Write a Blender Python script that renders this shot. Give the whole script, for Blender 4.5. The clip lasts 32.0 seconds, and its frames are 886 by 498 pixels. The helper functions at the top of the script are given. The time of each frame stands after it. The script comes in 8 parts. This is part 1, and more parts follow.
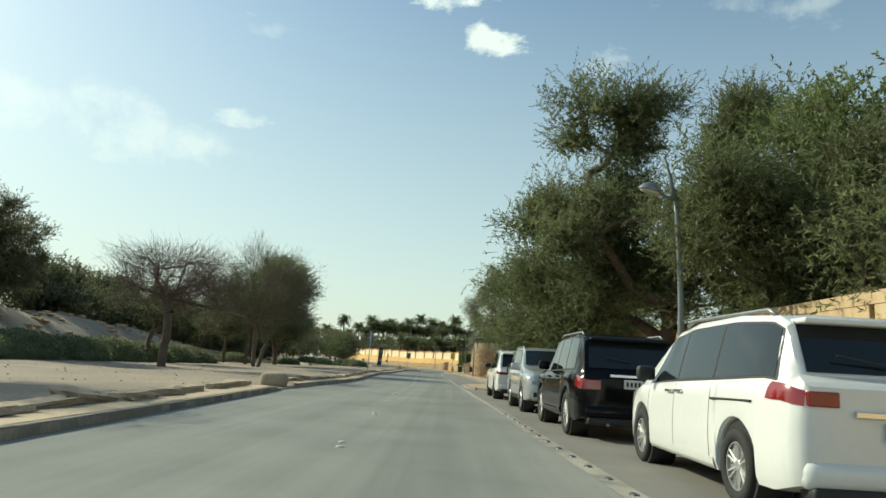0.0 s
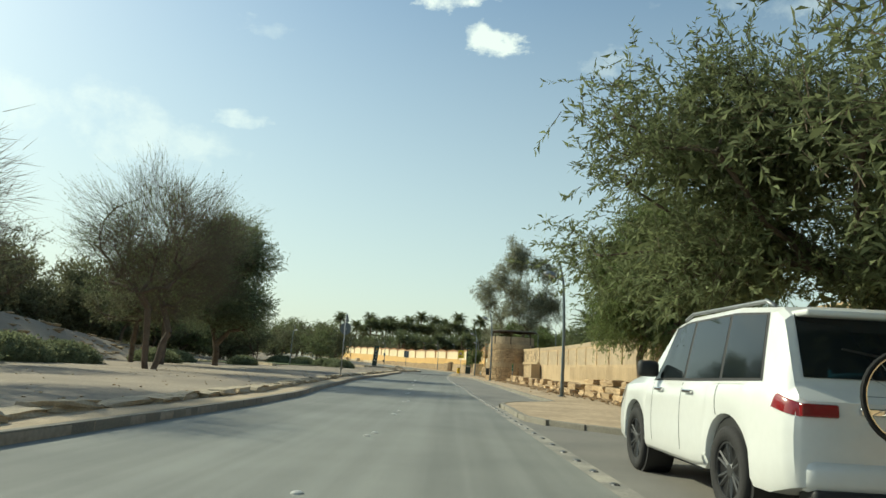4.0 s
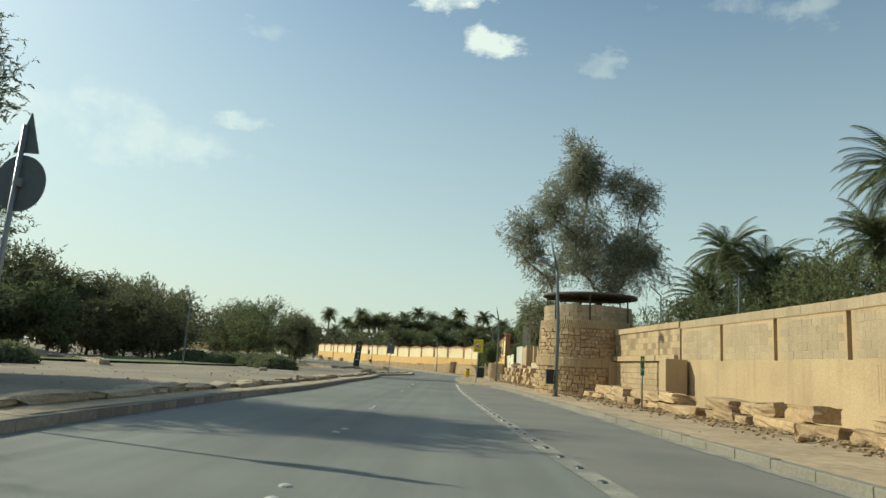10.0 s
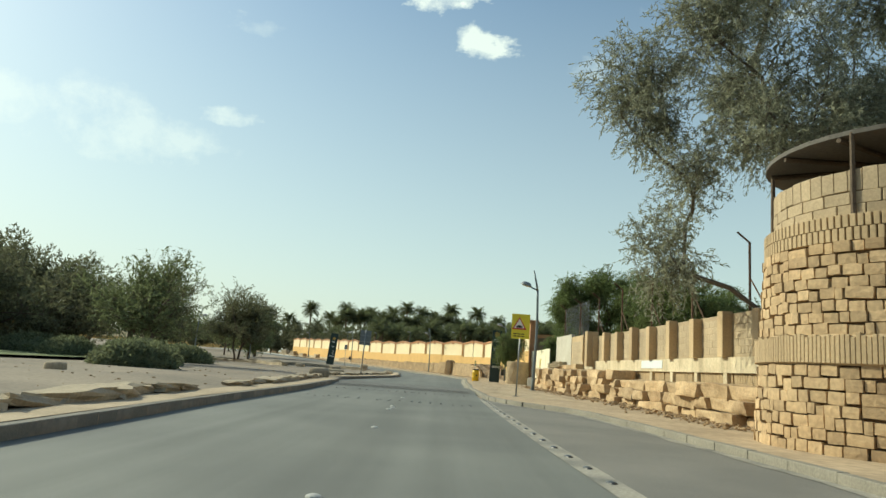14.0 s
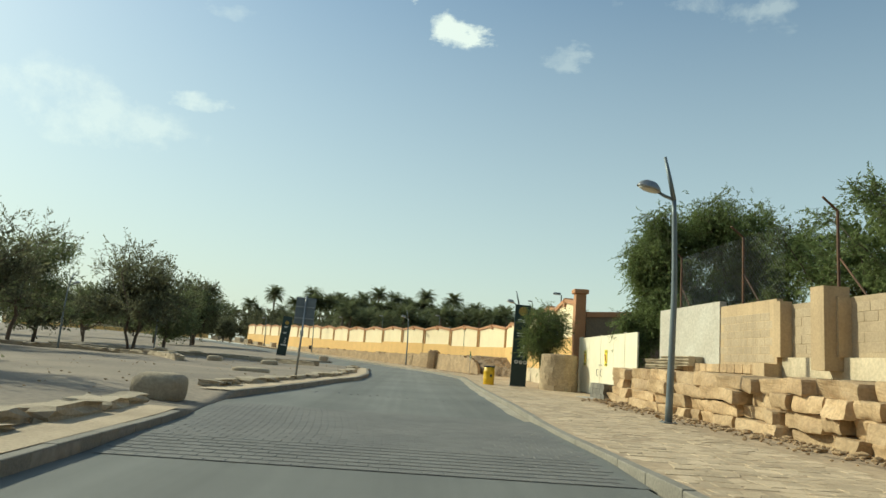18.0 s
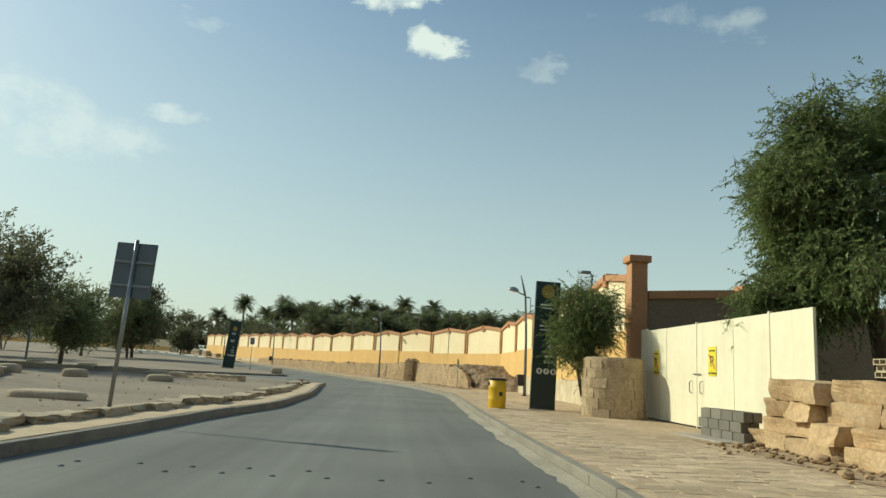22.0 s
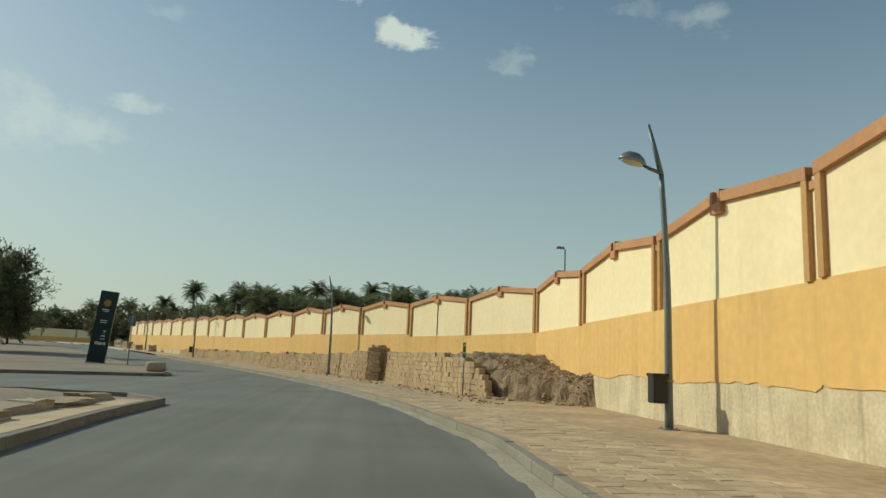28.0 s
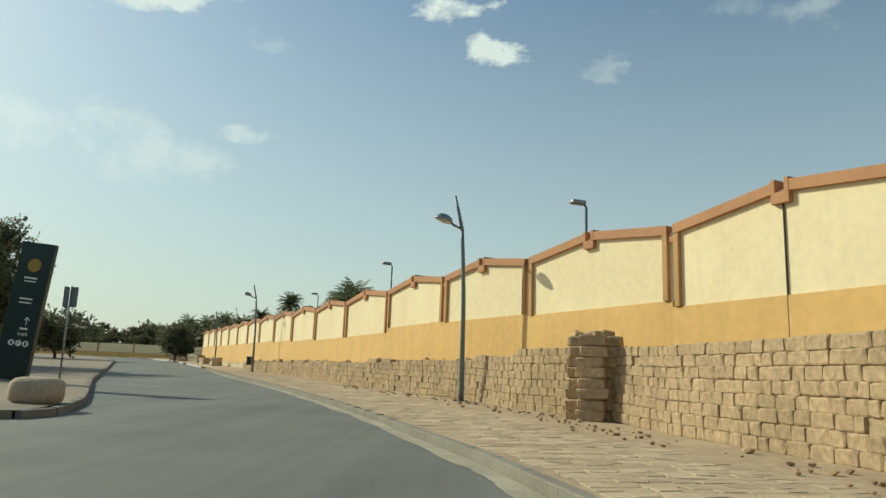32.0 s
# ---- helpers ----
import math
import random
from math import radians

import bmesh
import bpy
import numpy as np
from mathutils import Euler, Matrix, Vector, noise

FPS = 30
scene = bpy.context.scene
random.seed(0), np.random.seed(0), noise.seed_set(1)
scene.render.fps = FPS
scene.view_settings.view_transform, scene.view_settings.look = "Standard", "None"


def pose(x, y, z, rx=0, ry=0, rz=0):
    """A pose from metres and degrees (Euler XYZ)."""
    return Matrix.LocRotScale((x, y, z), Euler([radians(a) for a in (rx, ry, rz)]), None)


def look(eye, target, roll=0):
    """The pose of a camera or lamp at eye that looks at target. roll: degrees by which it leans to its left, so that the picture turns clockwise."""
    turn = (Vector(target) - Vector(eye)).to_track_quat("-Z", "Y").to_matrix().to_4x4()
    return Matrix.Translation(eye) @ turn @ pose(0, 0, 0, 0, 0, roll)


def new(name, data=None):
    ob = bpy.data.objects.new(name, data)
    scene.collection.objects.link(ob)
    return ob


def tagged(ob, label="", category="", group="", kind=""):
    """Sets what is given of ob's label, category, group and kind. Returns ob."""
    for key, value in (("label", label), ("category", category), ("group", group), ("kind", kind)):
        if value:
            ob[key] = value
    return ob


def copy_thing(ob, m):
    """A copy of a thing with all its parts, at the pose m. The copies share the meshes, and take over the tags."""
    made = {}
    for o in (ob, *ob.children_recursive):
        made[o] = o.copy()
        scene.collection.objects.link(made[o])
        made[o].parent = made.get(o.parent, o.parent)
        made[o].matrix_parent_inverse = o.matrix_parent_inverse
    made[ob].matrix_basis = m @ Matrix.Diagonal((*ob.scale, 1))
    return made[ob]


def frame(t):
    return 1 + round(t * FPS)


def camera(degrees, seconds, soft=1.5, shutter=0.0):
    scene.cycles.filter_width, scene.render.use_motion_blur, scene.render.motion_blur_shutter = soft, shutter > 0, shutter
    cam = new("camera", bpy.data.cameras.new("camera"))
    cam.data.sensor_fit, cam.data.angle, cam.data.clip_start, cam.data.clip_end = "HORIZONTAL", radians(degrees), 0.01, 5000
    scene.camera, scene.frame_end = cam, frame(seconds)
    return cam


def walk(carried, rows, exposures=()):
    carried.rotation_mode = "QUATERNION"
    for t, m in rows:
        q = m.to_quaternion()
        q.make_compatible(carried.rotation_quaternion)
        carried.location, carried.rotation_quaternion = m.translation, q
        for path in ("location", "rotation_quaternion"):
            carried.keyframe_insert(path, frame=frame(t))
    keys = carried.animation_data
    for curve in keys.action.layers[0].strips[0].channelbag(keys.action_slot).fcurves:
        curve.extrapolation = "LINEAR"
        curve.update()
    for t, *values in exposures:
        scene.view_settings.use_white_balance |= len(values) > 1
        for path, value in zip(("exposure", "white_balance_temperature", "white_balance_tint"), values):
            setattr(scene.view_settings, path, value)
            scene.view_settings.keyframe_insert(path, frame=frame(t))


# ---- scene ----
cam = camera(64.9, 32.0)
PATH = [
    (0, (0.656, 0.558, 1.143), (0.611, 2.53, 1.473), 3.4),
    (0.5, (0.573, 3.087, 1.143), (0.523, 5.059, 1.475), 3.5),
    (1, (0.468, 5.696, 1.138), (0.415, 7.668, 1.468), 3.6),
    (1.5, (0.326, 8.403, 1.134), (0.272, 10.375, 1.464), 3.5),
    (2, (0.198, 11.071, 1.126), (0.142, 13.042, 1.456), 3.3),
    (2.5, (0.103, 13.594, 1.153), (0.048, 15.566, 1.482), 3.3),
    (3, (-0.006, 16.198, 1.173), (-0.053, 18.171, 1.502), 2.5),
    (3.5, (-0.118, 18.936, 1.181), (-0.167, 20.908, 1.51), 3.0),
    (5.5, (-0.204, 30.154, 1.018), (-0.252, 32.125, 1.353), 3.6),
    (6, (-0.332, 32.992, 1.003), (-0.381, 34.964, 1.336), 3.6),
    (6.5, (-0.487, 35.835, 1.016), (-0.533, 37.807, 1.352), 3.5),
    (7, (-0.646, 38.625, 1.017), (-0.685, 40.597, 1.351), 3.3),
    (7.5, (-0.751, 41.285, 1.033), (-0.786, 43.257, 1.364), 3.2),
    (8, (-0.861, 44.117, 1.055), (-0.894, 46.089, 1.387), 3.3),
    (8.5, (-0.929, 47.079, 1.056), (-0.963, 49.051, 1.389), 3.1),
    (9, (-1.03, 50.035, 1.072), (-1.066, 52.007, 1.405), 3.0),
    (9.5, (-1.084, 52.949, 1.074), (-1.122, 54.921, 1.408), 2.9),
    (10, (-1.09, 55.829, 1.004), (-1.133, 57.8, 1.339), 3.3),
    (10.5, (-1.205, 58.726, 0.929), (-1.249, 60.697, 1.268), 3.8),
    (11, (-1.387, 61.619, 0.883), (-1.431, 63.589, 1.221), 4.1),
    (11.5, (-1.558, 64.483, 0.866), (-1.599, 66.453, 1.208), 4.3),
    (12, (-1.634, 67.325, 0.875), (-1.673, 69.295, 1.213), 4.4),
    (12.5, (-1.771, 70.283, 0.905), (-1.805, 72.254, 1.241), 4.3),
    (13, (-1.926, 73.332, 0.93), (-1.951, 75.304, 1.267), 3.9),
    (13.5, (-2.033, 76.243, 0.929), (-2.052, 78.215, 1.263), 3.9),
    (14, (-2.162, 78.955, 0.941), (-2.176, 80.926, 1.277), 4.0),
    (14.5, (-2.316, 81.613, 0.955), (-2.321, 83.585, 1.289), 4.0),
    (15, (-2.53, 84.249, 0.997), (-2.527, 86.221, 1.328), 3.9),
    (15.5, (-2.772, 86.865, 1.05), (-2.758, 88.838, 1.378), 3.7),
    (17.5, (-3.198, 97.051, 1.188), (-3.147, 99.025, 1.504), 3.9),
    (18, (-3.252, 99.561, 1.188), (-3.183, 101.536, 1.5), 4.1),
    (18.5, (-3.19, 101.83, 1.172), (-3.106, 103.804, 1.484), 3.8),
    (19, (-3.132, 103.848, 1.131), (-3.032, 105.821, 1.438), 3.7),
    (19.5, (-3.05, 105.677, 1.119), (-2.939, 107.65, 1.426), 3.7),
    (20, (-2.969, 107.388, 1.115), (-2.849, 109.361, 1.419), 3.8),
    (20.5, (-2.88, 108.908, 1.114), (-2.756, 110.876, 1.448), 3.6),
    (21, (-2.824, 110.247, 1.135), (-2.694, 112.195, 1.567), 3.4),
    (21.5, (-2.73, 111.424, 1.147), (-2.6, 113.378, 1.553), 3.3),
    (22, (-2.68, 112.507, 1.146), (-2.552, 114.473, 1.491), 3.2),
    (22.5, (-2.649, 113.624, 1.097), (-2.522, 115.598, 1.392), 3.3),
    (23, (-2.617, 114.809, 1.02), (-2.493, 116.794, 1.235), 3.6),
    (23.5, (-2.561, 115.937, 0.968), (-2.441, 117.92, 1.197), 3.7),
    (24, (-2.466, 117.104, 0.929), (-2.339, 119.074, 1.247), 3.7),
    (24.5, (-2.424, 118.568, 0.904), (-2.223, 120.526, 1.258), 3.4),
    (25, (-2.386, 120.37, 0.893), (-2.168, 122.325, 1.253), 3.4),
    (25.5, (-2.268, 122.444, 0.887), (-2.048, 124.4, 1.241), 3.6),
    (27.5, (-1.887, 132.502, 1.195), (-1.667, 134.463, 1.523), 2.8),
    (28, (-1.847, 135.162, 1.18), (-1.629, 137.123, 1.507), 2.6),
    (28.5, (-1.834, 137.892, 1.153), (-1.619, 139.854, 1.481), 2.6),
    (29, (-1.831, 140.579, 1.151), (-1.62, 142.541, 1.477), 2.5),
    (29.5, (-1.963, 143.393, 1.122), (-1.755, 145.356, 1.447), 2.3),
    (30, (-2.213, 146.345, 1.084), (-2.016, 148.309, 1.41), 2.2),
    (30.5, (-2.5, 149.329, 1.051), (-2.331, 151.294, 1.381), 2.1),
    (31, (-2.779, 152.333, 1.016), (-2.663, 154.301, 1.351), 1.9),
    (31.5, (-3.17, 155.526, 0.993), (-3.133, 157.495, 1.341), 1.8),
    (32, (-3.749, 159.012, 0.986), (-3.812, 160.978, 1.344), 2.1),
]
walk(cam, [(t, look(eye, target, roll)) for t, eye, target, roll in PATH],
     [(0, 0.35, 6850, -8), (8, 0.32, 6850, -8), (10, 0.18, 6850, -8), (12, 0.28, 6850, -8), (14, 0.32, 6850, -8), (19, 0.22, 6850, -8), (23, 0.08, 6850, -8), (25, 0.0, 6850, -8), (27.5, -0.28, 6850, -8), (30, -0.18, 6850, -8), (32, 0.0, 6850, -8)])

# ---- world, sun ----
SUN_EL, SUN_DIR = radians(32), Vector((-0.92, 0.40, 0)).normalized()
to_sun = Vector((SUN_DIR.x * math.cos(SUN_EL), SUN_DIR.y * math.cos(SUN_EL), math.sin(SUN_EL)))
SKY_TURN = math.atan2(SUN_DIR.x, SUN_DIR.y)
world = bpy.data.worlds.new("sky")
scene.world = world
world.use_nodes = True
wn, wl = world.node_tree.nodes, world.node_tree.links
wn.clear()
w_out = wn.new("ShaderNodeOutputWorld")
w_bg = wn.new("ShaderNodeBackground")
w_bg.inputs[1].default_value = 0.13
w_sky = wn.new("ShaderNodeTexSky")
w_sky.sky_type = 'NISHITA'
w_sky.sun_disc = False
w_sky.sun_elevation = SUN_EL
w_sky.sun_rotation = SKY_TURN
w_sky.dust_density = 1.0
w_sky.air_density = 1.0
w_sky.ozone_density = 1.0
# thin drifting clouds over the sky, mapped on a plane high above
w_co = wn.new("ShaderNodeTexCoord")
w_sep = wn.new("ShaderNodeSeparateXYZ")
wl.new(w_co.outputs["Generated"], w_sep.inputs[0])
w_zc = wn.new("ShaderNodeMath")
w_zc.operation = 'MAXIMUM'
w_zc.inputs[1].default_value = 0.03
wl.new(w_sep.outputs[2], w_zc.inputs[0])
w_div = wn.new("ShaderNodeVectorMath")
w_div.operation = 'DIVIDE'
w_cmb = wn.new("ShaderNodeCombineXYZ")
for i in range(3):
    wl.new(w_zc.outputs[0], w_cmb.inputs[i])
wl.new(w_co.outputs["Generated"], w_div.inputs[0])
wl.new(w_cmb.outputs[0], w_div.inputs[1])


def wmath(op, a, b=None, c=None):
    n = wn.new("ShaderNodeMath")
    n.operation = op
    n.use_clamp = op == 'MULTIPLY_ADD'
    for i, v in enumerate((a, b, c)):
        if v is None:
            continue
        if isinstance(v, (int, float)):
            n.inputs[i].default_value = v
        else:
            wl.new(v, n.inputs[i])
    return n.outputs[0]


# ragged edges: the cloud plane is stirred by a coarse noise
w_wob = wn.new("ShaderNodeTexNoise")
w_wob.inputs["Scale"].default_value = 4.5
w_wob.inputs["Detail"].default_value = 5.0
w_wob.inputs["Roughness"].default_value = 0.62
wl.new(w_div.outputs[0], w_wob.inputs["Vector"])
w_stir = wn.new("ShaderNodeVectorMath")
w_stir.operation = 'MULTIPLY_ADD'
w_stir.inputs[1].default_value = (0.34, 0.30, 0.0)
wl.new(w_wob.outputs["Color"], w_stir.inputs[0])
wl.new(w_div.outputs[0], w_stir.inputs[2])
w_sp = wn.new("ShaderNodeSeparateXYZ")
wl.new(w_stir.outputs[0], w_sp.inputs[0])


def cloud_blob(cx, cy, rx, ry):
    """1 inside an ellipse on the cloud plane, falling to 0 at its rim."""
    a = wmath('DIVIDE', wmath('SUBTRACT', w_sp.outputs[0], cx + 0.17), rx)
    b = wmath('DIVIDE', wmath('SUBTRACT', w_sp.outputs[1], cy + 0.15), ry)
    d = wmath('ADD', wmath('MULTIPLY', a, a), wmath('MULTIPLY', b, b))
    return wmath('MULTIPLY_ADD', d, -1.0, 1.0)


def sky_noise(scale, detail, rough):
    n = wn.new("ShaderNodeTexNoise")
    n.inputs["Scale"].default_value = scale
    n.inputs["Detail"].default_value = detail
    n.inputs["Roughness"].default_value = rough
    wl.new(w_co.outputs["Generated"], n.inputs["Vector"])
    return n.outputs[0]


# the clouds: place and size on the plane at height 1, and strength
CLOUDS = [(-0.05, 1.78, 0.16, 0.12, 0.9, 1.0), (0.065, 2.03, 0.13, 0.15, 0.8, 0.95), (-0.99, 2.86, 0.22, 0.17, 0.45, 0.8), (-1.75, 3.1, 0.75, 0.85, 0.36, 0.72), (-0.86, 1.74, 0.24, 0.11, 0.75, 1.0),
          (0.80, 1.74, 0.30, 0.14, 0.25, 0.7), (0.40, 2.15, 0.12, 0.10, 0.22, 0.8), (-0.62, 2.0, 0.12, 0.1, 0.18, 0.8), (1.9, 1.6, 0.6, 0.3, 0.3, 0.8), (-3.2, 3.2, 0.9, 0.6, 0.35, 0.8)]
puff = sky_noise(15.0, 9.0, 0.64)
mix_in = w_sky.outputs[0]
# desert haze: pale near the horizon, thinner overhead and away from the sun
w_el = wmath('MULTIPLY', wmath('MULTIPLY_ADD', w_sep.outputs[2], -1.7, 0.89), wmath('MULTIPLY_ADD', w_sep.outputs[0], -0.24, 0.86))
w_hz = wn.new("ShaderNodeMix")
w_hz.data_type = 'RGBA'
wl.new(w_el, w_hz.inputs["Factor"])
wl.new(mix_in, w_hz.inputs["A"])
w_hz.inputs["B"].default_value = (4.15, 4.5, 4.5, 1)
mix_in = w_hz.outputs["Result"]
total = None
for cx, cy, rx, ry, amount, edge in CLOUDS:
    blob = cloud_blob(cx, cy, rx, ry)
    m = wmath('MULTIPLY_ADD', wmath('ADD', wmath('MULTIPLY', blob, edge), wmath('MULTIPLY', puff, 2.6)), 1.9, -3.1)
    m = wmath('MULTIPLY', wmath('MULTIPLY', m, wmath('MINIMUM', wmath('MULTIPLY', blob, 2.0), 1.0)), amount)
    total = m if total is None else wmath('MAXIMUM', total, m)
if total is not None:
    w_mix = wn.new("ShaderNodeMix")
    w_mix.data_type = 'RGBA'
    wl.new(total, w_mix.inputs["Factor"])
    wl.new(mix_in, w_mix.inputs["A"])
    w_mix.inputs["B"].default_value = (6.6, 6.9, 6.9, 1)
    wl.new(w_mix.outputs["Result"], w_bg.inputs[0])
else:
    wl.new(mix_in, w_bg.inputs[0])
wl.new(w_bg.outputs[0], w_out.inputs[0])

sun = new("sun", bpy.data.lights.new("sun", 'SUN'))
sun.data.energy = 3.6
sun.data.angle = radians(0.55)
sun.data.color = (1.0, 0.93, 0.82)
sun.matrix_world = to_sun.to_track_quat('Z', 'Y').to_matrix().to_4x4()
scene.view_settings.exposure = 0.0


# ---- materials ----
def material(name, color, rough=0.8, metal=0.0, vary=0.25, scale=1.5, fine=40.0, bump=0.25, second=None, coat=0.0, island=0.0, objvary=0.0, spots=None):
    """Two scales of noise over a base colour, with fine relief; second: a colour blended in by patches."""
    m = bpy.data.materials.new(name)
    m.use_nodes = True
    n, l = m.node_tree.nodes, m.node_tree.links
    b = n["Principled BSDF"]
    b.inputs["Roughness"].default_value = rough
    b.inputs["Metallic"].default_value = metal
    if coat:
        b.inputs["Coat Weight"].default_value = coat
        b.inputs["Coat Roughness"].default_value = 0.06
    co = n.new("ShaderNodeTexCoord")
    geo = n.new("ShaderNodeNewGeometry")
    big = n.new("ShaderNodeTexNoise")
    big.inputs["Scale"].default_value = scale
    big.inputs["Detail"].default_value = 4
    l.new(geo.outputs["Position"], big.inputs["Vector"])
    small = n.new("ShaderNodeTexNoise")
    small.inputs["Scale"].default_value = fine
    small.inputs["Detail"].default_value = 3
    l.new(geo.outputs["Position"], small.inputs["Vector"])
    mix = n.new("ShaderNodeMix")
    mix.data_type = 'RGBA'
    c2 = second or tuple(c * (1 - vary) for c in color)
    mix.inputs["A"].default_value = (*color, 1)
    mix.inputs["B"].default_value = (*c2, 1)
    ramp = n.new("ShaderNodeMapRange")
    ramp.inputs[1].default_value, ramp.inputs[2].default_value = 0.35, 0.65
    l.new(big.outputs[0], ramp.inputs[0])
    l.new(ramp.outputs[0], mix.inputs["Factor"])
    val = n.new("ShaderNodeMapRange")
    val.inputs[1].default_value, val.inputs[2].default_value = 0.3, 0.7
    val.inputs[3].default_value, val.inputs[4].default_value = 1 - vary * 0.6, 1 + vary * 0.6
    l.new(small.outputs[0], val.inputs[0])
    last = val.outputs[0]
    for amount, node, sock in ((island, "ShaderNodeNewGeometry", "Random Per Island"), (objvary, "ShaderNodeObjectInfo", "Random")):
        if amount:
            g = n.new(node)
            r = n.new("ShaderNodeMapRange")
            r.inputs[3].default_value, r.inputs[4].default_value = 1 - amount, 1 + amount
            l.new(g.outputs[sock], r.inputs[0])
            mm = n.new("ShaderNodeMath")
            mm.operation = 'MULTIPLY'
            l.new(last, mm.inputs[0])
            l.new(r.outputs[0], mm.inputs[1])
            last = mm.outputs[0]
    tint = n.new("ShaderNodeVectorMath")
    tint.operation = 'SCALE'
    l.new(mix.outputs["Result"], tint.inputs[0])
    l.new(last, tint.inputs["Scale"])
    l.new(tint.outputs[0], b.inputs["Base Color"])
    if bump:
        bn = n.new("ShaderNodeBump")
        bn.inputs["Strength"].default_value = bump
        bn.inputs["Distance"].default_value = 0.02
        l.new(small.outputs[0], bn.inputs["Height"])
        l.new(bn.outputs[0], b.inputs["Normal"])
    return m


def leaf_material(name, color, second, vary=0.35):
    m = material(name, color, 0.75, 0, 0.2, 0.7, 6.0, 0, second, island=vary)
    b = m.node_tree.nodes["Principled BSDF"]
    b.inputs["Specular IOR Level"].default_value = 0.15
    tr = m.node_tree.nodes.new("ShaderNodeBsdfTranslucent")
    mx = m.node_tree.nodes.new("ShaderNodeMixShader")
    mx.inputs[0].default_value = 0.45
    src = b.inputs["Base Color"].links[0].from_socket
    m.node_tree.links.new(src, tr.inputs[0])
    m.node_tree.links.new(b.outputs[0], mx.inputs[1])
    m.node_tree.links.new(tr.outputs[0], mx.inputs[2])
    m.node_tree.links.new(mx.outputs[0], m.node_tree.nodes["Material Output"].inputs[0])
    return m


M_ASPHALT = material("asphalt", (0.168, 0.170, 0.150), 0.85, 0, 0.16, 0.35, 90, 0.3, (0.134, 0.136, 0.122))
def streaks(m, amount, sx, sy):
    """Long faint streaks along the road over a material's colour."""
    n, l = m.node_tree.nodes, m.node_tree.links
    b = n["Principled BSDF"]
    src = b.inputs["Base Color"].links[0].from_socket
    geo = n.new("ShaderNodeNewGeometry")
    mp = n.new("ShaderNodeVectorMath")
    mp.operation = 'MULTIPLY'
    mp.inputs[1].default_value = (sx, sy, 1)
    l.new(geo.outputs["Position"], mp.inputs[0])
    t = n.new("ShaderNodeTexNoise")
    t.inputs["Scale"].default_value = 1.0
    t.inputs["Detail"].default_value = 5
    l.new(mp.outputs[0], t.inputs["Vector"])
    r = n.new("ShaderNodeMapRange")
    r.inputs[1].default_value, r.inputs[2].default_value = 0.3, 0.7
    r.inputs[3].default_value, r.inputs[4].default_value = 1 - amount, 1 + amount
    l.new(t.outputs[0], r.inputs[0])
    v = n.new("ShaderNodeVectorMath")
    v.operation = 'SCALE'
    l.new(src, v.inputs[0])
    l.new(r.outputs[0], v.inputs["Scale"])
    l.new(v.outputs[0], b.inputs["Base Color"])


streaks(M_ASPHALT, 0.15, 0.8, 0.012)
streaks(M_ASPHALT, 0.09, 3.5, 0.05)


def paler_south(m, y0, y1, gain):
    """Multiplies the colour by gain before y0, easing to 1 at y1."""
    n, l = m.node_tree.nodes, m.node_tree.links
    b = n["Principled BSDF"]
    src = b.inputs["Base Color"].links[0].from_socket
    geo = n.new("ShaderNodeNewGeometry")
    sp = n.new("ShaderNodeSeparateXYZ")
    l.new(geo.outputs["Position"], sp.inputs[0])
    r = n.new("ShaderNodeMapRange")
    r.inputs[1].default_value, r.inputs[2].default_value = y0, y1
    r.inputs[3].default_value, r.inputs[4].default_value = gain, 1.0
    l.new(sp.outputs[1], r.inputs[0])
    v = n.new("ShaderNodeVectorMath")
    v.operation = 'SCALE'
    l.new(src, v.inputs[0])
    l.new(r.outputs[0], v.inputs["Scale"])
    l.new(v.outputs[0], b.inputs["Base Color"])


# the brighter exposure of the southern stretch is painted into the asphalt colour
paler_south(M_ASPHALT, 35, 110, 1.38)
M_BAY = material("bay_asphalt", (0.215, 0.20, 0.172), 0.88, 0, 0.2, 0.5, 80, 0.3, (0.17, 0.16, 0.14))
M_KERBE = material("sandy_kerb", (0.27, 0.245, 0.195), 0.9, 0, 0.25, 1.0, 30, 0.3, (0.215, 0.195, 0.155), objvary=0.03)
M_KERB = material("kerb_stone", (0.255, 0.225, 0.175), 0.85, 0, 0.25, 1.2, 40, 0.3, (0.20, 0.18, 0.15), objvary=0.04)
M_LINE = material("edge_line", (0.37, 0.335, 0.27), 0.8, 0, 0.3, 1.5, 30, 0.2, (0.2, 0.19, 0.165))
M_SAND = material("sand", (0.47, 0.35, 0.222), 0.95, 0, 0.3, 0.55, 6, 0.6, (0.35, 0.258, 0.162))
M_GRAVEL = material("park_gravel", (0.285, 0.228, 0.165), 0.95, 0, 0.3, 0.22, 9, 0.5, (0.20, 0.162, 0.12))
paler_south(M_GRAVEL, 60, 105, 1.25)
M_EARTH = material("brown_earth", (0.185, 0.13, 0.08), 0.95, 0, 0.4, 1.8, 16, 1.0, (0.30, 0.215, 0.135))
M_VERGE = material("stony_earth", (0.40, 0.292, 0.182), 0.95, 0, 0.45, 1.6, 14, 1.0, (0.28, 0.20, 0.125))
M_GRASS = material("grass_lawn", (0.10, 0.14, 0.04), 0.95, 0, 0.35, 0.5, 25, 0.6, (0.16, 0.17, 0.07))
M_PAVER = material("stone_paver", (0.53, 0.41, 0.27), 0.9, 0, 0.22, 1.0, 25, 0.4, (0.42, 0.32, 0.205), objvary=0.14)
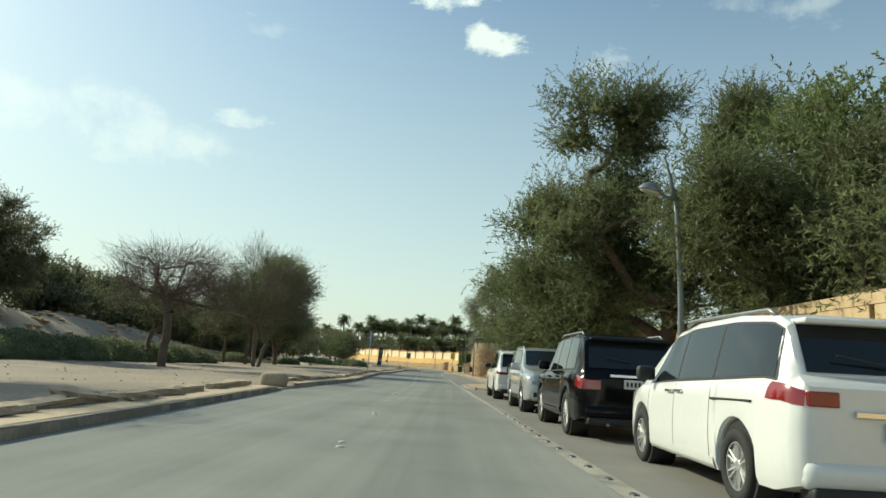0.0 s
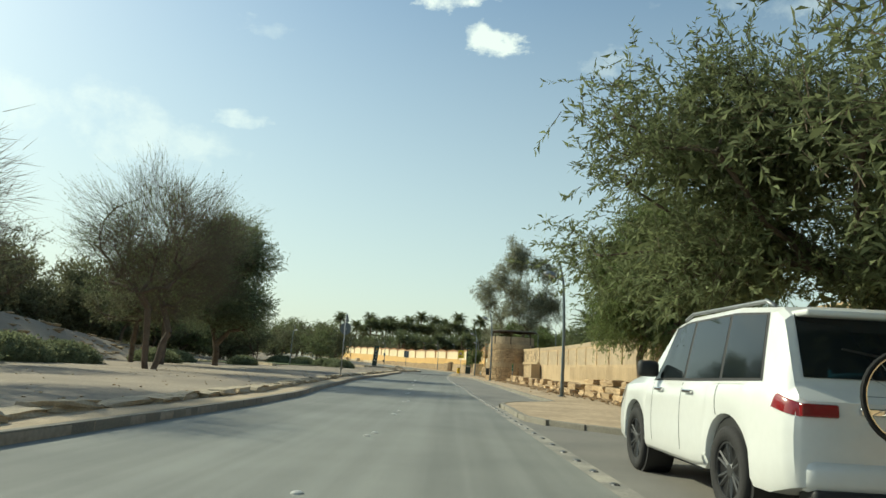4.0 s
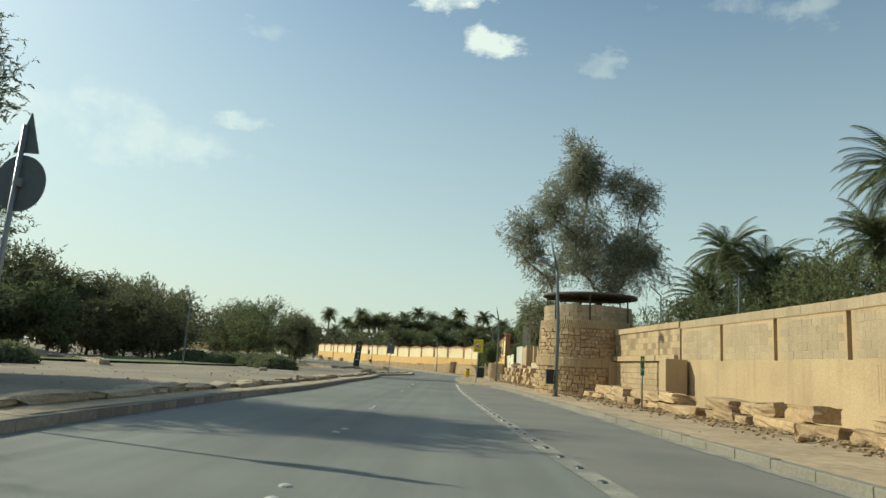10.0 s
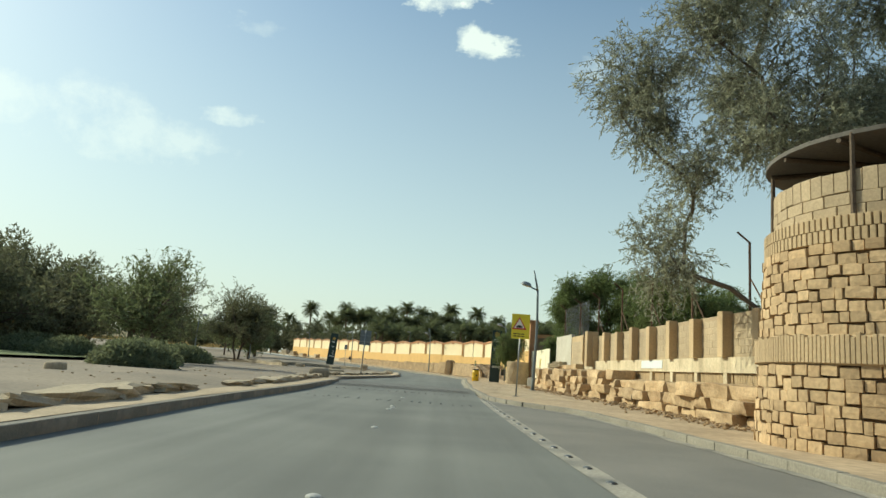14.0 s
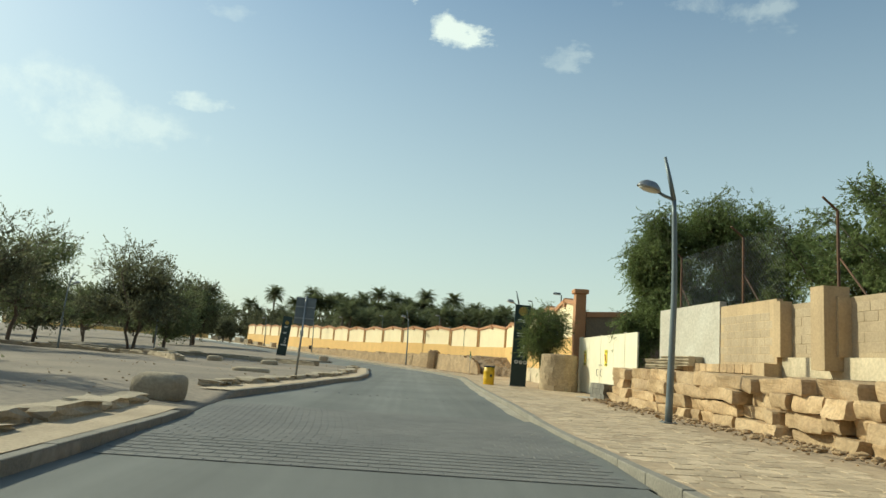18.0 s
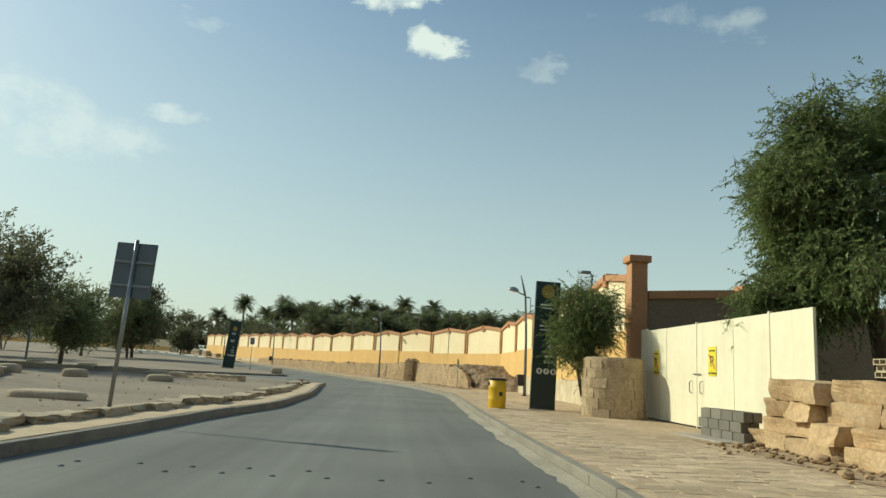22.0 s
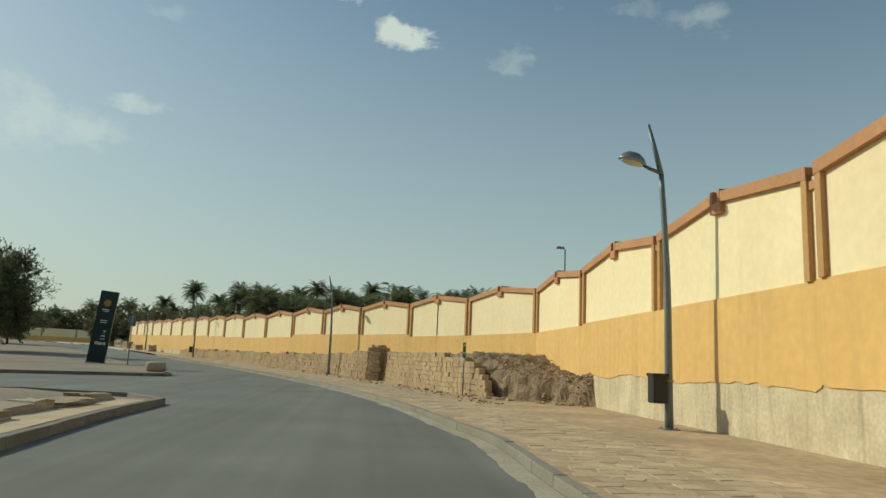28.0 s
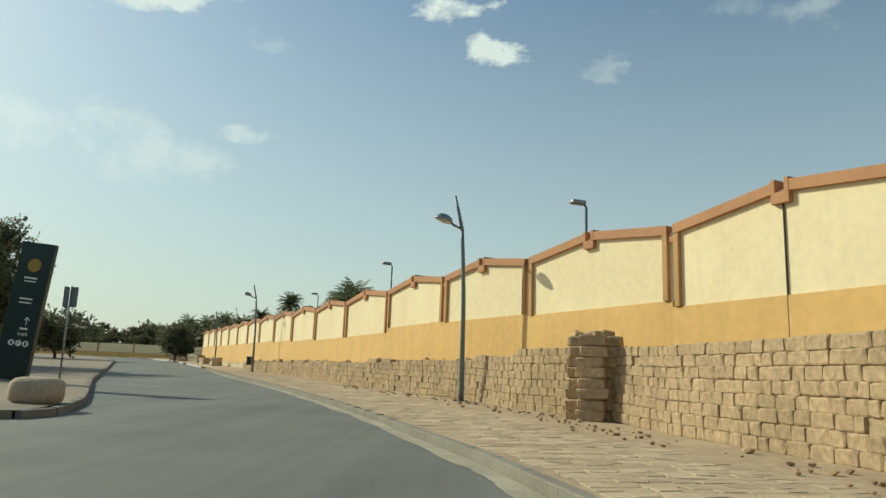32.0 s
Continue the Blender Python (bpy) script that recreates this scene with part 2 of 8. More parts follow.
M_LIME = material("limestone", (0.49, 0.35, 0.20), 0.9, 0, 0.28, 1.3, 14, 0.8, (0.39, 0.265, 0.145), objvary=0.20)
M_LIMEJ = material("limestone_small", (0.45, 0.315, 0.175), 0.9, 0, 0.25, 1.0, 18, 0.6, (0.37, 0.25, 0.135), island=0.22, objvary=0.16)
M_MORTAR = material("mortar", (0.36, 0.265, 0.16), 0.95, 0, 0.25, 2.0, 30, 0.5)
M_BLOCKW = material("plastered_block", (0.53, 0.392, 0.232), 0.92, 0, 0.15, 0.5, 20, 0.35, (0.43, 0.315, 0.185), objvary=0.05)
M_UPBLK = material("grey_tan_block", (0.46, 0.36, 0.235), 0.92, 0, 0.18, 0.6, 20, 0.4, (0.385, 0.30, 0.195), objvary=0.06)
M_PALE = material("pale_stone", (0.45, 0.365, 0.25), 0.92, 0, 0.25, 1.0, 18, 0.6, (0.36, 0.29, 0.20), objvary=0.14)
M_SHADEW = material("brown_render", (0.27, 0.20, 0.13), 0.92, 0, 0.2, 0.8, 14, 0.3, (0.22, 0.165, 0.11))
M_OLDST = material("old_limestone", (0.47, 0.34, 0.20), 0.95, 0, 0.34, 1.1, 11, 1.0, (0.36, 0.26, 0.155), objvary=0.08)
M_OLDSTJ = material("old_limestone_joined", (0.47, 0.34, 0.20), 0.95, 0, 0.34, 1.1, 11, 1.0, (0.36, 0.26, 0.155), island=0.08)
M_OLDMORT = material("old_mortar", (0.42, 0.305, 0.18), 0.95, 0, 0.3, 2.5, 22, 0.9, (0.36, 0.265, 0.16))
M_TANBLK = material("sandy_block", (0.44, 0.34, 0.215), 0.92, 0, 0.2, 1.0, 26, 0.5, (0.38, 0.29, 0.185), objvary=0.12)
M_GREYBLK = material("grey_block", (0.36, 0.32, 0.26), 0.92, 0, 0.2, 1.2, 30, 0.5, (0.30, 0.27, 0.225), objvary=0.12)
M_CREAM = material("cream_paint", (0.86, 0.73, 0.47), 0.8, 0, 0.07, 0.5, 6, 0.06, (0.82, 0.67, 0.42))
M_OCHRE = material("ochre_paint", (0.73, 0.46, 0.165), 0.8, 0, 0.10, 0.4, 5, 0.08, (0.67, 0.415, 0.15))
M_TERRA = material("terracotta_paint", (0.49, 0.245, 0.115), 0.8, 0, 0.12, 0.8, 10, 0.15, (0.43, 0.21, 0.10))
M_POST = material("brown_post_paint", (0.50, 0.285, 0.115), 0.8, 0, 0.12, 0.8, 10, 0.15, (0.44, 0.25, 0.10))
M_PLINTH = material("bare_plaster", (0.64, 0.54, 0.37), 0.92, 0, 0.2, 1.2, 14, 0.4, (0.50, 0.41, 0.27))
M_GATE = material("white_gate_paint", (0.80, 0.74, 0.55), 0.55, 0, 0.06, 0.6, 5, 0.04, (0.77, 0.70, 0.51))
M_POLE = material("grey_pole_paint", (0.16, 0.19, 0.20), 0.45, 0.3, 0.12, 2, 20, 0.05)
M_BLACK = material("black_metal", (0.025, 0.027, 0.028), 0.45, 0.2, 0.15, 3, 20, 0.05)
M_GALV = material("galvanised", (0.30, 0.31, 0.31), 0.45, 0.7, 0.15, 3, 30, 0.05)
M_BARK = material("bark", (0.13, 0.095, 0.065), 0.95, 0, 0.35, 3, 30, 0.8)
def run_marks(m, amount):
    """Faint rain marks running down a painted wall."""
    n, l = m.node_tree.nodes, m.node_tree.links
    b = n["Principled BSDF"]
    src = b.inputs["Base Color"].links[0].from_socket
    geo = n.new("ShaderNodeNewGeometry")
    mp = n.new("ShaderNodeVectorMath")
    mp.operation = 'MULTIPLY'
    mp.inputs[1].default_value = (3.2, 3.2, 0.22)
    l.new(geo.outputs["Position"], mp.inputs[0])
    t = n.new("ShaderNodeTexNoise")
    t.inputs["Scale"].default_value = 1.0
    t.inputs["Detail"].default_value = 6
    t.inputs["Roughness"].default_value = 0.65
    l.new(mp.outputs[0], t.inputs["Vector"])
    r = n.new("ShaderNodeMapRange")
    r.inputs[1].default_value, r.inputs[2].default_value = 0.48, 0.75
    r.inputs[3].default_value, r.inputs[4].default_value = 1.0, 1 - amount
    l.new(t.outputs[0], r.inputs[0])
    v = n.new("ShaderNodeVectorMath")
    v.operation = 'SCALE'
    l.new(src, v.inputs[0])
    l.new(r.outputs[0], v.inputs["Scale"])
    l.new(v.outputs[0], b.inputs["Base Color"])


run_marks(M_OCHRE, 0.13)
run_marks(M_CREAM, 0.05)
run_marks(M_PLINTH, 0.35)
run_marks(M_BLOCKW, 0.22)
run_marks(M_UPBLK, 0.22)
run_marks(M_GATE, 0.10)
M_TWIG = material("grey_twig", (0.135, 0.10, 0.075), 0.95, 0, 0.3, 2, 20, 0.2)

M_EUCBARK = material("grey_brown_bark", (0.15, 0.125, 0.095), 0.95, 0, 0.3, 2, 20, 0.4)
M_PALMBARK = material("palm_bark", (0.17, 0.125, 0.085), 0.95, 0, 0.35, 3, 18, 0.9)
M_LEAF = leaf_material("acacia_leaf", (0.20, 0.23, 0.11), (0.155, 0.175, 0.085))
M_LEAFB = leaf_material("fresh_leaf", (0.20, 0.25, 0.095), (0.15, 0.19, 0.075))
M_LEAFD = leaf_material("dark_leaf", (0.175, 0.178, 0.10), (0.132, 0.135, 0.08))
M_LEAFK = leaf_material("deep_green_leaf", (0.205, 0.235, 0.13), (0.155, 0.18, 0.1))
M_LEAFG = leaf_material("grey_leaf", (0.33, 0.335, 0.235), (0.26, 0.265, 0.185))
M_PALM = leaf_material("palm_leaf", (0.15, 0.17, 0.085), (0.105, 0.12, 0.06))
M_HEDGE = leaf_material("hedge_leaf", (0.22, 0.24, 0.135), (0.16, 0.18, 0.10))


# ---- building helpers ----
def finish(name, bm, mat, parent=None, label="", smooth=False):
    me = bpy.data.meshes.new(name)
    bm.to_mesh(me)
    bm.free()
    if smooth:
        me.shade_smooth()
    if mat:
        me.materials.append(mat)
    ob = new(name, me)
    if parent:
        ob.parent = parent
    if label:
        ob["label"] = label
    return ob


def part(name, bm, mat, parent, label="", smooth=False):
    return finish(name, bm, mat, parent, label, smooth)


def shared(name, me, parent, loc, rot=(0, 0, 0), scale=(1, 1, 1)):
    ob = new(name, me)
    ob.parent = parent
    ob.location, ob.rotation_euler, ob.scale = loc, rot, scale
    return ob


def mesh_of(name, bm, mat, smooth=False):
    me = bpy.data.meshes.new(name)
    bm.to_mesh(me)
    bm.free()
    me.materials.append(mat)
    if smooth:
        me.shade_smooth()
    return me


def np_mesh(name, verts, faces, mat):
    """A mesh from arrays: verts (n, 3), faces (m, k) of one size."""
    me = bpy.data.meshes.new(name)
    verts = np.asarray(verts, dtype=np.float32)
    faces = np.asarray(faces, dtype=np.int32)
    k = faces.shape[1]
    me.vertices.add(len(verts))
    me.vertices.foreach_set("co", verts.ravel())
    me.loops.add(faces.size)
    me.loops.foreach_set("vertex_index", faces.ravel())
    me.polygons.add(len(faces))
    me.polygons.foreach_set("loop_start", np.arange(0, faces.size, k, dtype=np.int32))
    me.update(calc_edges=True)
    me.shade_flat()
    me.materials.append(mat)
    return me


def thing(name, label, category, loc=(0, 0, 0), rot=0.0, group="", kind=""):
    e = new(name)
    e.location = loc
    e.rotation_euler = (0, 0, rot)
    e.empty_display_size = 0.2
    return tagged(e, label, category, group, kind)


def box(bm, x0, y0, z0, x1, y1, z1, bevel=0.0):
    r = bmesh.ops.create_cube(bm, size=1)
    vs = r["verts"]
    for v in vs:
        v.co = Vector((x0 if v.co.x < 0 else x1, y0 if v.co.y < 0 else y1, z0 if v.co.z < 0 else z1))
    if bevel:
        es = list({e for v in vs for e in v.link_edges})
        bmesh.ops.bevel(bm, geom=es, offset=bevel, segments=2, affect='EDGES', profile=0.5)
    return vs


def boxed(x0, y0, z0, x1, y1, z1, bevel=0.0):
    bm = bmesh.new()
    box(bm, x0, y0, z0, x1, y1, z1, bevel)
    return bm


def prism(bm, outline, z0, z1):
    """A solid from an outline in x, y (counter-clockwise)."""
    lo = [bm.verts.new((x, y, z0)) for x, y in outline]
    hi = [bm.verts.new((x, y, z1)) for x, y in outline]
    n = len(outline)
    bm.faces.new(hi)
    bm.faces.new(lo[::-1])
    for i in range(n):
        bm.faces.new((lo[i], lo[(i + 1) % n], hi[(i + 1) % n], hi[i]))


def tube(bm, pts, radii, sides=10, cap=True):
    """A tapered tube along points."""
    rings = []
    n = len(pts)
    prev = None
    for i, (p, r) in enumerate(zip(pts, radii)):
        p = Vector(p)
        d = (Vector(pts[min(i + 1, n - 1)]) - Vector(pts[max(i - 1, 0)])).normalized()
        u = d.orthogonal().normalized() if prev is None else (prev - d * prev.dot(d)).normalized()
        prev = u
        w = d.cross(u)
        rings.append([bm.verts.new(p + (u * math.cos(a) + w * math.sin(a)) * r) for a in (2 * math.pi * k / sides for k in range(sides))])
    for a, b in zip(rings, rings[1:]):
        for k in range(sides):
            bm.faces.new((a[k], a[(k + 1) % sides], b[(k + 1) % sides], b[k]))
    if cap:
        bm.faces.new(rings[0][::-1])
        bm.faces.new(rings[-1])


def lathe(bm, profile, sides=24, centre=(0, 0), squash=1.0):
    """A turned solid from (radius, height) pairs."""
    rings = [[bm.verts.new((centre[0] + r * math.cos(2 * math.pi * k / sides), centre[1] + squash * r * math.sin(2 * math.pi * k / sides), z)) for k in range(sides)] for r, z in profile]
    for a, b in zip(rings, rings[1:]):
        for k in range(sides):
            bm.faces.new((a[k], a[(k + 1) % sides], b[(k + 1) % sides], b[k]))
    bm.faces.new(rings[0][::-1])
    bm.faces.new(rings[-1])


def spline(pts, step):
    """Points every step metres along a smooth curve through pts."""
    pts = [np.array(p, float) for p in pts]
    out = []
    for i in range(len(pts) - 1):
        p0, p1, p2, p3 = pts[max(i - 1, 0)], pts[i], pts[i + 1], pts[min(i + 2, len(pts) - 1)]
        k = max(1, int(np.linalg.norm(p2 - p1) / step))
        for j in range(k):
            t = j / k
            out.append(0.5 * (2 * p1 + (p2 - p0) * t + (2 * p0 - 5 * p1 + 4 * p2 - p3) * t * t + (3 * p1 - p0 - 3 * p2 + p3) * t ** 3))
    out.append(pts[-1])
    return np.array(out)


def side_of(line, off):
    """The line shifted by off to its right."""
    d = np.gradient(line, axis=0)
    d /= np.linalg.norm(d, axis=1)[:, None]
    return line + off * np.stack([d[:, 1], -d[:, 0]], 1)


def strip(name, a, b, z, mat, label="", za=None, thick=0.0):
    """A surface between two lines of equal count."""
    n = len(a)
    v = np.zeros((2 * n, 3))
    v[:n, :2], v[n:, :2] = a, b
    v[:, 2] = z
    f = [(i, n + i, n + i + 1, i + 1) for i in range(n - 1)]
    ob = new(name, np_mesh(name, v, f, mat))
    return tagged(ob, label, "", "", "structure")


def at_y(pts, ys):
    """x of a line given as (x, y) pairs, at heights ys."""
    p = np.array(pts)
    return np.interp(ys, p[:, 1], p[:, 0])

# ---- the plan: lines of the road, walls and verges ----
LEFT_KERB = [(-3.9, -40), (-4.3, 5), (-4.6, 12.8), (-5.15, 25), (-5.15, 29), (-4.78, 38), (-4.78, 43), (-5.2, 49), (-5.6, 57), (-6.1, 65), (-6.2, 73), (-5.98, 80), (-6.1, 85), (-6.3, 92), (-6.3, 101), (-6.6, 110), (-7.2, 115.5), (-6.5, 122), (-6.05, 127), (-5.5, 131), (-5.45, 138), (-5.8, 144), (-6.1, 148), (-6.2, 152)]
ROAD_RIGHT = [(3.2, -40), (2.6, 5), (2.25, 13), (2.0, 21.5), (1.7, 27.5), (1.3, 38), (1.02, 45.5), (0.74, 52), (0.62, 57.5), (0.46, 61.5), (0.15, 67), (-0.12, 73), (-0.3, 78), (-0.5, 84), (-0.62, 89), (-0.68, 96), (-0.69, 102), (-0.68, 112), (-0.45, 119), (-0.35, 126), (-0.2, 132), (0.12, 140), (0.27, 146), (-0.40, 152), (-1.08, 156.5), (-1.76, 160), (-3.4, 167), (-5.2, 173), (-7.2, 178), (-10.2, 185), (-13.2, 191.5), (-16.4, 198), (-20.2, 206.5), (-24.6, 216.5), (-33, 234.5), (-43.5, 256), (-62, 288), (-90, 320)]
RIGHT_KERB = [(5.3, -40), (5.1, 33), (3.9, 35.3), (1.85, 37.6), (1.5, 39.3), (1.36, 43.8), (1.9, 45.5), (3.3, 47.6), (3.5, 49.1), (3.3, 52), (3.15, 57), (2.95, 63), (2.65, 71), (2.45, 77), (2.22, 83), (2.18, 87), (1.95, 91), (1.75, 94), (1.3, 97.4), (0.0, 100.1), (-0.52, 102.6)] + [p for p in ROAD_RIGHT if p[1] > 105]
def smooth(pts):
    even = [pts[0]]
    for a, b in zip(pts, pts[1:]):
        n = max(1, round(math.hypot(b[0] - a[0], b[1] - a[1]) / 3.0))
        even += [(a[0] + (b[0] - a[0]) * k / n, a[1] + (b[1] - a[1]) * k / n) for k in range(1, n + 1)]
    return [tuple(float(c) for c in p) for p in spline(even, 0.5)]


LEFT_KERB, ROAD_RIGHT, RIGHT_KERB = smooth(LEFT_KERB), smooth(ROAD_RIGHT), smooth(RIGHT_KERB)
FAR_LEFT = [(-11.3, 171.2), (-11.9, 174), (-13.3, 177), (-18.2, 186.5), (-28.0, 207), (-44, 240), (-57, 264), (-76, 293), (-100, 322)]
WALL_LINE = [(4.88, 134.45), (4.95, 139.6), (5.05, 145), (5.18, 151.1), (5.3, 157.2), (5.3, 163.2), (3.35, 169), (0.85, 174.3), (-1.85, 179.2), (-4.4, 183.5), (-6.9, 188.4), (-9.57, 193.78), (-12.22, 199.16), (-14.86, 204.54), (-17.49, 209.94), (-20.12, 215.33), (-22.75, 220.72), (-25.38, 226.11), (-28.02, 231.5), (-30.66, 236.89), (-33.31, 242.27), (-35.98, 247.65), (-38.67, 253.01)]
ys = np.arange(-40, 320.01, 1.0)


def line_at(pts, y):
    return np.stack([at_y(pts, y), y], 1)


# ---- ground ----
g = np_mesh("ground", [(-2500, -2500, -0.06), (2500, -2500, -0.06), (2500, 2500, -0.06), (-2500, 2500, -0.06)], [(0, 1, 2, 3)], M_SAND)
tagged(new("ground", g), "pale dry desert sand reaching to the horizon", "ground", "", "structure")
ra = line_at(ROAD_RIGHT, ys)
la = line_at(LEFT_KERB + [(-30, 152.5), (-30, 170)] + FAR_LEFT[1:], ys)
la[(ys > 151) & (ys < 174), 0] = -70
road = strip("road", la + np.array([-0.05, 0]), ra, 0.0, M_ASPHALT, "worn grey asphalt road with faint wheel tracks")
bay_y = np.arange(-40, 103.01, 0.5)
strip("parking_bay", line_at(ROAD_RIGHT, bay_y) + [0.12, 0], line_at(RIGHT_KERB, bay_y) + [0.05, 0], 0.004, M_BAY, "pale dusty asphalt parking bay beside the road")
strip("edge_line", line_at(ROAD_RIGHT, np.arange(-40, 103, 0.5)) - [0.12, 0], line_at(ROAD_RIGHT, np.arange(-40, 103, 0.5)) + [0.14, 0], 0.008, M_LINE, "worn pale concrete edge strip along the road")


def rise(x, y):
    """Height of the park's ground west of the road."""
    edge = at_y(LEFT_KERB + [(-6.2, 153)], min(max(y, -40), 153))
    d = edge - x
    z = 0.13 + 0.10 * min(max(d - 1.0, 0), 2) / 2
    z += 0.07 * noise.noise((x * 0.25, y * 0.25, 0)) * min(1, max(d - 0.5, 0) / 3)
    if d < 4 and (24.6 < y < 27.4 or 111.8 < y < 116.0):
        z = 0.014 + z * min(1, max(0, d) / 2.5)
    bank = min(max((d - 17.5) / 8.5, 0), 1)
    z += bank * (3 - 2 * bank) * bank * float(np.interp(y, [60, 74, 82, 96, 112], [3.1, 2.6, 1.5, 1.1, 0.0])) * (1 + 0.16 * noise.noise((x * 0.15, y * 0.15, 3)))
    return z


gy = np.arange(-40, 152.01, 1.0)
off = np.array([0.0, 0.0, 0.35, 0.8, 1.3, 2, 3, 4.2, 5.5, 7, 9, 11, 13, 15, 17, 18.5, 20, 21.5, 23, 24.5, 26, 28, 31, 36, 40, 50, 75, 110])
vv, ff = [], []
for y in gy:
    e = float(at_y(LEFT_KERB, y))
    for j, o in enumerate(off):
        vv.append((e - o, y, rise(e - o, y) if j else -0.05))
n = len(off)
for i in range(len(gy) - 1):
    for j in range(n - 1):
        ff.append((i * n + j, (i + 1) * n + j, (i + 1) * n + j + 1, i * n + j + 1))
park = new("park_ground", np_mesh("park_ground", vv, ff, M_GRAVEL))
park.data.shade_smooth()
tagged(park, "sandy gravel park ground rising to a rocky bank", "ground", "", "structure")

# pavement and garden ground east of the road
M_DUST = material("pale_dust", (0.44, 0.385, 0.29), 0.95, 0, 0.3, 0.9, 20, 0.3, (0.33, 0.285, 0.21))
vy = np.arange(-40, 300.01, 0.5)
vr = line_at(RIGHT_KERB, vy)
ve = vr.copy()
ve[:, 0] = np.where(vy < 160, 45, vr[:, 0] + 45)
gy = np.arange(114.6, 214, 0.12)
drift = np.array([(0.16 + 0.10 * noise.noise((q * 0.7, 0, 3)) + 0.06 * noise.noise((q * 3.1, 0, 5))) * min(1, (q - 114.5) / 2, (214 - q) / 8) + 0.04 for q in gy])
strip("gutter_sand", line_at(ROAD_RIGHT, gy) - np.stack([drift + 0.1, drift * 0], 1), line_at(ROAD_RIGHT, gy) - [0.02, 0], 0.006, M_DUST, "thin drift of pale dust in the gutter along the kerb")
by = np.arange(38.5, 101.5, 0.25)
dust = np.array([0.20 + 0.08 * noise.noise((q * 0.8, 2, 3)) + 0.05 * noise.noise((q * 2.9, 1, 5)) for q in by])
strip("bay_gutter_dust", line_at(RIGHT_KERB, by) - np.stack([dust, 0 * dust], 1), line_at(RIGHT_KERB, by) - [0.01, 0], 0.010, M_LINE, "pale dust lying in the gutter of the bay")
strip("pavement", vr + [0.14, 0], ve, 0.12, M_SAND, "dusty sand-covered pavement beside the road")

# far islands west of the road
iy = np.arange(171.0, 318.01, 1.0)
near, back = line_at(FAR_LEFT, iy), line_at([(-150, 100), (-150, 400)], iy)
strip("far_island", back, near, 0.15, M_GRAVEL, "low sandy island with a kerb beyond the side road")
ix = np.arange(-150, -11.3, 2.0)
south = np.stack([ix, np.interp(ix, [-150, -60, -17, -11.3], [105, 148, 167, 171.0])], 1)
strip("far_island_tip", np.stack([ix, np.full(len(ix), 171.0)], 1), south, 0.15, M_GRAVEL, "sandy tip of the island at the side road")


def kerb_run(name, pts, y0, y1, side, height, label, step=1.0, mat=None):
    """Kerb stones along a line, each a piece of its own."""
    line = np.array(pts) if len(pts) > 60 else np.array(smooth(pts))
    keep = line[(line[:, 1] >= y0) & (line[:, 1] <= y1)]
    seg = np.linalg.norm(np.diff(keep, axis=0), axis=1)
    s = np.concatenate([[0], np.cumsum(seg)])
    root = thing(name, label, "kerb", kind="structure")
    bm = bmesh.new()
    box(bm, -0.075, -step / 2 + 0.004, -0.05, 0.075, step / 2 - 0.004, height, 0.014)
    me = mesh_of("kerb_stone", bm, mat or M_KERB)
    for k in range(int(s[-1] / step)):
        c = (k + 0.5) * step
        x = np.interp(c, s, keep[:, 0])
        y = np.interp(c, s, keep[:, 1])
        x2, y2 = np.interp(c + 0.4, s, keep[:, 0]), np.interp(c + 0.4, s, keep[:, 1])
        a = math.atan2(y2 - y, x2 - x) - math.pi / 2
        shared("kerb_stone", me, root, (x + side * 0.075, y, random.uniform(-0.006, 0.006)), (0, 0, a + random.uniform(-0.006, 0.006)))
    return root


kerb_run("kerb_west", LEFT_KERB, -6, 24.3, -1, 0.15, "grey concrete kerb stones along the park")
kerb_run("kerb_west_middle", LEFT_KERB, 27.5, 111.5, -1, 0.15, "grey concrete kerb stones along the park")
kerb_run("kerb_west_end", LEFT_KERB + [(-7.4, 153.6), (-10, 154.2), (-20, 154.3), (-40, 154)], 116, 160, -1, 0.15, "grey concrete kerb stones round the island's corner")
kerb_run("kerb_east", RIGHT_KERB, -4, 215, 1, 0.13, "worn sandy concrete kerb stones along the pavement", 1.0, M_KERBE)
kerb_run("kerb_far_west", [(-60, 148), (-17, 167)] + FAR_LEFT, 140, 300, -1, 0.15, "grey concrete kerb stones of the far island")


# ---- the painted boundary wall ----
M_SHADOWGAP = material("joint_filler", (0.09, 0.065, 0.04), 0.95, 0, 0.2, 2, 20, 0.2)


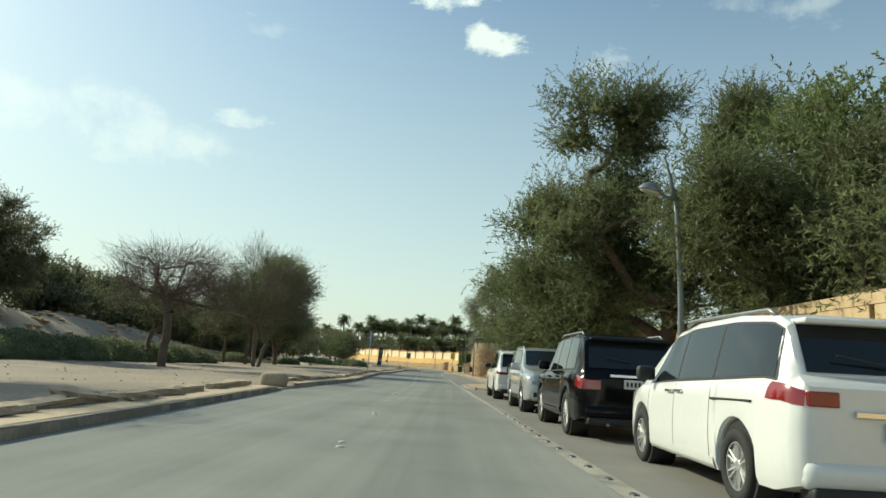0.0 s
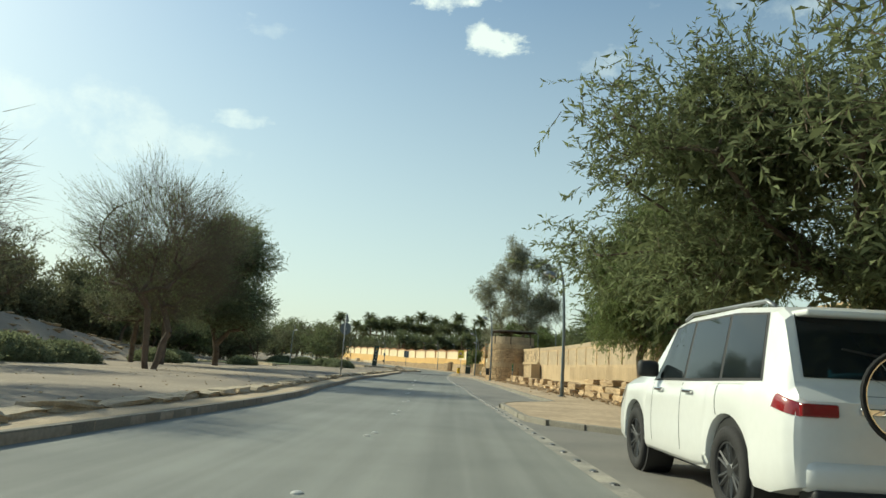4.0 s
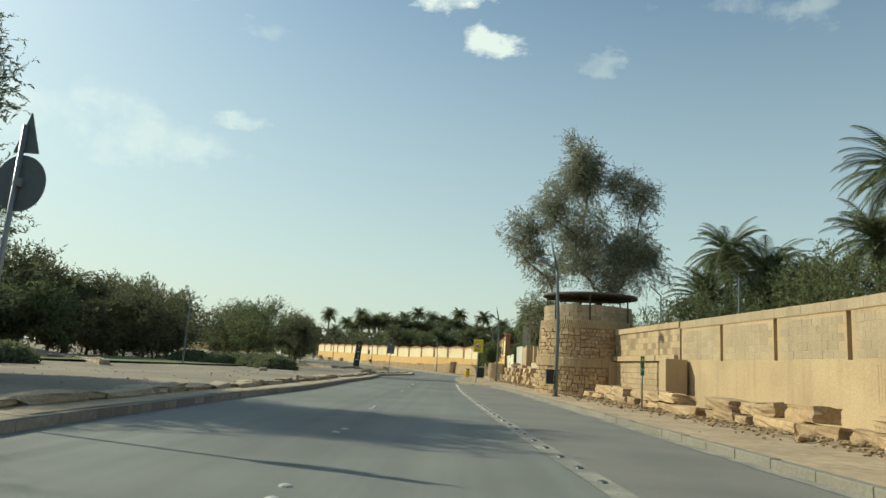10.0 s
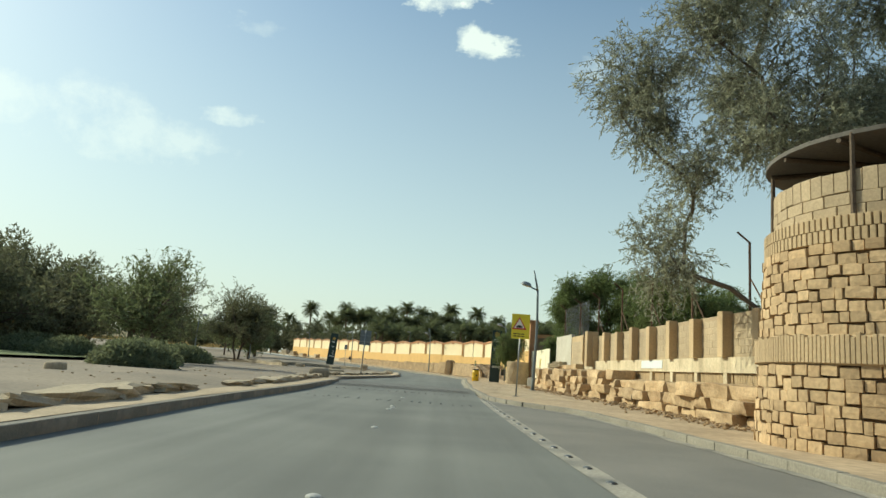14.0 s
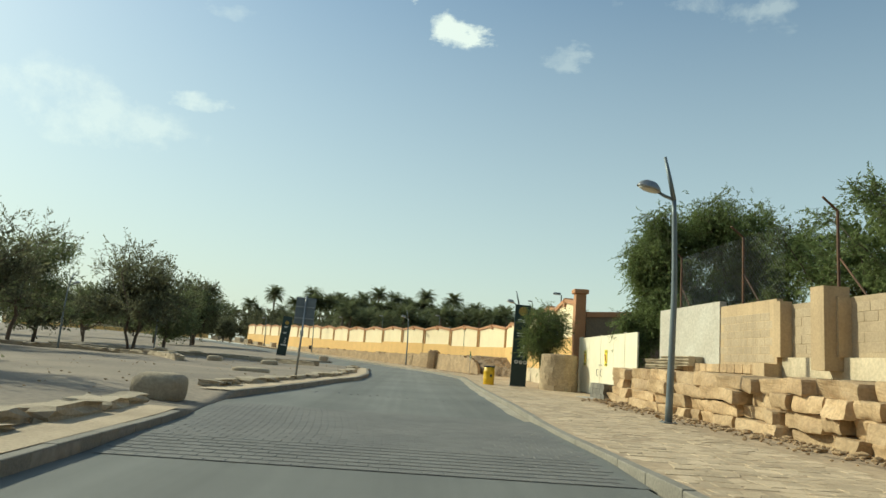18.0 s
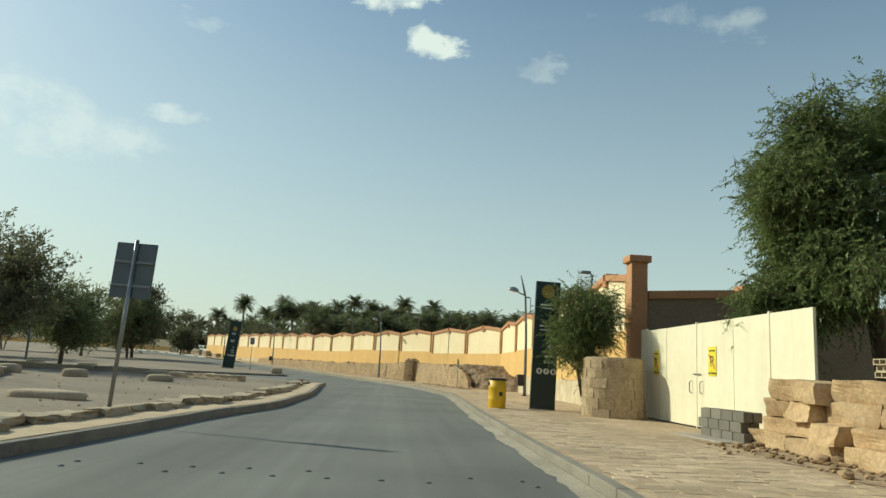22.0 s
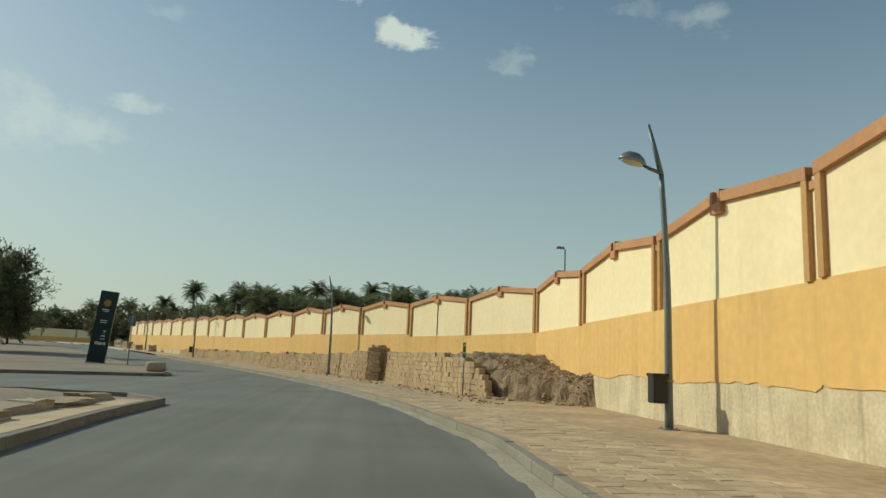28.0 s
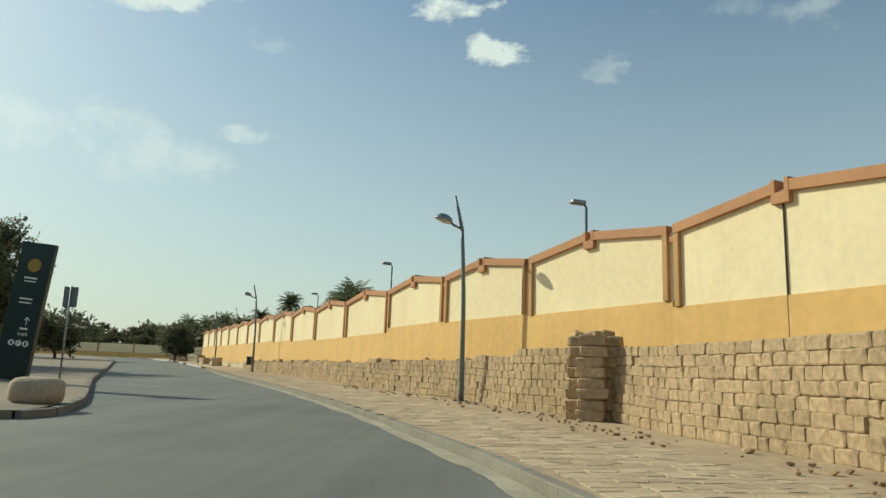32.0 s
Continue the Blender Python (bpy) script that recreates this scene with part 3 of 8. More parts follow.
def wall_panel(a, b, dado=2.62):
    """One bay of the boundary wall from a to b: plinth, ochre dado, cream panel, terracotta frame with a low gable."""
    a, b = Vector((*a, 0)), Vector((*b, 0))
    L = (b - a).length
    root = thing("wall_panel", "cream and ochre painted boundary wall bay with terracotta coping", "wall", a, math.atan2(b.y - a.y, b.x - a.x), "boundary wall bays")
    # local x runs along the wall; the road lies on +y
    bm = bmesh.new()
    k = max(4, int(L / 0.16))
    lo = [1.0 + 0.22 * noise.noise((a.y * 0.35 + L * q / k * 0.35, a.x, 4)) + 0.05 * noise.noise((a.y * 3 + L * q / k * 3, 0, 9)) for q in range(k + 1)]
    lo[0], lo[-1] = 1.0 + 0.22 * noise.noise((a.y * 0.35, 0, 4)), 1.0 + 0.22 * noise.noise((b.y * 0.35, 0, 4))
    front = [[bm.verts.new((L * q / k, yy, z)) for z in (lo[q], dado)] for yy in (0.035, -0.32) for q in range(k + 1)]
    f0, f1 = front[:k + 1], front[k + 1:]
    for q in range(k):
        bm.faces.new((f0[q][0], f0[q][1], f0[q + 1][1], f0[q + 1][0]))
        bm.faces.new((f1[q][0], f1[q + 1][0], f1[q + 1][1], f1[q][1]))
        bm.faces.new((f0[q][1], f1[q][1], f1[q + 1][1], f0[q + 1][1]))
        bm.faces.new((f0[q][0], f0[q + 1][0], f1[q + 1][0], f1[q][0]))
    bmesh.ops.recalc_face_normals(bm, faces=bm.faces)
    part("dado", bm, M_OCHRE, root, "ochre painted lower band with a broken lower edge")
    part("plinth", boxed(0, -0.30, -0.05, L, 0.012, 1.3, 0.0), M_PLINTH, root, "bare weathered plaster foot")
    bm = bmesh.new()
    box(bm, 0, -0.30, dado, L, 0.0, 4.30)
    v = [bm.verts.new(p) for p in ((0, 0, 4.30), (L, 0, 4.30), (L / 2, 0, 4.62), (0, -0.3, 4.30), (L, -0.3, 4.30), (L / 2, -0.3, 4.62))]
    bm.faces.new((v[0], v[1], v[2]))
    bm.faces.new((v[3], v[5], v[4]))
    part("cream_panel", bm, M_CREAM, root, "cream painted upper panel")
    for s, nm in ((0.10, "post"), (L - 0.25, "post")):
        part(nm, boxed(s, -0.33, dado, s + 0.15, 0.09, 4.36, 0.01), M_POST, root)
    for s0, s1 in ((0.10, L / 2 - 0.16), (L / 2 + 0.16, L - 0.10)):
        bm = bmesh.new()
        z = lambda s: 4.30 + 0.32 * (1 - abs(s - L / 2) / (L / 2))
        vs = []
        for y in (-0.36, 0.10):
            for s in (s0, s1):
                vs += [bm.verts.new((s, y, z(s) - 0.06)), bm.verts.new((s, y, z(s) + 0.15))]
        for f in ((0, 1, 3, 2), (4, 6, 7, 5), (1, 5, 7, 3), (0, 2, 6, 4), (0, 4, 5, 1), (2, 3, 7, 6)):
            bm.faces.new([vs[i] for i in f])
        bmesh.ops.recalc_face_normals(bm, faces=bm.faces)
        part("coping", bm, M_TERRA, root)
    part("keystone", boxed(L / 2 - 0.20, -0.37, 4.33, L / 2 + 0.20, 0.11, 4.55, 0.01), M_TERRA, root)
    for s in (L / 2 - 0.20, L / 2 + 0.10):
        part("keystone_horn", boxed(s, -0.37, 4.55, s + 0.10, 0.11, 4.80, 0.008), M_TERRA, root)
    part("link", boxed(-0.10, -0.34, 4.08, 0.10, 0.05, 4.22, 0.005), M_TERRA, root)
    return root


for a, b in zip(WALL_LINE, WALL_LINE[1:]):
    bay = wall_panel(a, b, 2.64 if a[1] < 173 else 2.78 + 0.01 * (a[1] - 174) if a[1] < 188 else 2.70)
    if 168 < a[1] < 170:
        half = math.hypot(b[0] - a[0], b[1] - a[1]) / 2
        part("joint", boxed(half - 0.008, -0.05, 1.3, half + 0.008, 0.038, 4.36), M_SHADOWGAP, bay, "dark open expansion joint")
    bay.location.z = float(np.interp(a[1], [134, 145, 151, 152, 193, 199, 210, 221, 232, 242, 253], [0.12, 0.06, 0.06, 0.0, 0.0, 0.12, 0.37, 0.54, 0.67, 0.87, 1.0]))


# ---- street lamps ----
def lamp_post():
    root = thing("street_lamp", "grey curved steel street lamp with a domed head, on the pavement", "street lamp", group="street lamps along the road")
    bm = bmesh.new()
    pts, rad = [], []
    for i in range(15):
        t = i / 14
        z = 0.02 + 5.15 * t
        pts.append((-0.02 * t - 0.16 * max(0, t - 0.5) ** 1.5 * 2.0, 0, z))
        rad.append(0.085 - 0.030 * t)
    tube(bm, pts, rad, 12)
    part("pole", bm, M_POLE, root, smooth=True)
    tip = Vector(pts[-1])
    bm = bmesh.new()
    tube(bm, [tip, tip + Vector((-0.12, 0, 0.5)), tip + Vector((-0.27, 0, 1.05))], [0.058, 0.05, 0.035], 10)
    part("top_spar", bm, M_POLE, root, smooth=True)
    bm = bmesh.new()
    tube(bm, [tip + Vector((0, 0, 0.02)), tip + Vector((-0.25, 0, 0.10)), tip + Vector((-0.45, 0, 0.2))], [0.04, 0.04, 0.035], 8)
    part("arm", bm, M_POLE, root, smooth=True)
    bm = bmesh.new()
    lathe(bm, [(0.02, 0.20), (0.15, 0.185), (0.24, 0.12), (0.29, 0.03), (0.30, 0.0), (0.27, -0.01)], 20, squash=0.62)
    head = part("lamp_head", bm, M_GALV, root, "domed metal lamp head", True)
    head.location = tip + Vector((-0.62, 0, 0.22))
    head.rotation_euler = (0, radians(14), 0)
    bm = bmesh.new()
    lathe(bm, [(0.26, -0.012), (0.2, -0.04), (0.05, -0.055)], 20, squash=0.6)
    part("diffuser", bm, M_DIFF, head, "pale glass diffuser", True)
    part("foot", boxed(-0.16, -0.16, 0, 0.16, 0.16, 0.025, 0.006), M_POLE, root)
    for sx in (-0.11, 0.11):
        for sy in (-0.11, 0.11):
            bm = bmesh.new()
            lathe(bm, [(0.016, 0.025), (0.016, 0.05), (0.01, 0.055)], 6, (sx, sy))
            part("bolt", bm, M_GALV, root)
    return root


M_DIFF = material("lamp_diffuser", (0.55, 0.53, 0.45), 0.3, 0, 0.1, 4, 20, 0)
LAMPS = [(6.5, 18.7, 0), (4.72, 53.4, 0), (3.14, 84.5, 0), (2.68, 115.5, 0), (4.27, 148.6, -0.02), (-3.73, 180.1, 0.42), (-18.5, 208.6, 0.5), (-32.3, 240, 0.6)]
first = lamp_post()
first.location, first.rotation_euler = (LAMPS[0][0], LAMPS[0][1], 0.12), (0, 0, LAMPS[0][2])
for x, y, a in LAMPS[1:]:
    copy_thing(first, pose(x, y, 0.12, 0, 1.8 if 110 < y < 120 else 0.6 if y < 110 else 0, math.degrees(a)))
first.scale = (1.1, 1.1, 1.1)
for x, y, a in ((-24.5, 143.0, math.pi), (-18.9, 102.4, 2.6), (-21.5, 150.5, math.pi)):
    o = copy_thing(first, pose(x, y, rise(x, y) - 0.02 if y < 152 else 0.15, 0, 0, math.degrees(a)))
    o.scale = (0.74, 0.74, 0.74)
    o["group"] = "street lamps in the park"
    o["label"] = "grey curved steel street lamp standing in the sandy park"


# ---- trees ----
def quads_at(p, d, length, slim, rng):
    """Slim leaf-shaped quads from points p along directions d."""
    u = np.cross(d, rng.normal(size=p.shape))
    u /= np.linalg.norm(u, axis=1)[:, None] + 1e-6
    a, b = d * length, u * length * slim * 1.25
    v = np.stack([p - b * 0.7, p + a * 0.4 + b, p + a], 1).reshape(-1, 3)
    return v, np.arange(len(v)).reshape(-1, 3)


def twig_prisms(p, q, r):
    """Three-sided tapering prisms from p to q."""
    d = q - p
    d = d / (np.linalg.norm(d, axis=1)[:, None] + 1e-6)
    u = np.cross(d, np.array([0.31, 0.87, 0.12]))
    u /= np.linalg.norm(u, axis=1)[:, None] + 1e-6
    w = np.cross(d, u)
    ring = [u, -0.5 * u + 0.87 * w, -0.5 * u - 0.87 * w]
    v = np.stack([p + c * r for c in ring] + [q], 1).reshape(-1, 3)
    k = np.arange(len(p))[:, None] * 4
    f = np.concatenate([k + np.array([[0, 1, 3]]), k + np.array([[1, 2, 3]]), k + np.array([[2, 0, 3]])])
    return v, f


def make_tree(label, loc, lobes, seed, leaf=None, twigs=16, leaves=10, leaf_size=0.10, slim=0.22, twig_len=0.55, clump=0.32, trunk_r=0.2, fork=1.4, stems=1,
              droop=0.0, bark=None, group="", billow=0.0, bare=0.0, outward=0.7, inner=26):
    """lobes: (x, y, z, rx, ry, rz, clumps) round the base. Limbs join clump to clump; twigs and leaf sprays stand round each clump."""
    rng = np.random.default_rng(seed)
    bark = bark or M_BARK
    cs, cen = [], []
    for x, y, z, rx, ry, rz, n in lobes:
        d = rng.normal(size=(n, 3))
        d /= np.linalg.norm(d, axis=1)[:, None]
        rad = rng.uniform(0.25, 1.0, size=(n, 1)) ** 0.55 * (1 + 0.12 * rng.normal(size=(n, 1)))
        if billow and n > 9:
            # the lobe breaks up into a few tufts with gaps between them
            k = max(4, n // 7)
            e = rng.normal(size=(k, 3))
            e /= np.linalg.norm(e, axis=1)[:, None]
            sub = np.array([x, y, z]) + e * rng.uniform(0.45, 0.95, size=(k, 1)) * np.array([rx, ry, rz])
            pick = rng.integers(0, k, size=n)
            cs.append(sub[pick] + d * rad * np.array([rx, ry, rz * 0.8]) * billow)
            cen.append(0.6 * sub[pick] + 0.4 * np.array([x, y, z - rz * 0.5]))
        else:
            cs.append(np.array([x, y, z]) + d * rad * np.array([rx, ry, rz]))
            cen.append(np.repeat([[x, y, z - rz * 0.5]], n, 0))
    cs, cen = np.concatenate(cs), np.concatenate(cen)
    # the woody frame
    nodes, parent = [], []
    mid = cs.mean(0)
    for s in range(stems):
        a = 2 * math.pi * s / stems + rng.uniform(0, 1)
        o = np.array([math.cos(a), math.sin(a), 0]) * trunk_r * 0.7 * (stems > 1)
        last = -1
        for t in (0, 0.35, 0.7, 1.0):
            lean = np.array([mid[0] * 0.25, mid[1] * 0.25, 0]) * t * t + o * (1 + 2.5 * t) + rng.normal(size=3) * 0.05 * t
            nodes.append(lean + np.array([0, 0, -0.15 + (fork + 0.15) * t * (1 + 0.15 * rng.normal() * (stems > 1))]))
            parent.append(last)
            last = len(nodes) - 1
    base_n = len(nodes)
    tops = [i for i in range(base_n) if i % 4 == 3]
    order = np.argsort(np.linalg.norm(cs - np.array([0, 0, fork]), axis=1))
    pts = [nodes[i] for i in tops]
    ids = list(tops)
    depth = {i: 0 for i in tops}
    for k in order:
        c = cs[k]
        P = np.array(pts)
        gapd = np.linalg.norm(P - c, axis=1) + np.array([0.25 * depth[i] for i in ids]) + 1.5 * np.maximum(P[:, 2] - c[2], 0)
        j = int(np.argmin(gapd))
        m = (P[j] + c) / 2 + rng.normal(size=3) * 0.06 * np.linalg.norm(P[j] - c) + np.array([0, 0, 0.06 * np.linalg.norm(P[j] - c)])
        nodes.append(m)
        parent.append(ids[j])
        nodes.append(c)
        parent.append(len(nodes) - 2)
        pts.append(c)
        ids.append(len(nodes) - 1)
        depth[len(nodes) - 1] = depth[ids[j]] + 1
    load = np.ones(len(nodes))
    for i in range(len(nodes) - 1, -1, -1):
        if parent[i] >= 0:
            load[parent[i]] += load[i]
    rad = trunk_r / math.sqrt(stems) * np.clip(load / (load[0] if stems == 1 else load[tops].max()), 0, 1.3) ** 0.52
    rad = np.maximum(rad, 0.010)
    root = thing("tree", label, "tree", loc, group=group)
    bm = bmesh.new()
    for i in range(len(nodes)):
        if parent[i] >= 0:
            r0, r1 = rad[parent[i]], rad[i]
            r0 = min(r0, r1 * 1.6)
            tube(bm, [nodes[parent[i]], nodes[i]], [r0, r1], 8 if r1 > 0.08 else 5 if r1 > 0.03 else 4, False)
    part("trunk", bm, bark, root, smooth=True)
    # twigs and leaves
    n = len(cs)
    T = n * twigs
    idx = np.repeat(np.arange(n), twigs)
    out = cs - cen
    out /= np.linalg.norm(out, axis=1)[:, None] + 1e-6
    d = rng.normal(size=(T, 3)) + outward * out[idx] * 1.5 + np.array([0, 0, 0.25 - droop])
    d /= np.linalg.norm(d, axis=1)[:, None]
    p = cs[idx] + rng.normal(size=(T, 3)) * clump * 0.5
    L = twig_len * rng.uniform(0.5, 1.3, size=(T, 1))
    q = p + d * L
    q[:, 2] -= droop * 0.5 * L[:, 0]
    v, f = twig_prisms(p, q, 0.006 if leaf else 0.009)
    tw = new("twig_mass", np_mesh("twig_mass", v, f, bark))
    tw.parent = root
    tw["kind"] = "stuff"
    if leaf and leaves:
        keep = rng.random(T) > bare
        p, q, d = p[keep], q[keep], d[keep]
        T = len(p)
        t = np.tile(np.linspace(0.15, 1.0, leaves), T)[:, None]
        k = np.repeat(np.arange(T), leaves)
        base = p[k] + (q - p)[k] * t
        dd = d[k] * 0.9 + rng.normal(size=(len(k), 3)) * 0.62
        dd[:, 2] -= droop * 0.7
        dd /= np.linalg.norm(dd, axis=1)[:, None]
        v, f = quads_at(base, dd, leaf_size * rng.uniform(0.6, 1.4, size=(len(k), 1)), slim, rng)
        # shaded leaf sprays deep in the crown
        ni = int(inner * (1 - bare))
        if ni:
            ki = np.repeat(np.arange(n), ni)
            pi = cen[ki] + (cs - cen)[ki] * rng.uniform(0.1, 0.8, size=(len(ki), 1)) + rng.normal(size=(len(ki), 3)) * clump * 0.35
            di = rng.normal(size=(len(ki), 3))
            di /= np.linalg.norm(di, axis=1)[:, None]
            v2, f2 = quads_at(pi, di, leaf_size * 2.1 * rng.uniform(0.6, 1.4, size=(len(ki), 1)), 0.22, rng)
            v, f = np.concatenate([v, v2]), np.concatenate([f, f2 + len(v)])
        cr = new("crown", np_mesh("crown", v, f, leaf))
        cr.parent = root
        cr["kind"] = "stuff"
    return root


def palm_crown(rng, fronds, length, leaflets, width, droop, mat):
    vs, fs = [], []
    n = 0
    for i in range(fronds):
        a = 2 * math.pi * i * 0.381966 + rng.uniform(-0.2, 0.2)
        el = math.radians(rng.uniform(-30, 78) * 0.9)
        L = length * rng.uniform(0.8, 1.05)
        d = np.array([math.cos(a) * math.cos(el), math.sin(a) * math.cos(el), math.sin(el)])
        p = np.zeros(3)
        side = np.array([-math.sin(a), math.cos(a), 0])
        k = leaflets
        prev = p.copy()
        for j in range(k):
            d = d + np.array([0, 0, -droop * (0.4 + j / k) / k * 2.2])
            d /= np.linalg.norm(d)
            p = p + d * L / k
            ll = width * (0.35 + 1.3 * math.sin(math.pi * min(1, (j + 1.2) / (k + 1.0)) ** 0.8)) * 0.75
            for s in (-1, 1):
                tip = p + (side * s * 0.75 + d * 0.75 + np.array([0, 0, -0.25])) * ll
                w = d * L / k * 0.33
                vs += [p - w, p + w, tip + w * 0.2, tip - w * 0.2]
                fs.append((n, n + 1, n + 2, n + 3))
                n += 4
            up = np.array([0, 0, 0.02])
            vs += [prev - side * 0.03, p - side * 0.025, p + side * 0.025 + up, prev + side * 0.03 + up]
            fs.append((n, n + 1, n + 2, n + 3))
            n += 4
            prev = p.copy()
    return np_mesh("palm_crown", np.array(vs), np.array(fs), mat)


def make_palm(label, loc, height, seed, fronds=46, length=3.2, leaflets=14, width=0.55, group="", droop=0.72, r=0.26, rag=True):
    rng = np.random.default_rng(seed)
    root = thing("palm_tree", label, "palm tree", loc, rng.uniform(0, 6), group)
    bm = bmesh.new()
    pts, rad = [], []
    k = 16
    for i in range(k + 1):
        t = i / k
        pts.append((0.25 * t * t * rng.uniform(0.9, 1.1), 0.1 * t, -0.1 + height * t))
        rad.append(r * (1.15 - 0.25 * t) * (1.0 + 0.10 * (i % 2)))
    tube(bm, pts, rad, 9)
    part("trunk", bm, M_PALMBARK, root)
    c = new("crown", palm_crown(rng, fronds, length, leaflets, width, droop, M_PALM))
    c.parent = root
    c.location = pts[-1]
    return root



ACACIA = dict(inner=40, twigs=31, leaves=14, leaf_size=0.12, slim=0.15, twig_len=0.62, clump=0.62, billow=0.42)
make_tree("tall grey-green acacia with feathery crown overhanging the parking bay", (8.0, 25.0, 0.12), [(-2.1, 0, 9.9, 2.2, 2.0, 1.4, 66), (2.7, 0.5, 10.2, 1.8, 1.9, 1.5, 46), (-4.2, 0, 6.3, 1.8, 2.2, 1.5, 52), (-1.7, -0.5, 6.8, 2.3, 2.2, 1.6, 60), (-3.3, 0.5, 3.9, 2.6, 2.6, 1.4, 64), (3.0, 0, 7.2, 2.1, 2.4, 1.8, 56), (1.2, 1.8, 5.0, 4.4, 2.8, 2.2, 120), (-0.3, -5.3, 5.8, 2.0, 2.4, 1.5, 66), (2.4, -5.5, 5.6, 2.4, 3.0, 1.9, 60)], 3, M_LEAF, **ACACIA, trunk_r=0.34, fork=2.2)
make_tree("dark dense acacia leaning over the stone wall", (11.9, 19.5, 0.12), [(0, 0, 5.6, 4.0, 4.6, 2.6, 150), (-0.6, 1.5, 3.0, 3.4, 4.5, 1.7, 110), (-0.4, -5.5, 4.2, 2.6, 3.4, 2.2, 80)], 4, M_LEAF, twigs=28, leaves=12, leaf_size=0.14, slim=0.17, twig_len=0.7, clump=0.8, inner=50, trunk_r=0.32, fork=1.6, stems=2)
make_tree("leafy green tree rising behind the stone wall", (14.4, 21.0, 0.12), [(0, 0, 6.3, 4.8, 4.8, 3.5, 150), (-2.6, 0, 8.2, 1.8, 2.0, 1.4, 34)], 5, M_LEAFB, twigs=28, leaves=12, leaf_size=0.15, slim=0.24, twig_len=0.7, clump=0.7, trunk_r=0.32, fork=2.5, inner=60)
make_tree("green acacia with hanging foliage beside the stone wall", (6.9, 33.0, 0.12), [(-0.6, 0, 4.3, 3.9, 3.6, 2.2, 150), (-1.5, 0, 2.7, 2.6, 2.6, 1.2, 60)], 6, M_LEAF, **ACACIA, trunk_r=0.25, fork=1.3, stems=2, droop=0.3)
make_tree("bright green weeping tree in front of the block wall", (7.6, 49.4, 0.12), [(1.1, 1.0, 6.7, 2.2, 2.3, 2.0, 150), (-1.0, 1.0, 4.7, 1.4, 1.8, 1.9, 96), (2.8, 1.0, 5.6, 1.8, 2.2, 2.3, 90), (0.4, 1.0, 4.2, 2.2, 2.0, 1.5, 76)], 7, M_LEAFB, twigs=36, leaves=13, leaf_size=0.12, slim=0.16, twig_len=0.6, clump=0.55, trunk_r=0.3, fork=1.5, stems=5, droop=0.8, outward=0.5, inner=36, billow=0.42)
make_tree("airy grey-green eucalyptus standing behind the round tower", (7.0, 97.0, 0.12), [(0.0, 0, 13.6, 1.6, 1.7, 2.6, 60), (-3.4, 0.3, 8.7, 1.4, 1.5, 1.7, 30), (-2.2, 0, 10.8, 1.3, 1.4, 1.5, 24), (2.7, 0, 9.0, 1.7, 1.8, 2.2, 42), (1.8, 0, 11.7, 1.5, 1.5, 1.6, 30), (1.5, 0, 6.8, 1.8, 1.8, 1.5, 30), (-0.4, 0, 9.8, 2.4, 2.2, 2.2, 48), (-0.6, 0, 7.2, 2.8, 2.4, 2.0, 40), (-3.0, 1.0, 5.2, 1.2, 1.4, 1.8, 18)], 8, M_LEAFG, bark=M_EUCBARK, inner=4, twigs=30, leaves=15, leaf_size=0.13, slim=0.13, twig_len=0.66, trunk_r=0.26, fork=3.0, stems=3, droop=0.5, clump=0.55, billow=0.6)
make_tree("green tree with hanging twigs leaning over the white gate", (8.5, 127.2, 0.12), [(-2.0, 0.2, 6.2, 1.05, 1.2, 1.35, 70), (-2.1, 0.1, 4.4, 0.95, 1.1, 1.3, 80), (-2.5, 0.0, 2.9, 0.6, 0.8, 0.9, 44), (-1.0, 0, 4.6, 1.6, 1.8, 1.7, 70), (0.6, 0, 6.7, 1.7, 1.8, 1.5, 80), (2.9, 0, 6.6, 2.2, 2.2, 1.7, 80), (1.0, 0, 4.3, 2.4, 2.0, 1.4, 60)], 9, M_LEAFB, twigs=34, leaves=12, leaf_size=0.11, slim=0.16, twig_len=0.5, clump=0.45, trunk_r=0.22, fork=2.2, stems=2, droop=0.8, inner=30, billow=0.4)
make_tree("green tree standing behind the block wall", (11.5, 120.0, 0.12), [(0, 0, 5.4, 4.0, 4.6, 2.3, 150)], 29, M_LEAFB, twigs=26, leaves=12, leaf_size=0.12, slim=0.2, twig_len=0.6, trunk_r=0.22, fork=2.2, stems=2, droop=0.5, billow=0.4, inner=40)
make_tree("small slender tree growing beside the round stone post", (3.42, 134.0, 0.12), [(-0.15, 0, 3.1, 1.02, 1.0, 1.0, 44), (-0.3, -0.1, 2.2, 0.9, 0.9, 0.7, 22)], 10, M_LEAFB, twigs=42, leaves=16, leaf_size=0.085, slim=0.14, twig_len=0.5, clump=0.35, trunk_r=0.09, fork=1.2, stems=3, droop=0.6)
make_tree("bare grey acacia with a fine twiggy crown on sand", (-14.8, 37.9, 0.2), [(0, 0, 4.9, 3.2, 3.1, 1.4, 120), (1.6, 0, 3.8, 2.0, 2.0, 0.8, 30)], 11, None, twigs=40, twig_len=0.8, clump=0.8, trunk_r=0.24, fork=1.6, bark=M_TWIG, outward=1.5)
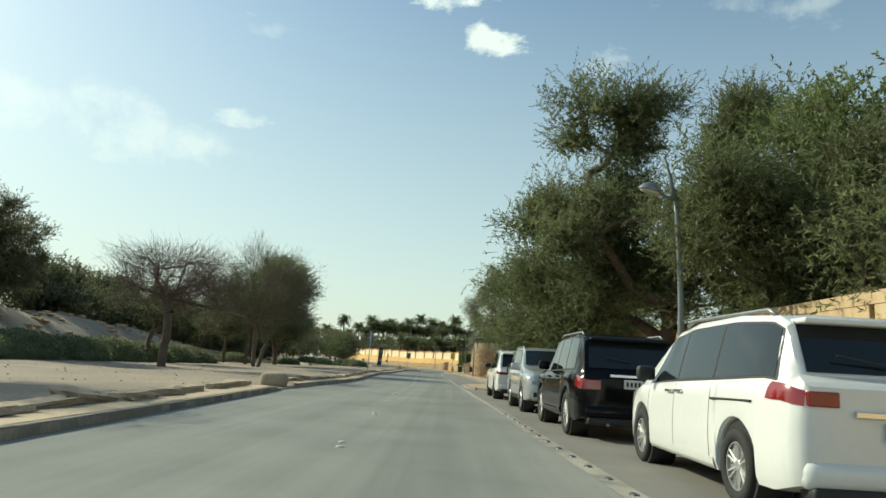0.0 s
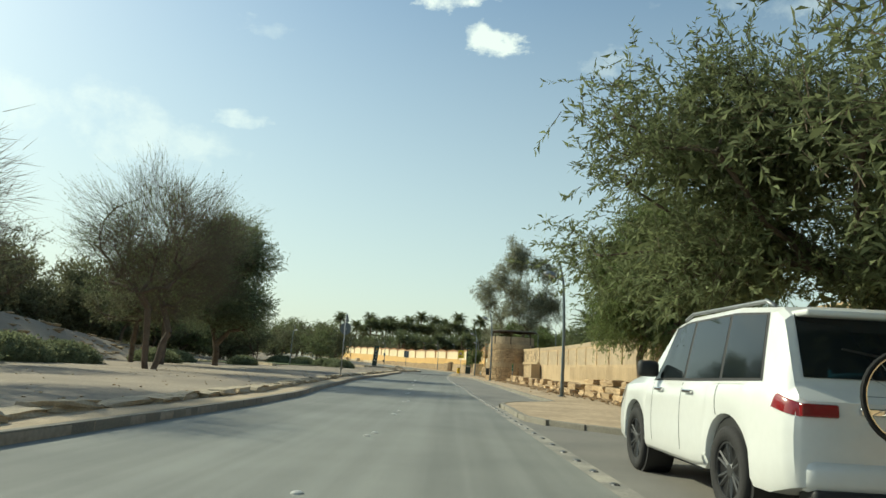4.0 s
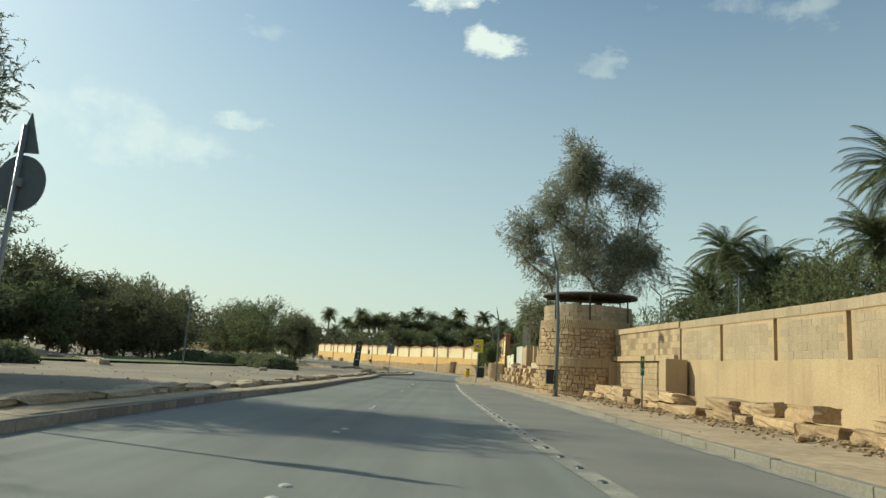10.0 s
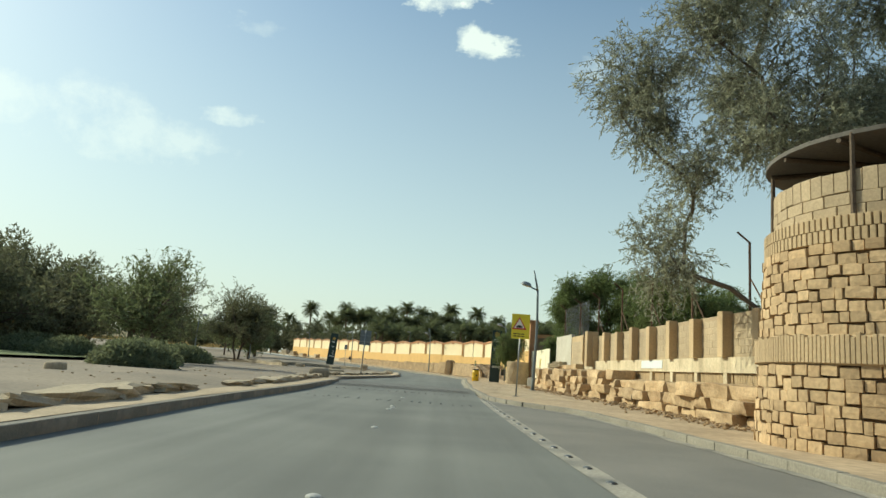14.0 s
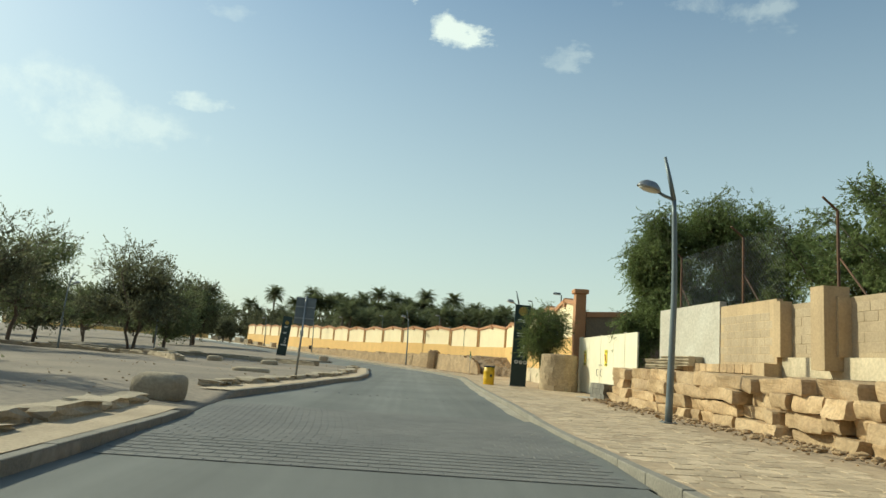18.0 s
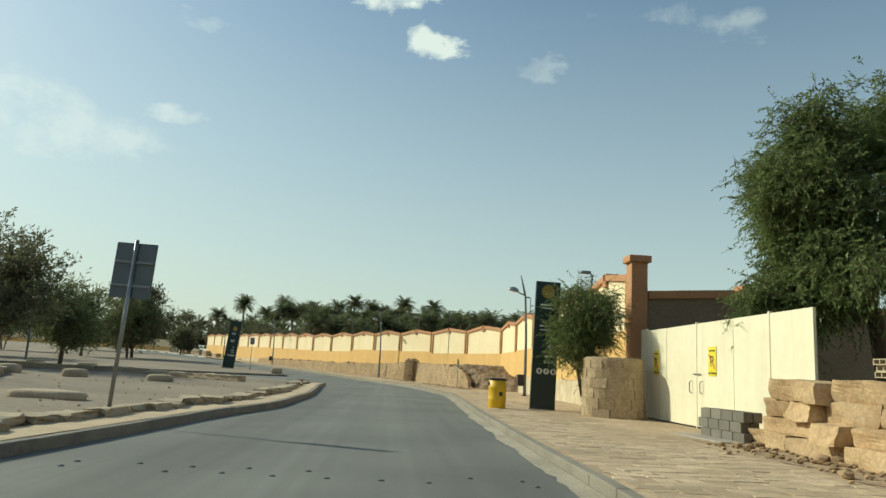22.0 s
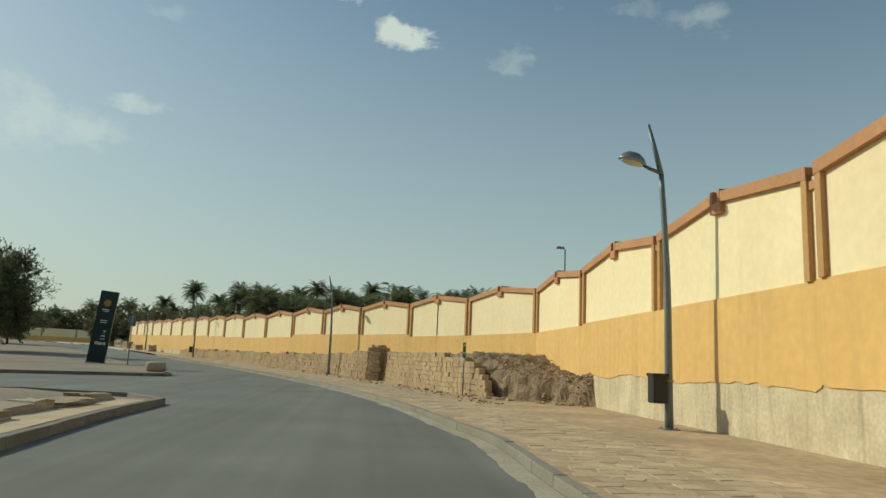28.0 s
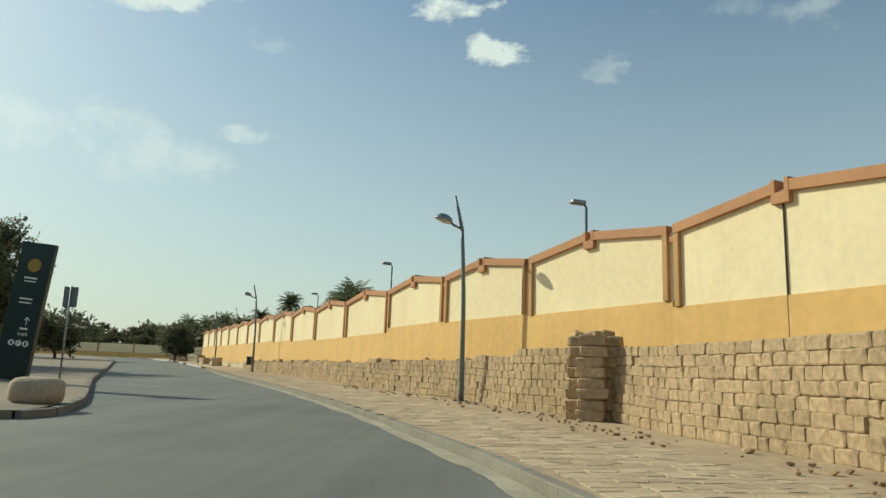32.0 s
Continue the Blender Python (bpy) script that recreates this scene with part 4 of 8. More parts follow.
make_tree("half-bare acacia with brown upswept twigs on the park sand", (-14.6, 55.0, 0.2), [(0, 0, 6.3, 3.7, 3.6, 2.6, 190), (0.6, 0, 4.4, 2.8, 2.8, 1.6, 60)], 12, M_LEAF, twigs=56, leaves=8, leaf_size=0.07, bare=0.62, twig_len=1.0, clump=0.8, trunk_r=0.26, fork=1.5, stems=3, bark=M_TWIG, outward=1.6, inner=10)
make_tree("brownish acacia with a broad round crown", (-18.6, 66.0, 0.2), [(0, 0, 5.8, 3.2, 3.0, 2.4, 130), (0.4, 0, 3.8, 2.6, 2.6, 1.4, 50)], 13, M_LEAFD, twigs=34, leaves=10, leaf_size=0.10, bare=0.25, twig_len=0.7, trunk_r=0.2, fork=1.5, bark=M_TWIG)
make_tree("dark green dense acacia beside the road", (-17.9, 74.0, 0.2), [(0.1, 0, 8.2, 3.2, 3.1, 3.0, 200), (0.3, 0, 4.7, 3.1, 3.0, 1.9, 130)], 14, M_LEAFK, inner=44, twigs=32, leaves=13, leaf_size=0.15, slim=0.15, twig_len=0.65, clump=0.7, trunk_r=0.24, fork=1.5, billow=0.5)
make_tree("large dark feathery tamarisk on the bank", (-28.6, 42.0, rise(-28.6, 42.0)), [(0, 0, 3.6, 3.8, 4.2, 2.6, 130), (0.4, -1.6, 5.6, 2.4, 2.6, 1.7, 60)], 15, M_LEAFD, twigs=36, leaves=14, leaf_size=0.15, slim=0.15, twig_len=0.8, trunk_r=0.25, fork=1.0, inner=60)
make_tree("feathery acacia standing on the park sand", (-13.6, 16.0, 0.2), [(0, 0, 3.9, 2.5, 2.5, 1.4, 60)], 28, M_LEAFD, twigs=30, leaves=10, leaf_size=0.12, slim=0.15, twig_len=0.8, clump=0.8, trunk_r=0.2, fork=1.6)
make_tree("spreading brown acacia in the park", (-20.5, 49.0, 0.2), [(0, 0, 4.2, 3.2, 3.2, 1.8, 80)], 27, M_LEAFD, twigs=30, leaves=9, leaf_size=0.1, bare=0.3, twig_len=0.7, trunk_r=0.16, fork=1.5, bark=M_TWIG)
make_tree("round dark acacia in the park", (-21.0, 67.0, 0.2), [(0, 0, 4.4, 3.4, 3.4, 2.2, 80)], 16, M_LEAFD, twigs=20, leaves=9, leaf_size=0.12, twig_len=0.7, trunk_r=0.17, fork=1.4)
PARK = [(-27, 117, 7.2, 4.2, 17), (-18.6, 116, 5.3, 2.8, 18), (-21.8, 147, 6.2, 3.3, 19), (-33.4, 197.3, 7.4, 3.2, 20), (-26, 136, 6.6, 3.4, 21), (-32, 151, 7.0, 4.0, 22), (-37, 128, 6.5, 3.6, 23), (-33, 98, 6.0, 3.6, 24), (-46, 166, 7, 4.0, 25), (-24.5, 161, 4.6, 2.4, 26), (-38, 196, 5.5, 3.5, 30), (-52, 206, 6, 4, 31), (-30, 84, 5.5, 3.4, 32), (-44, 110, 6.5, 4, 33), (-57, 140, 7, 4.5, 34), (-62, 175, 6.5, 4.2, 35)]
for x, y, h, r, sd in PARK:
    h, r = h * 1.12, r * 1.08
    make_tree("rounded dark green acacia standing in the park" if sd % 3 else "half-bare brownish acacia standing in the park", (x, y, 0.15 if y > 105 else rise(x, y)), [(0, 0, h * 0.62, r, r, h * 0.35, 64), (0, 0, h * 0.42, r * 0.8, r * 0.8, h * 0.18, 20)], sd, M_LEAFD if sd % 2 else M_LEAF, twigs=22, leaves=9, leaf_size=0.19, slim=0.18, twig_len=0.7, clump=0.65, billow=0.55, inner=24, trunk_r=0.15, fork=h * 0.24, stems=1 + sd % 2, bare=0.0 if sd % 3 else 0.5, group="park trees")


def hedge(label, loc, rx, ry, h, seed):
    """A clipped mound of small leaves over a twiggy core."""
    rng = np.random.default_rng(seed)
    root = thing("hedge", label, "hedge", loc, rng.uniform(0, 3), "hedge mounds in the park")
    bm = bmesh.new()
    bmesh.ops.create_icosphere(bm, subdivisions=3, radius=1)
    for v in bm.verts:
        k = 0.90 + 0.10 * noise.noise(v.co * 2.5 + Vector((seed, 0, 0)))
        v.co = Vector((v.co.x * rx * k, v.co.y * ry * k, max(0, v.co.z * 0.9 + 0.1) * h * k))
    part("core", bm, M_HEDGE, root, smooth=True)
    n = int(1500 * rx * ry) + 1500
    d = rng.normal(size=(n, 3))
    d /= np.linalg.norm(d, axis=1)[:, None]
    d[:, 2] = np.abs(d[:, 2])
    k = 0.90 + 0.07 * rng.normal(size=(n, 1))
    p = d * k * np.array([rx, ry, h])
    dd = d + 0.8 * rng.normal(size=(n, 3))
    dd /= np.linalg.norm(dd, axis=1)[:, None]
    v, f = quads_at(p, dd, 0.12 * rng.uniform(0.6, 1.5, size=(n, 1)), 0.32, rng)
    o = new("foliage", np_mesh("foliage", v, f, M_HEDGE))
    o.parent = root
    o["kind"] = "stuff"


for i, (x, y, rx, ry, h) in enumerate([(-13.2, 104.5, 1.6, 1.3, 0.95), (-14.8, 109, 1.8, 1.4, 1.05), (-17, 112.5, 1.7, 1.4, 1.0), (-20, 113, 1.8, 1.3, 1.0), (-23, 115, 2.2, 1.5, 1.1), (-17.5, 120.5, 2.0, 1.4, 1.0), (-22, 124, 2.0, 1.5, 1.0),
                                       (-22.6, 33.5, 2.5, 2.3, 1.45), (-22.4, 37.6, 2.5, 2.3, 1.5), (-22.0, 41.8, 2.5, 2.3, 1.4), (-21.8, 46, 2.4, 2.3, 1.5), (-21.5, 50.2, 2.4, 2.2, 1.35), (-21.2, 54.3, 2.2, 2.2, 1.3), (-20.8, 58.4, 2.1, 2.0, 1.15), (-22, 73, 2.2, 1.5, 1.0), (-24, 80, 2.4, 1.6, 1.0), (-18.5, 83, 1.5, 1.2, 0.8)]):
    hedge("dense rounded green hedge mound on the park ground", (x, y, rise(x, y) - 0.03), rx, ry, h, 60 + i)

make_palm("tall date palm with arching fronds behind the wall", (19.0, 87.0, 0.1), 11.0, 31, 90, 3.3, 22, 0.5, "date palms behind the wall")
make_palm("date palm with arching fronds behind the wall", (18.0, 104.6, 0.1), 10.2, 32, 90, 3.3, 22, 0.5, "date palms behind the wall")
make_palm("date palm with drooping fronds behind the wall", (15.6, 101.5, 0.1), 6.2, 33, 84, 3.3, 22, 0.5, "date palms behind the wall")
make_palm("date palm with full crown behind the wall", (16.5, 95.5, 0.1), 7.4, 37, 80, 3.0, 20, 0.5, "date palms behind the wall")
make_palm("date palm with full crown behind the wall", (20.5, 91.0, 0.1), 8.6, 38, 80, 3.0, 20, 0.5, "date palms behind the wall")
make_palm("bushy date palm with low fronds behind the wall", (21.0, 98.5, 0.1), 6.8, 34, 84, 3.3, 22, 0.5, "date palms behind the wall")
for x, y, h, r, sd in ((15, 84, 6.6, 2.8, 61), (17, 93, 7.6, 3.0, 62), (13.6, 99, 6.0, 2.6, 63), (21, 104, 9.5, 3.6, 64), (13.2, 91, 5.6, 2.4, 65), (18, 80, 8.5, 3.2, 66), (22, 92, 7.5, 3.4, 71), (14.5, 110, 5.5, 3.0, 72), (24, 75, 5.2, 3.5, 73), (16, 118, 6.0, 3.4, 74), (14, 68, 4.6, 2.6, 75), (27, 108, 8, 4, 76), (20, 78, 7.5, 3.6, 77), (17.5, 91, 7.5, 3.2, 78), (24, 86, 9, 4, 79), (16, 73, 5.6, 2.8, 80)):
    make_tree("grey-green garden tree behind the block wall", (x, y, 0.1), [(0, 0, h * 0.62, r, r, h * 0.34, 60)], sd, M_LEAF, twigs=16, leaves=9, leaf_size=0.15, slim=0.25, twig_len=0.7, clump=0.5, trunk_r=0.15, fork=h * 0.24, group="garden trees behind the wall")
far_palms = [make_palm("far date palm in a dense grove", (4 + 8 * i, 232, 0), 9.2 + 0.6 * i, 40 + i, 38, 2.7, 7, 0.68, "date palm grove", droop=0.5, r=0.25) for i in range(4)]
rng = np.random.default_rng(5)
GROVE = [(-75, 275), (-45, 258), (-32, 250), (-15, 236), (0, 230), (30, 228)]
for k in range(124):
    src = far_palms[k % 4]
    x = -36 + 72 * (k + rng.uniform(-0.4, 0.4)) / 124
    y = float(np.interp(x, [g[0] for g in GROVE], [g[1] for g in GROVE])) + rng.uniform(0, 26)
    if x < -18:
        y += 20
        if k % 2:
            continue
    copy_thing(src, pose(x, y, rng.uniform(-1.6, 0.8) - (1.8 if x < -18 else 1.2), 0, 0, rng.uniform(0, 360)))
# tall palms standing singly, far behind the grove
tall_palms = [make_palm("tall far date palm behind the grove", (x, 385, 0), top - 1.2, 140 + i, 100, 4.9, 10, 1.0, "date palm grove", droop=0.6, r=0.34) for i, (x, top) in enumerate(((-60, 23.6), (-44.5, 24.8), (-18.3, 26.4), (1.6, 27.2)))]
low_palms = [make_palm("far date palm beyond the wall's end", (x, 385, 0), top - 1.2, 150 + i, 80, 4.3, 10, 0.9, "date palm grove", droop=0.6, r=0.32) for i, (x, top) in enumerate(((-70, 19), (-81, 17.6), (-93, 16.2), (-104, 13.0)))]
for x, k, down in ((12.6, 2, 0.6), (-34, 0, 0.6), (-38, 0, 1.6), (-24, 0, 0.2), (-11, 1, 0.0), (-6, 0, 0.3), (22, 1, 1.0), (34, 0, 1.2), (46, 0, 1.8), (-52, 0, 3.4)):
    copy_thing(tall_palms[k], pose(x, 385 + rng.uniform(-6, 6), -down, 0, 0, rng.uniform(0, 360)))
for k in range(26):
    x = -46 + 92 * (k + rng.uniform(-0.3, 0.3)) / 26
    copy_thing(tall_palms[k % 2], pose(x, 372 + rng.uniform(-8, 8), -rng.uniform(2.8, 6.5), 0, 0, rng.uniform(0, 360)))
for x, k in ((-66, 1), (-75, 2), (-87, 2), (-98, 3), (-110, 3), (-56, 1)):
    copy_thing(low_palms[k], pose(x, 385 + rng.uniform(-6, 6), -rng.uniform(0, 1.5), 0, 0, rng.uniform(0, 360)))
for k in range(3, 10):
    x = -70 + 11 * k
    y = float(np.interp(x, [g[0] for g in GROVE], [g[1] for g in GROVE])) + 12
    make_tree("dense dark undergrowth tree below the palms", (x, y, 0), [(0, 0, 3.4, 7.5, 3.5, 3.0, 60)], 90 + k, M_LEAFD, twigs=16, leaves=9, leaf_size=0.34, slim=0.35, twig_len=1.0, clump=0.9, trunk_r=0.2, fork=1.0, group="undergrowth below the palms")
for k, (x, y, h, r) in enumerate([(-48, 120, 6.5, 4.5), (-52, 152, 7, 5), (-40, 180, 6, 4.5), (-58, 190, 7, 5), (-44, 140, 6, 4), (-66, 160, 7, 5.5), (-75, 205, 7, 6), (-36, 162, 5, 3.2), (-34, 108, 5.5, 4)]):
    make_tree("broad dark acacia in the back of the park", (x, y, 0.2 if y > 100 else rise(x, y)), [(0, 0, h * 0.64, r, r, h * 0.33, 52)], 110 + k, M_LEAFD if k % 2 else M_LEAF, twigs=18, leaves=9, leaf_size=0.25, slim=0.28, twig_len=0.9, clump=0.9, trunk_r=0.16, fork=h * 0.2, group="park trees")


# a dense dark belt of tamarisks along the top of the bank
rng = np.random.default_rng(17)
y = 36.0
while y < 142:
    x = -36.5 + rng.uniform(-1.5, 1.5)
    r, top = rng.uniform(3.4, 4.4), rng.uniform(8.0, 9.6)
    z = rise(x, y) - 0.15
    h = top - z
    make_tree("dense dark tamarisk in a belt along the bank", (x, y, z), [(0, 0, h * 0.40, r, r, h * 0.38, 60), (rng.uniform(-1, 1), rng.uniform(-1.5, 1.5), h * 0.72, r * 0.6, r * 0.6, h * 0.24, 26)], int(300 + y), M_LEAFD, twigs=16, leaves=7, leaf_size=0.30, slim=0.2, twig_len=0.8, clump=0.8, trunk_r=0.16, fork=0.8, group="tamarisk belt on the bank", inner=36)
    y += rng.uniform(5.4, 7.0)
make_palm("date palm standing among the dark trees", (-35.0, 117.0, 0.2), 6.3, 35, 60, 2.6, 14, 0.5)
make_palm("date palm standing among the dark trees", (-34.5, 124.5, 0.2), 5.4, 36, 60, 2.6, 14, 0.5)


# ---- parked cars ----
def paint(name, color, metal=0.0):
    return material(name, color, 0.32, metal, 0.03, 0.8, 12, 0.0, coat=0.8)


M_WHITEPAINT = paint("white_car_paint", (0.74, 0.745, 0.71))
M_BLACKPAINT = paint("black_car_paint", (0.004, 0.004, 0.005))
M_BLACKPAINT.node_tree.nodes["Principled BSDF"].inputs["Coat Weight"].default_value = 0.0
M_BLACKPAINT.node_tree.nodes["Principled BSDF"].inputs["Roughness"].default_value = 0.12
M_BLACKPAINT.node_tree.nodes["Principled BSDF"].inputs["Specular IOR Level"].default_value = 0.2
M_SILVERPAINT = paint("silver_car_paint", (0.52, 0.53, 0.53), 0.55)
M_GLASS = material("tinted_glass", (0.012, 0.016, 0.018), 0.05, 0, 0.0, 1, 10, 0.0)
M_GLASS.node_tree.nodes["Principled BSDF"].inputs["Specular IOR Level"].default_value = 0.5
M_TYRE = material("tyre_rubber", (0.022, 0.021, 0.02), 0.85, 0, 0.2, 4, 40, 0.2)
M_RIM = material("alloy_rim", (0.40, 0.40, 0.39), 0.5, 0.6, 0.08, 5, 30, 0.0)
M_RIMDARK = material("dark_alloy_rim", (0.10, 0.10, 0.10), 0.35, 0.7, 0.08, 5, 30, 0.0)
M_CHROME = material("chrome", (0.7, 0.7, 0.7), 0.12, 1.0, 0.03, 5, 30, 0.0)
M_REDLAMP = material("red_tail_lamp", (0.24, 0.010, 0.014), 0.15, 0, 0.1, 6, 30, 0.0, coat=0.8)
M_WHITELAMP = material("clear_lamp", (0.42, 0.43, 0.42), 0.3, 0.2, 0.1, 6, 30, 0.0, coat=0.4)
M_PLASTIC = material("black_plastic", (0.02, 0.02, 0.02), 0.6, 0, 0.15, 5, 40, 0.1)
M_PLATE = material("plate_white", (0.6, 0.6, 0.58), 0.5, 0, 0.05, 5, 40, 0.0)
M_BLUE = material("blue_bike_paint", (0.06, 0.28, 0.38), 0.35, 0.1, 0.08, 5, 30, 0.0)


def wheel(parent, x, y, r, side, rim_mat, spokes=5):
    """side: -1 where the outer face looks to -x."""
    w = new("wheel")
    w.parent = parent
    w.location = (x, y, r)
    w.rotation_euler = (0, math.radians(90 * side), 0)
    bm = bmesh.new()
    prof = [(r * 0.64, -0.10), (r * 0.9, -0.115), (r * 0.985, -0.09), (r, -0.04), (r, 0.04), (r * 0.985, 0.09), (r * 0.9, 0.115), (r * 0.66, 0.105), (r * 0.64, 0.06)]
    n = 36
    rings = [[bm.verts.new((a * math.cos(2 * math.pi * k / n), a * math.sin(2 * math.pi * k / n), z)) for k in range(n)] for a, z in prof]
    for p, q in zip(rings, rings[1:]):
        for k in range(n):
            bm.faces.new((p[k], p[(k + 1) % n], q[(k + 1) % n], q[k]))
    part("tyre", bm, M_TYRE, w, smooth=True)
    bm = bmesh.new()
    lathe(bm, [(r * 0.645, -0.09), (r * 0.645, 0.085), (r * 0.61, 0.09), (r * 0.59, 0.02), (r * 0.3, 0.0), (0.03, 0.0)], 36)
    part("rim_barrel", bm, M_RIMDARK, w, smooth=False)
    bm = bmesh.new()
    for s in range(spokes):
        for off in (-0.16, 0.16):
            a = 2 * math.pi * s / spokes
            p0 = Vector((math.cos(a + off * 1.2) * 0.06, math.sin(a + off * 1.2) * 0.06, 0.055))
            p1 = Vector((math.cos(a + off) * r * 0.60, math.sin(a + off) * r * 0.60, 0.078))
            tube(bm, [p0, p1], [0.026, 0.018], 6)
    lathe(bm, [(0.075, 0.03), (0.075, 0.07), (0.05, 0.082)], 18)
    lathe(bm, [(r * 0.645, 0.07), (r * 0.645, 0.094), (r * 0.605, 0.094), (r * 0.6, 0.07)], 36)
    part("rim", bm, rim_mat, w)
    return w


def car(name, label, loc, yaw, spec, paint_mat, rim_mat):
    """A car from lengthwise profiles; local y runs from the rear (0) to the nose, x to its right."""
    root = thing(name, label, "car", loc, yaw, "cars parked along the road")
    L, W = spec["L"], spec["W"] / 2
    wr, axles = spec["r"], spec["axles"]
    tops = np.array(spec["top"])
    belts = np.array(spec["belt"])
    plan = np.array(spec["plan"])
    roofw = np.array(spec["roofw"])
    st = sorted(set(np.round(np.concatenate([np.linspace(0, L, 56), [0.012, 0.03, 0.055, 0.13, 0.2, L - 0.012, L - 0.03, L - 0.055, L - 0.13, L - 0.2], *[a + (wr + 0.075) * np.cos(np.linspace(0, math.pi, 17)) for a in axles], tops[:, 0]]), 3)))
    st = [s for s in st if 0 <= s <= L]
    rings = []
    for y in st:
        zt = float(np.interp(y, tops[:, 0], tops[:, 1]))
        zb = min(float(np.interp(y, belts[:, 0], belts[:, 1])), zt - 0.03)
        w = W * float(np.interp(y, plan[:, 0], plan[:, 1]))
        rw = min(W * float(np.interp(y, roofw[:, 0], roofw[:, 1])), w * 0.95)
        lo = spec["floor"] + 0.10 * max(0, 1 - y / 0.35) + 0.06 * max(0, 1 - (L - y) / 0.4)
        for a in axles:
            d = abs(y - a)
            if d < wr + 0.075:
                lo = max(lo, wr + math.sqrt(max(0, (wr + 0.075) ** 2 - d * d)))
        h = zb - lo
        pts = [(0, lo), (0.80 * w, lo), (0.955 * w, lo + 0.015), (0.985 * w, lo + 0.10 * h), (w, lo + 0.36 * h), (0.998 * w, lo + 0.60 * h), (0.985 * w, lo + 0.80 * h), (0.965 * w, zb - 0.04 * h), (0.945 * w, zb),
               (rw + (0.945 * w - rw) * 0.52, zb + (zt - zb) * 0.46), (rw, zb + (zt - zb) * 0.90), (rw * 0.94, zb + (zt - zb) * 0.965), (rw * 0.6, zt - 0.004), (0, zt)]
        rings.append((y, pts))
    bm = bmesh.new()
    n = len(rings[0][1])
    vr = []
    for y, pts in rings:
        vr.append([bm.verts.new((x, y, z)) for x, z in pts] + [bm.verts.new((-x, y, z)) for x, z in pts[-2:0:-1]])
    m = len(vr[0])
    for p, q in zip(vr, vr[1:]):
        for k in range(m):
            bm.faces.new((p[k], q[k], q[(k + 1) % m], p[(k + 1) % m]))
    bm.faces.new(vr[0])
    bm.faces.new(vr[-1][::-1])
    bmesh.ops.recalc_face_normals(bm, faces=bm.faces)
    body = part("body", bm, paint_mat, root, smooth=True)
    body.data.set_sharp_from_angle(angle=radians(32))

    def surf(y, i):
        """A point on the body's surface at station y, ring index i (may be fractional)."""
        k = min(max(int(np.searchsorted(st, y)) - 1, 0), len(st) - 2)
        t = (y - st[k]) / (st[k + 1] - st[k])
        j = int(i)
        u = i - j
        f = lambda ring: (np.array(ring[1][j]) * (1 - u) + np.array(ring[1][min(j + 1, n - 1)]) * u)
        c = f(rings[k]) * (1 - t) + f(rings[k + 1]) * t
        return c[0], c[1]

    def patch(pname, y0, y1, i0, i1, mat, side, proud=0.006, ny=10, ni=4, parent=root, skew0=0.0, skew1=0.0, plabel=""):
        """A panel that lies on the body, slightly proud of it."""
        b = bmesh.new()
        grid = []
        for a in range(ny + 1):
            row = []
            for c in range(ni + 1):
                u = c / ni
                ya = y0 + skew0 * u + (y1 + skew1 * u - y0 - skew0 * u) * a / ny
                x, z = surf(ya, i0 + (i1 - i0) * u)
                row.append(b.verts.new((side * (x + proud), ya, z + proud * 0.3)))
            grid.append(row)
        for r0, r1 in zip(grid, grid[1:]):
            for c in range(ni):
                b.faces.new((r0[c], r1[c], r1[c + 1], r0[c + 1]))
        if side < 0:
            bmesh.ops.reverse_faces(b, faces=b.faces)
        return part(pname, b, mat, parent, plabel, True)

    (ya, _, sa, _), (_, yb, _, sb) = spec["windows"][0], spec["windows"][-1]
    for side in (-1, 1):
        patch("window_surround", ya - 0.04, yb + 0.05, 8.06, spec.get("pane_top", 9.92) + 0.07, M_PLASTIC, side, 0.003, 16, 5, root, sa, sb, "black pillars and seals between the side windows")
    for y0, y1, s0, s1 in spec["windows"]:
        for side in (-1, 1):
            patch("side_window", y0, y1, 8.14, spec.get("pane_top", 9.92), M_GLASS, side, 0.006, 10, 5, root, s0, s1)
    for nm, y0, y1 in (("windscreen", *spec["screen"]), ("rear_window", *spec["rear_screen"])):
        b = bmesh.new()
        grid = []
        for a in range(9):
            y = y0 + (y1 - y0) * a / 8
            row = []
            for c in range(-6, 7):
                u = abs(c) / 6
                x1, z1 = surf(y, 11.0)
                _, zc = surf(y, 13)
                row.append(b.verts.new((x1 * 0.97 * c / 6, y + (0.008 if nm == "windscreen" else -0.008), zc - (zc - z1) * u * u + 0.010)))
            grid.append(row)
        for r0, r1 in zip(grid, grid[1:]):
            for c in range(12):
                b.faces.new((r0[c], r0[c + 1], r1[c + 1], r1[c]))
        part(nm, b, M_GLASS, root, "dark tinted glass", True)
    # door seams and handles
    for y in spec["seams"]:
        for side in (-1, 1):
            patch("door_seam", y, y + 0.012, 2.6, 8.0, M_PLASTIC, side, 0.002, 1, 8)
    for y in spec["handles"]:
        for side in (-1, 1):
            x, z = surf(y, 6.6)
            h = part("door_handle", boxed(-0.015, -0.11, -0.018, 0.03, 0.11, 0.018, 0.01), M_CHROME if paint_mat is not M_BLACKPAINT else paint_mat, root)
            h.location = (side * (x + 0.012), y, z)
            h.rotation_euler = (0, 0, 0 if side > 0 else math.pi)
